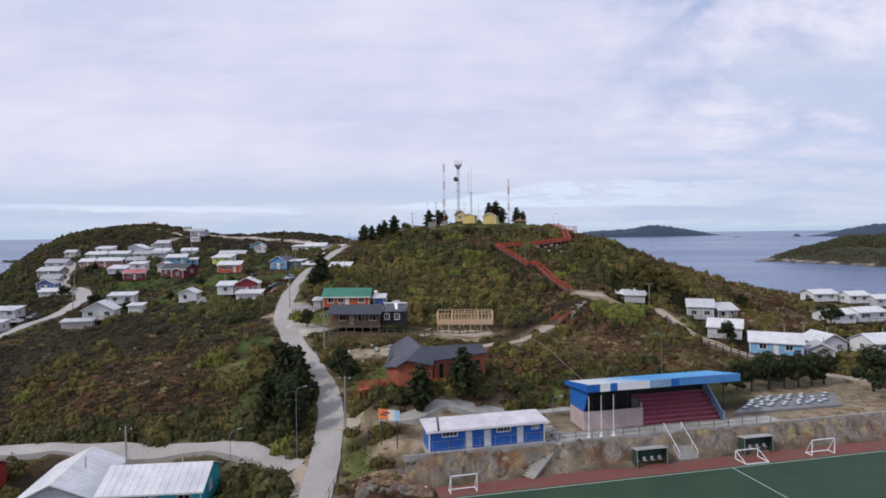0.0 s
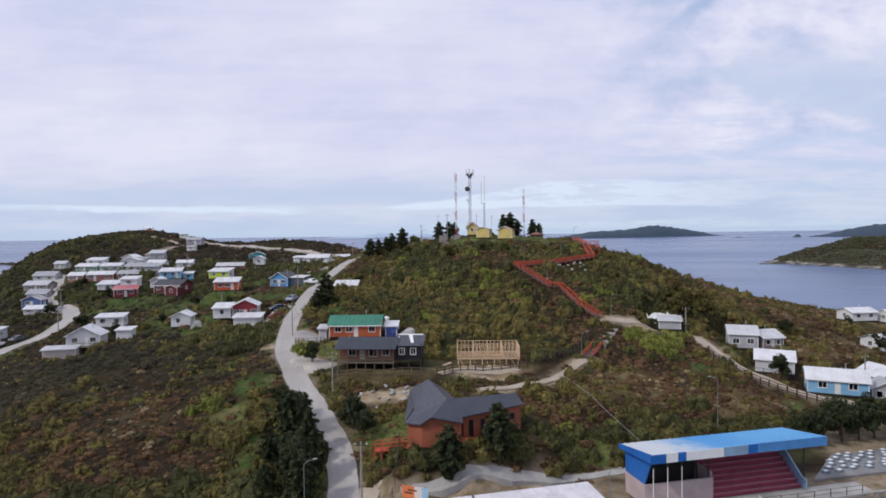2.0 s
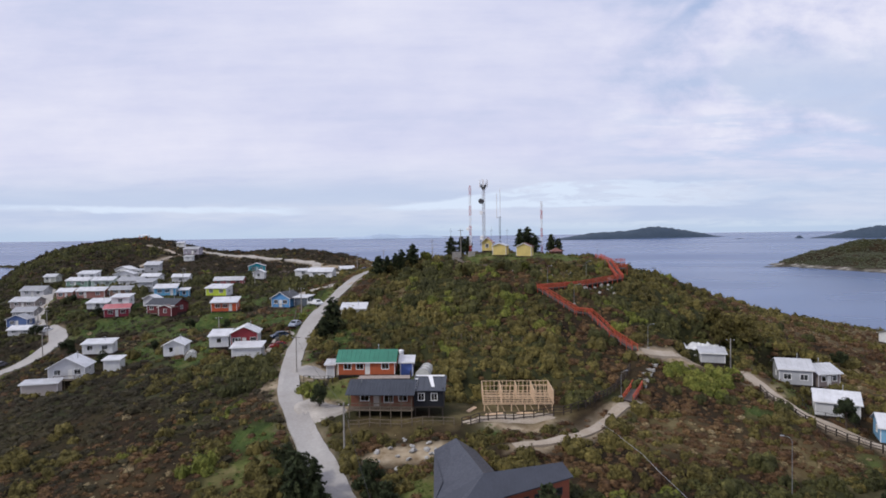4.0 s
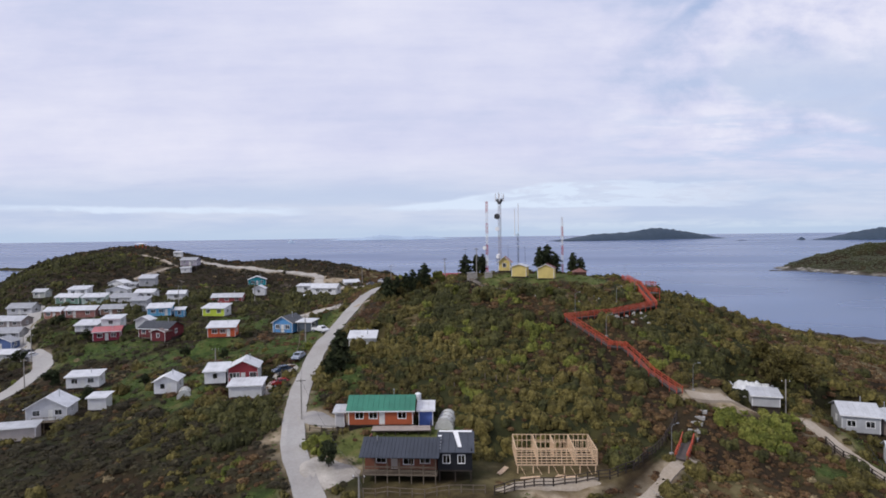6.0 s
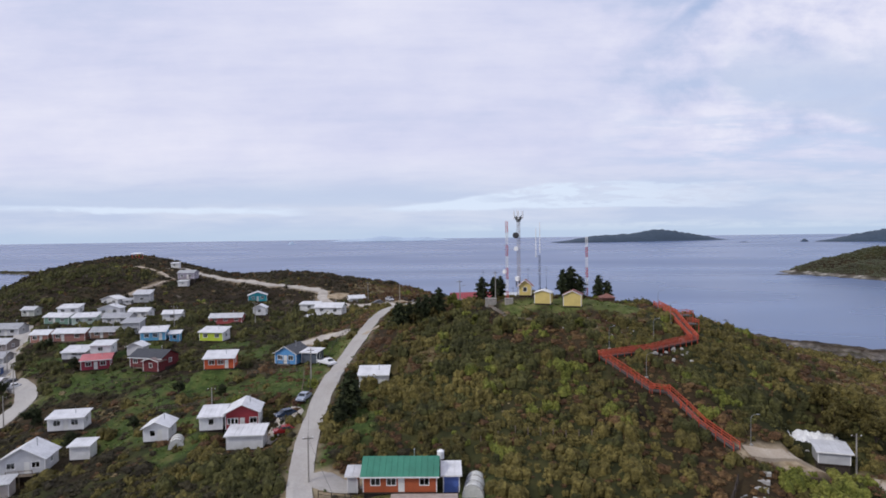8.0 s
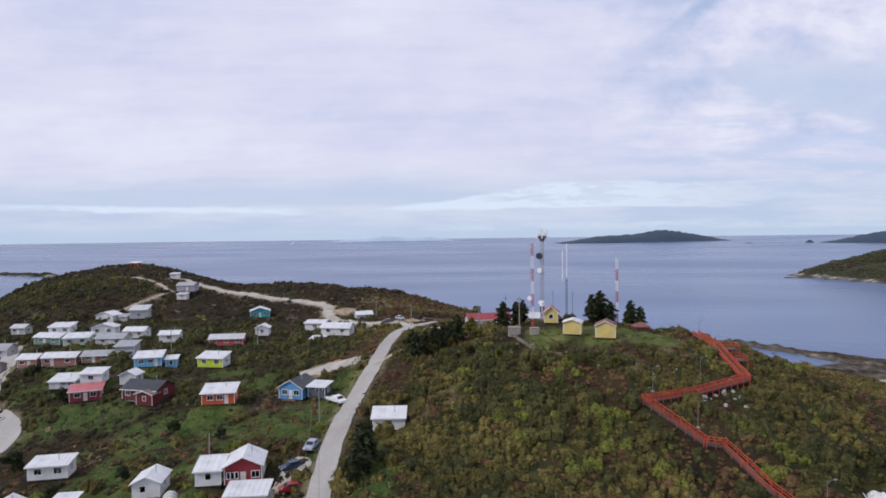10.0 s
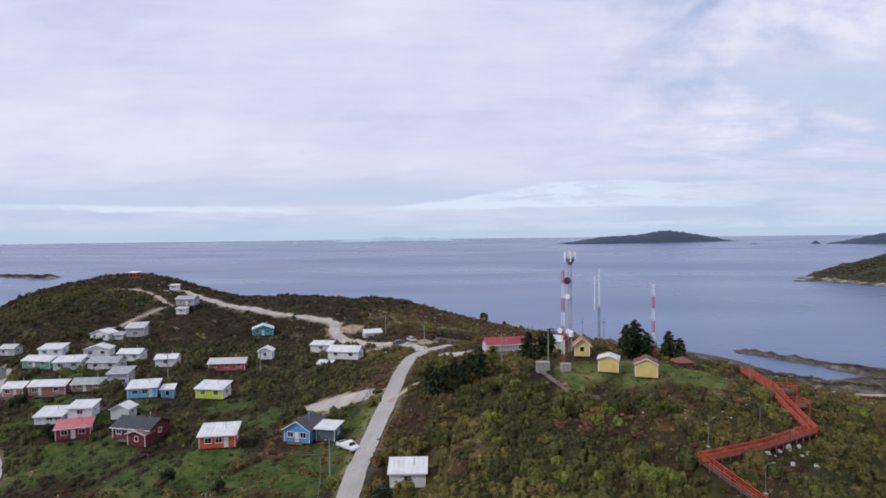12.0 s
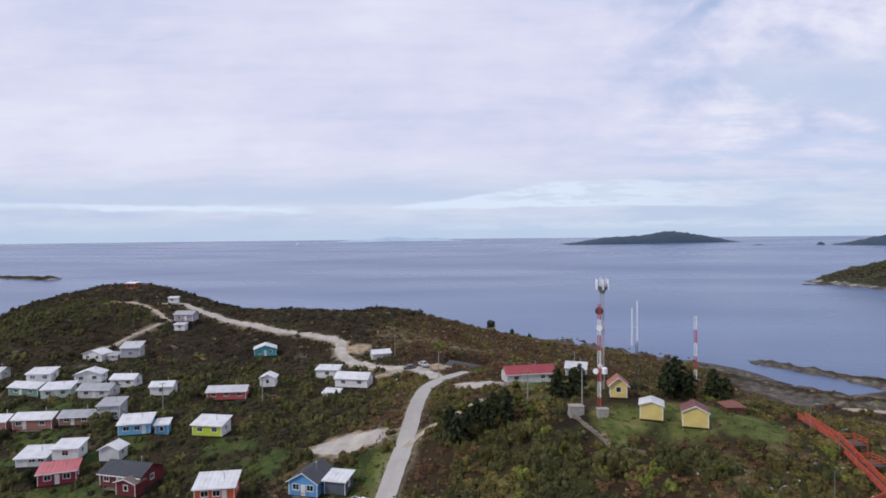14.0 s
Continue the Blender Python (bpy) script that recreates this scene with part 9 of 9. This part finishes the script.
_SHAPES = {}


def tree(kind, x, y, h, label, mt=None, variant=0, group=""):
    key = (kind, variant, mt.name if mt else "")
    if key not in _SHAPES:
        tr, cr = tree_parts(kind, 60 + variant, 7.0)
        _SHAPES[key] = (tr, leaf_mesh("crown", cr, mt or LEAF_DARK))
    tr, cr = _SHAPES[key]
    ob = thing("tree", pose(x, y, gz(x, y), 0, 0, random.uniform(0, 360)), label, "tree", group)
    s = h / 7.0
    ob.scale = (s * random.uniform(0.92, 1.1), s * random.uniform(0.92, 1.1), s)
    for nm, me in (("trunk", tr), ("crown", cr)):
        o = new(nm, me)
        o.parent = ob


random.seed(21)
_k = 0
for _x, _y, _h in ((-20.2, 78.5, 8.5), (-21.6, 82.5, 9.5), (-19.8, 84.0, 7.5), (-23.4, 86.0, 8.5), (-21.8, 89.5, 8.0), (-25.0, 92.5, 9.0), (-26.2, 97.5, 8.0), (-23.6, 95.5, 6.5), (-28.5, 101.5, 6.5), (-24.8, 80.2, 5.5), (-26.5, 88.0, 6.0)):
    tree("broad" if _k % 5 in (1, 3) else "conifer", _x, _y, _h * (0.7 if _k % 5 in (1, 3) else 0.78), "dark bushy pine crowding the roadside", LEAF_DARK, _k % 3, "pines along the road")
    _k += 1
for _x, _y, _h in ((-3.4, 80.9, 6.8), (2.6, 82.6, 7.2)):
    tree("conifer", _x, _y, _h, "dark conical conifer before the brown house", None, _k % 3)
    _k += 1
for _x, _y, _h in ((-31.8, 153.2, 8.0), (-32.6, 156.5, 6.0), (-33.2, 150.0, 5.0)):
    tree("conifer", _x, _y, _h, "dark cypress standing by the main road", None, _k % 3)
    _k += 1
tree("broad", -27.8, 119.6, 4.2, "round dark tree at the gravel drive", LEAF_DARK, 0)
tree("broad", -16.6, 95.0, 5.5, "dark rounded tree beside the road", LEAF_DARK, 1)
tree("broad", -14.8, 92.0, 4.5, "dark rounded tree near the lawn", LEAF_DARK, 2)
for _x, _y in ((46.5, 93.6), (49.6, 95.0), (52.8, 95.8), (55.8, 96.6), (58.6, 97.4), (61.2, 98.0), (63.6, 98.6), (54.2, 98.2)):
    tree("broad", _x, _y, random.uniform(5.4, 6.4), "dark pine with bare trunk in a row", LEAF_DARK, _k % 3, "row of pines behind the stand")
    _k += 1
tree("broad", 69.0, 94.6, 8.0, "large dark tree near the yard", LEAF_DARK, 0)
tree("broad", 68.0, 88.0, 7.0, "large dark tree at the terrace end", LEAF_DARK, 1)
for _x, _y, _h in ((15.6, 199.5, 7.0), (18.0, 201.5, 7.8), (20.0, 200.0, 5.6), (25.0, 200.5, 6.4), (26.8, 199.0, 5.4), (-1.6, 204.0, 6.0), (0.4, 207.5, 6.0), (-4.8, 204.2, 7.0)):
    tree("conifer", _x, _y, _h, "dark wind-shaped conifer on the hilltop", None, _k % 3, "conifers on the hilltop")
    _k += 1
for _x, _y, _h in ((-25.4, 191.0, 6.2), (-19.3, 195.3, 6.2), (-16.1, 195.6, 7.0), (-21.4, 199, 5.4), (-26.5, 197, 5.6), (-23.4, 194.4, 5.2), (-17.8, 204, 4.6)):
    tree("conifer", _x, _y, _h, "small dark conifer on the ridge", None, _k % 3, "conifers on the ridge")
    _k += 1
for _x, _y, _h in ((-24.0, 205.0, 3.6), (-20.6, 199.5, 3.8), (-16.5, 205.5, 4.0), (-13.0, 201.0, 3.4), (-17.5, 194.5, 3.2), (-22.5, 193.0, 3.0), (-11.5, 195.0, 3.0), (-27.0, 199.0, 3.0), (-14.0, 187.5, 2.8), (-8.0, 180.5, 2.8), (-2.0, 174.0, 2.6), (7.0, 171.0, 2.8), (13.0, 170.5, 2.6), (-20.0, 184.0, 2.8), (-29.0, 207.0, 2.6), (-12.0, 214.0, 3.0)):
    tree("broad", _x, _y, _h, "rounded olive bush tree on the mast hill", LEAF_GREEN if _k % 3 else LEAF_LIME, _k % 3, "bush trees on the mast hill")
    _k += 1
for _x, _y, _h in ((49.5, 146.0, 6.0), (52.5, 148.5, 6.5), (55.6, 147.0, 6.0), (51.0, 151.5, 5.5), (54.5, 143.5, 5.5)):
    tree("broad", _x, _y, _h, "olive rounded tree above the dirt track", LEAF_GREEN, _k % 3, "trees above the dirt track")
    _k += 1
for _x, _y, _h in ((57.0, 118.6, 5.2), (64.0, 106.6, 3.6), (88.0, 134, 6.0), (101.0, 128.0, 5.5), (110, 178, 4), (71, 141, 4)):
    tree("broad", _x, _y, _h, "dark leafy tree beside an eastern house", LEAF_DARK, _k % 3)
    _k += 1
for _x, _y, _h in ((-103.5, 175.0, 5.0), (-112.5, 204.0, 4.0), (-126, 196, 4.5), (-75.5, 163.0, 3.5), (-62.5, 174.0, 3.2), (-74.5, 180.5, 3.6), (-131, 222, 4), (-86, 160, 4)):
    tree("broad", _x, _y, _h, "dark bushy tree between village houses", LEAF_DARK, _k % 3)
    _k += 1
for _x, _y, _h in ((10.4, 612.0, 13.0), (28, 596, 8.0), (-56, 690, 11.0), (-20, 640, 7.0), (-95, 560, 8.0), (40, 575, 6)):
    tree("broad", _x, _y, _h, "lone dark tree on the far shore slope", LEAF_DARK, _k % 3)
    _k += 1


# ---- stones and bits ----
def stone_mesh(seed):
    rs = np.random.RandomState(seed)
    bm = bmesh.new()
    bmesh.ops.create_icosphere(bm, subdivisions=2, radius=1.0)
    for v in bm.verts:
        v.co = v.co * (0.8 + 0.35 * noise.noise(v.co * 1.3 + Vector((seed * 3.1, 0, 0))))
        v.co.z *= 0.65
    return mesh_of("stone", bm, ROCK_PALE)


ROCK_PALE = mat("pale_stone", (0.46, 0.45, 0.43), 0.9, var=0.4, scale=1.2, fine=5, bump=0.05)
_stones = [stone_mesh(s) for s in range(4)]


def stones(area, n, lo, hi, label, seed):
    rs = np.random.RandomState(seed)
    for k in range(n):
        cx, cy, a, b = area
        x, y = cx + rs.normal(scale=a), cy + rs.normal(scale=b)
        s = rs.uniform(lo, hi)
        o = new("stone", _stones[k % 4])
        o.matrix_world = pose(x, y, gz(x, y) + s * 0.15, rs.uniform(0, 40), rs.uniform(0, 40), rs.uniform(0, 360)) @ Matrix.Diagonal((s, s * rs.uniform(0.6, 1), s * rs.uniform(0.6, 1), 1))
        tagged(o, label, "stone", "loose pale stones")


stones((27, 164.6, 6, 1.6), 26, 0.3, 0.8, "pale boulder below the boardwalk", 1)
stones((-12, 104.5, 5, 1.8), 22, 0.25, 0.7, "pale rubble on the cleared ground", 2)
stones((24, 172, 5, 2.5), 12, 0.2, 0.6, "pale outcrop stone on the hill", 3)
stones((-42, 258, 6, 3), 14, 0.3, 0.9, "pale rubble block in the yard", 4)
bm = bmesh.new()
_n = 34
_vs = []
for _j in range(17):
    for _i in range(_n):
        _u, _w = _i / (_n - 1) * 2 - 1, _j / 16 * 2 - 1
        _wx, _wy = 46.6 + _u * 3.6 + 0.4 * _w, 147.0 + _w * 1.9 - 0.9 * _u
        _hh = 0.7 * max(0.0, 1 - abs(_u) ** 3) * max(0.0, 1 - _w ** 2) ** 0.6 + 0.55 * noise.noise(Vector((_u * 4.1, _w * 2.6, 1.7))) + 0.3 * noise.noise(Vector((_u * 9, _w * 5, 0.3)))
        _vs.append(bm.verts.new((_wx - 46.6, _wy - 147.0, gz(_wx, _wy) - gz(46.6, 147.0) + _hh + 0.15)))
for _j in range(16):
    for _i in range(_n - 1):
        bm.faces.new((_vs[_j * _n + _i], _vs[_j * _n + _i + 1], _vs[(_j + 1) * _n + _i + 1], _vs[(_j + 1) * _n + _i]))
whole("tarpaulin", bm, mat("white_sheeting", (0.78, 0.79, 0.80), 0.5, var=0.25, scale=1.2, fine=3, bump=0.08), pose(46.6, 147.0, gz(46.6, 147.0)), "crumpled white plastic sheet over a heap", "tarpaulin")
stones((47.4, 143.8, 2.4, 0.5), 8, 0.3, 0.6, "white rubble beside the sheeted heap", 5)
stones((14, 174, 7, 2), 9, 0.15, 0.4, "pale stone on the grassy top", 6)
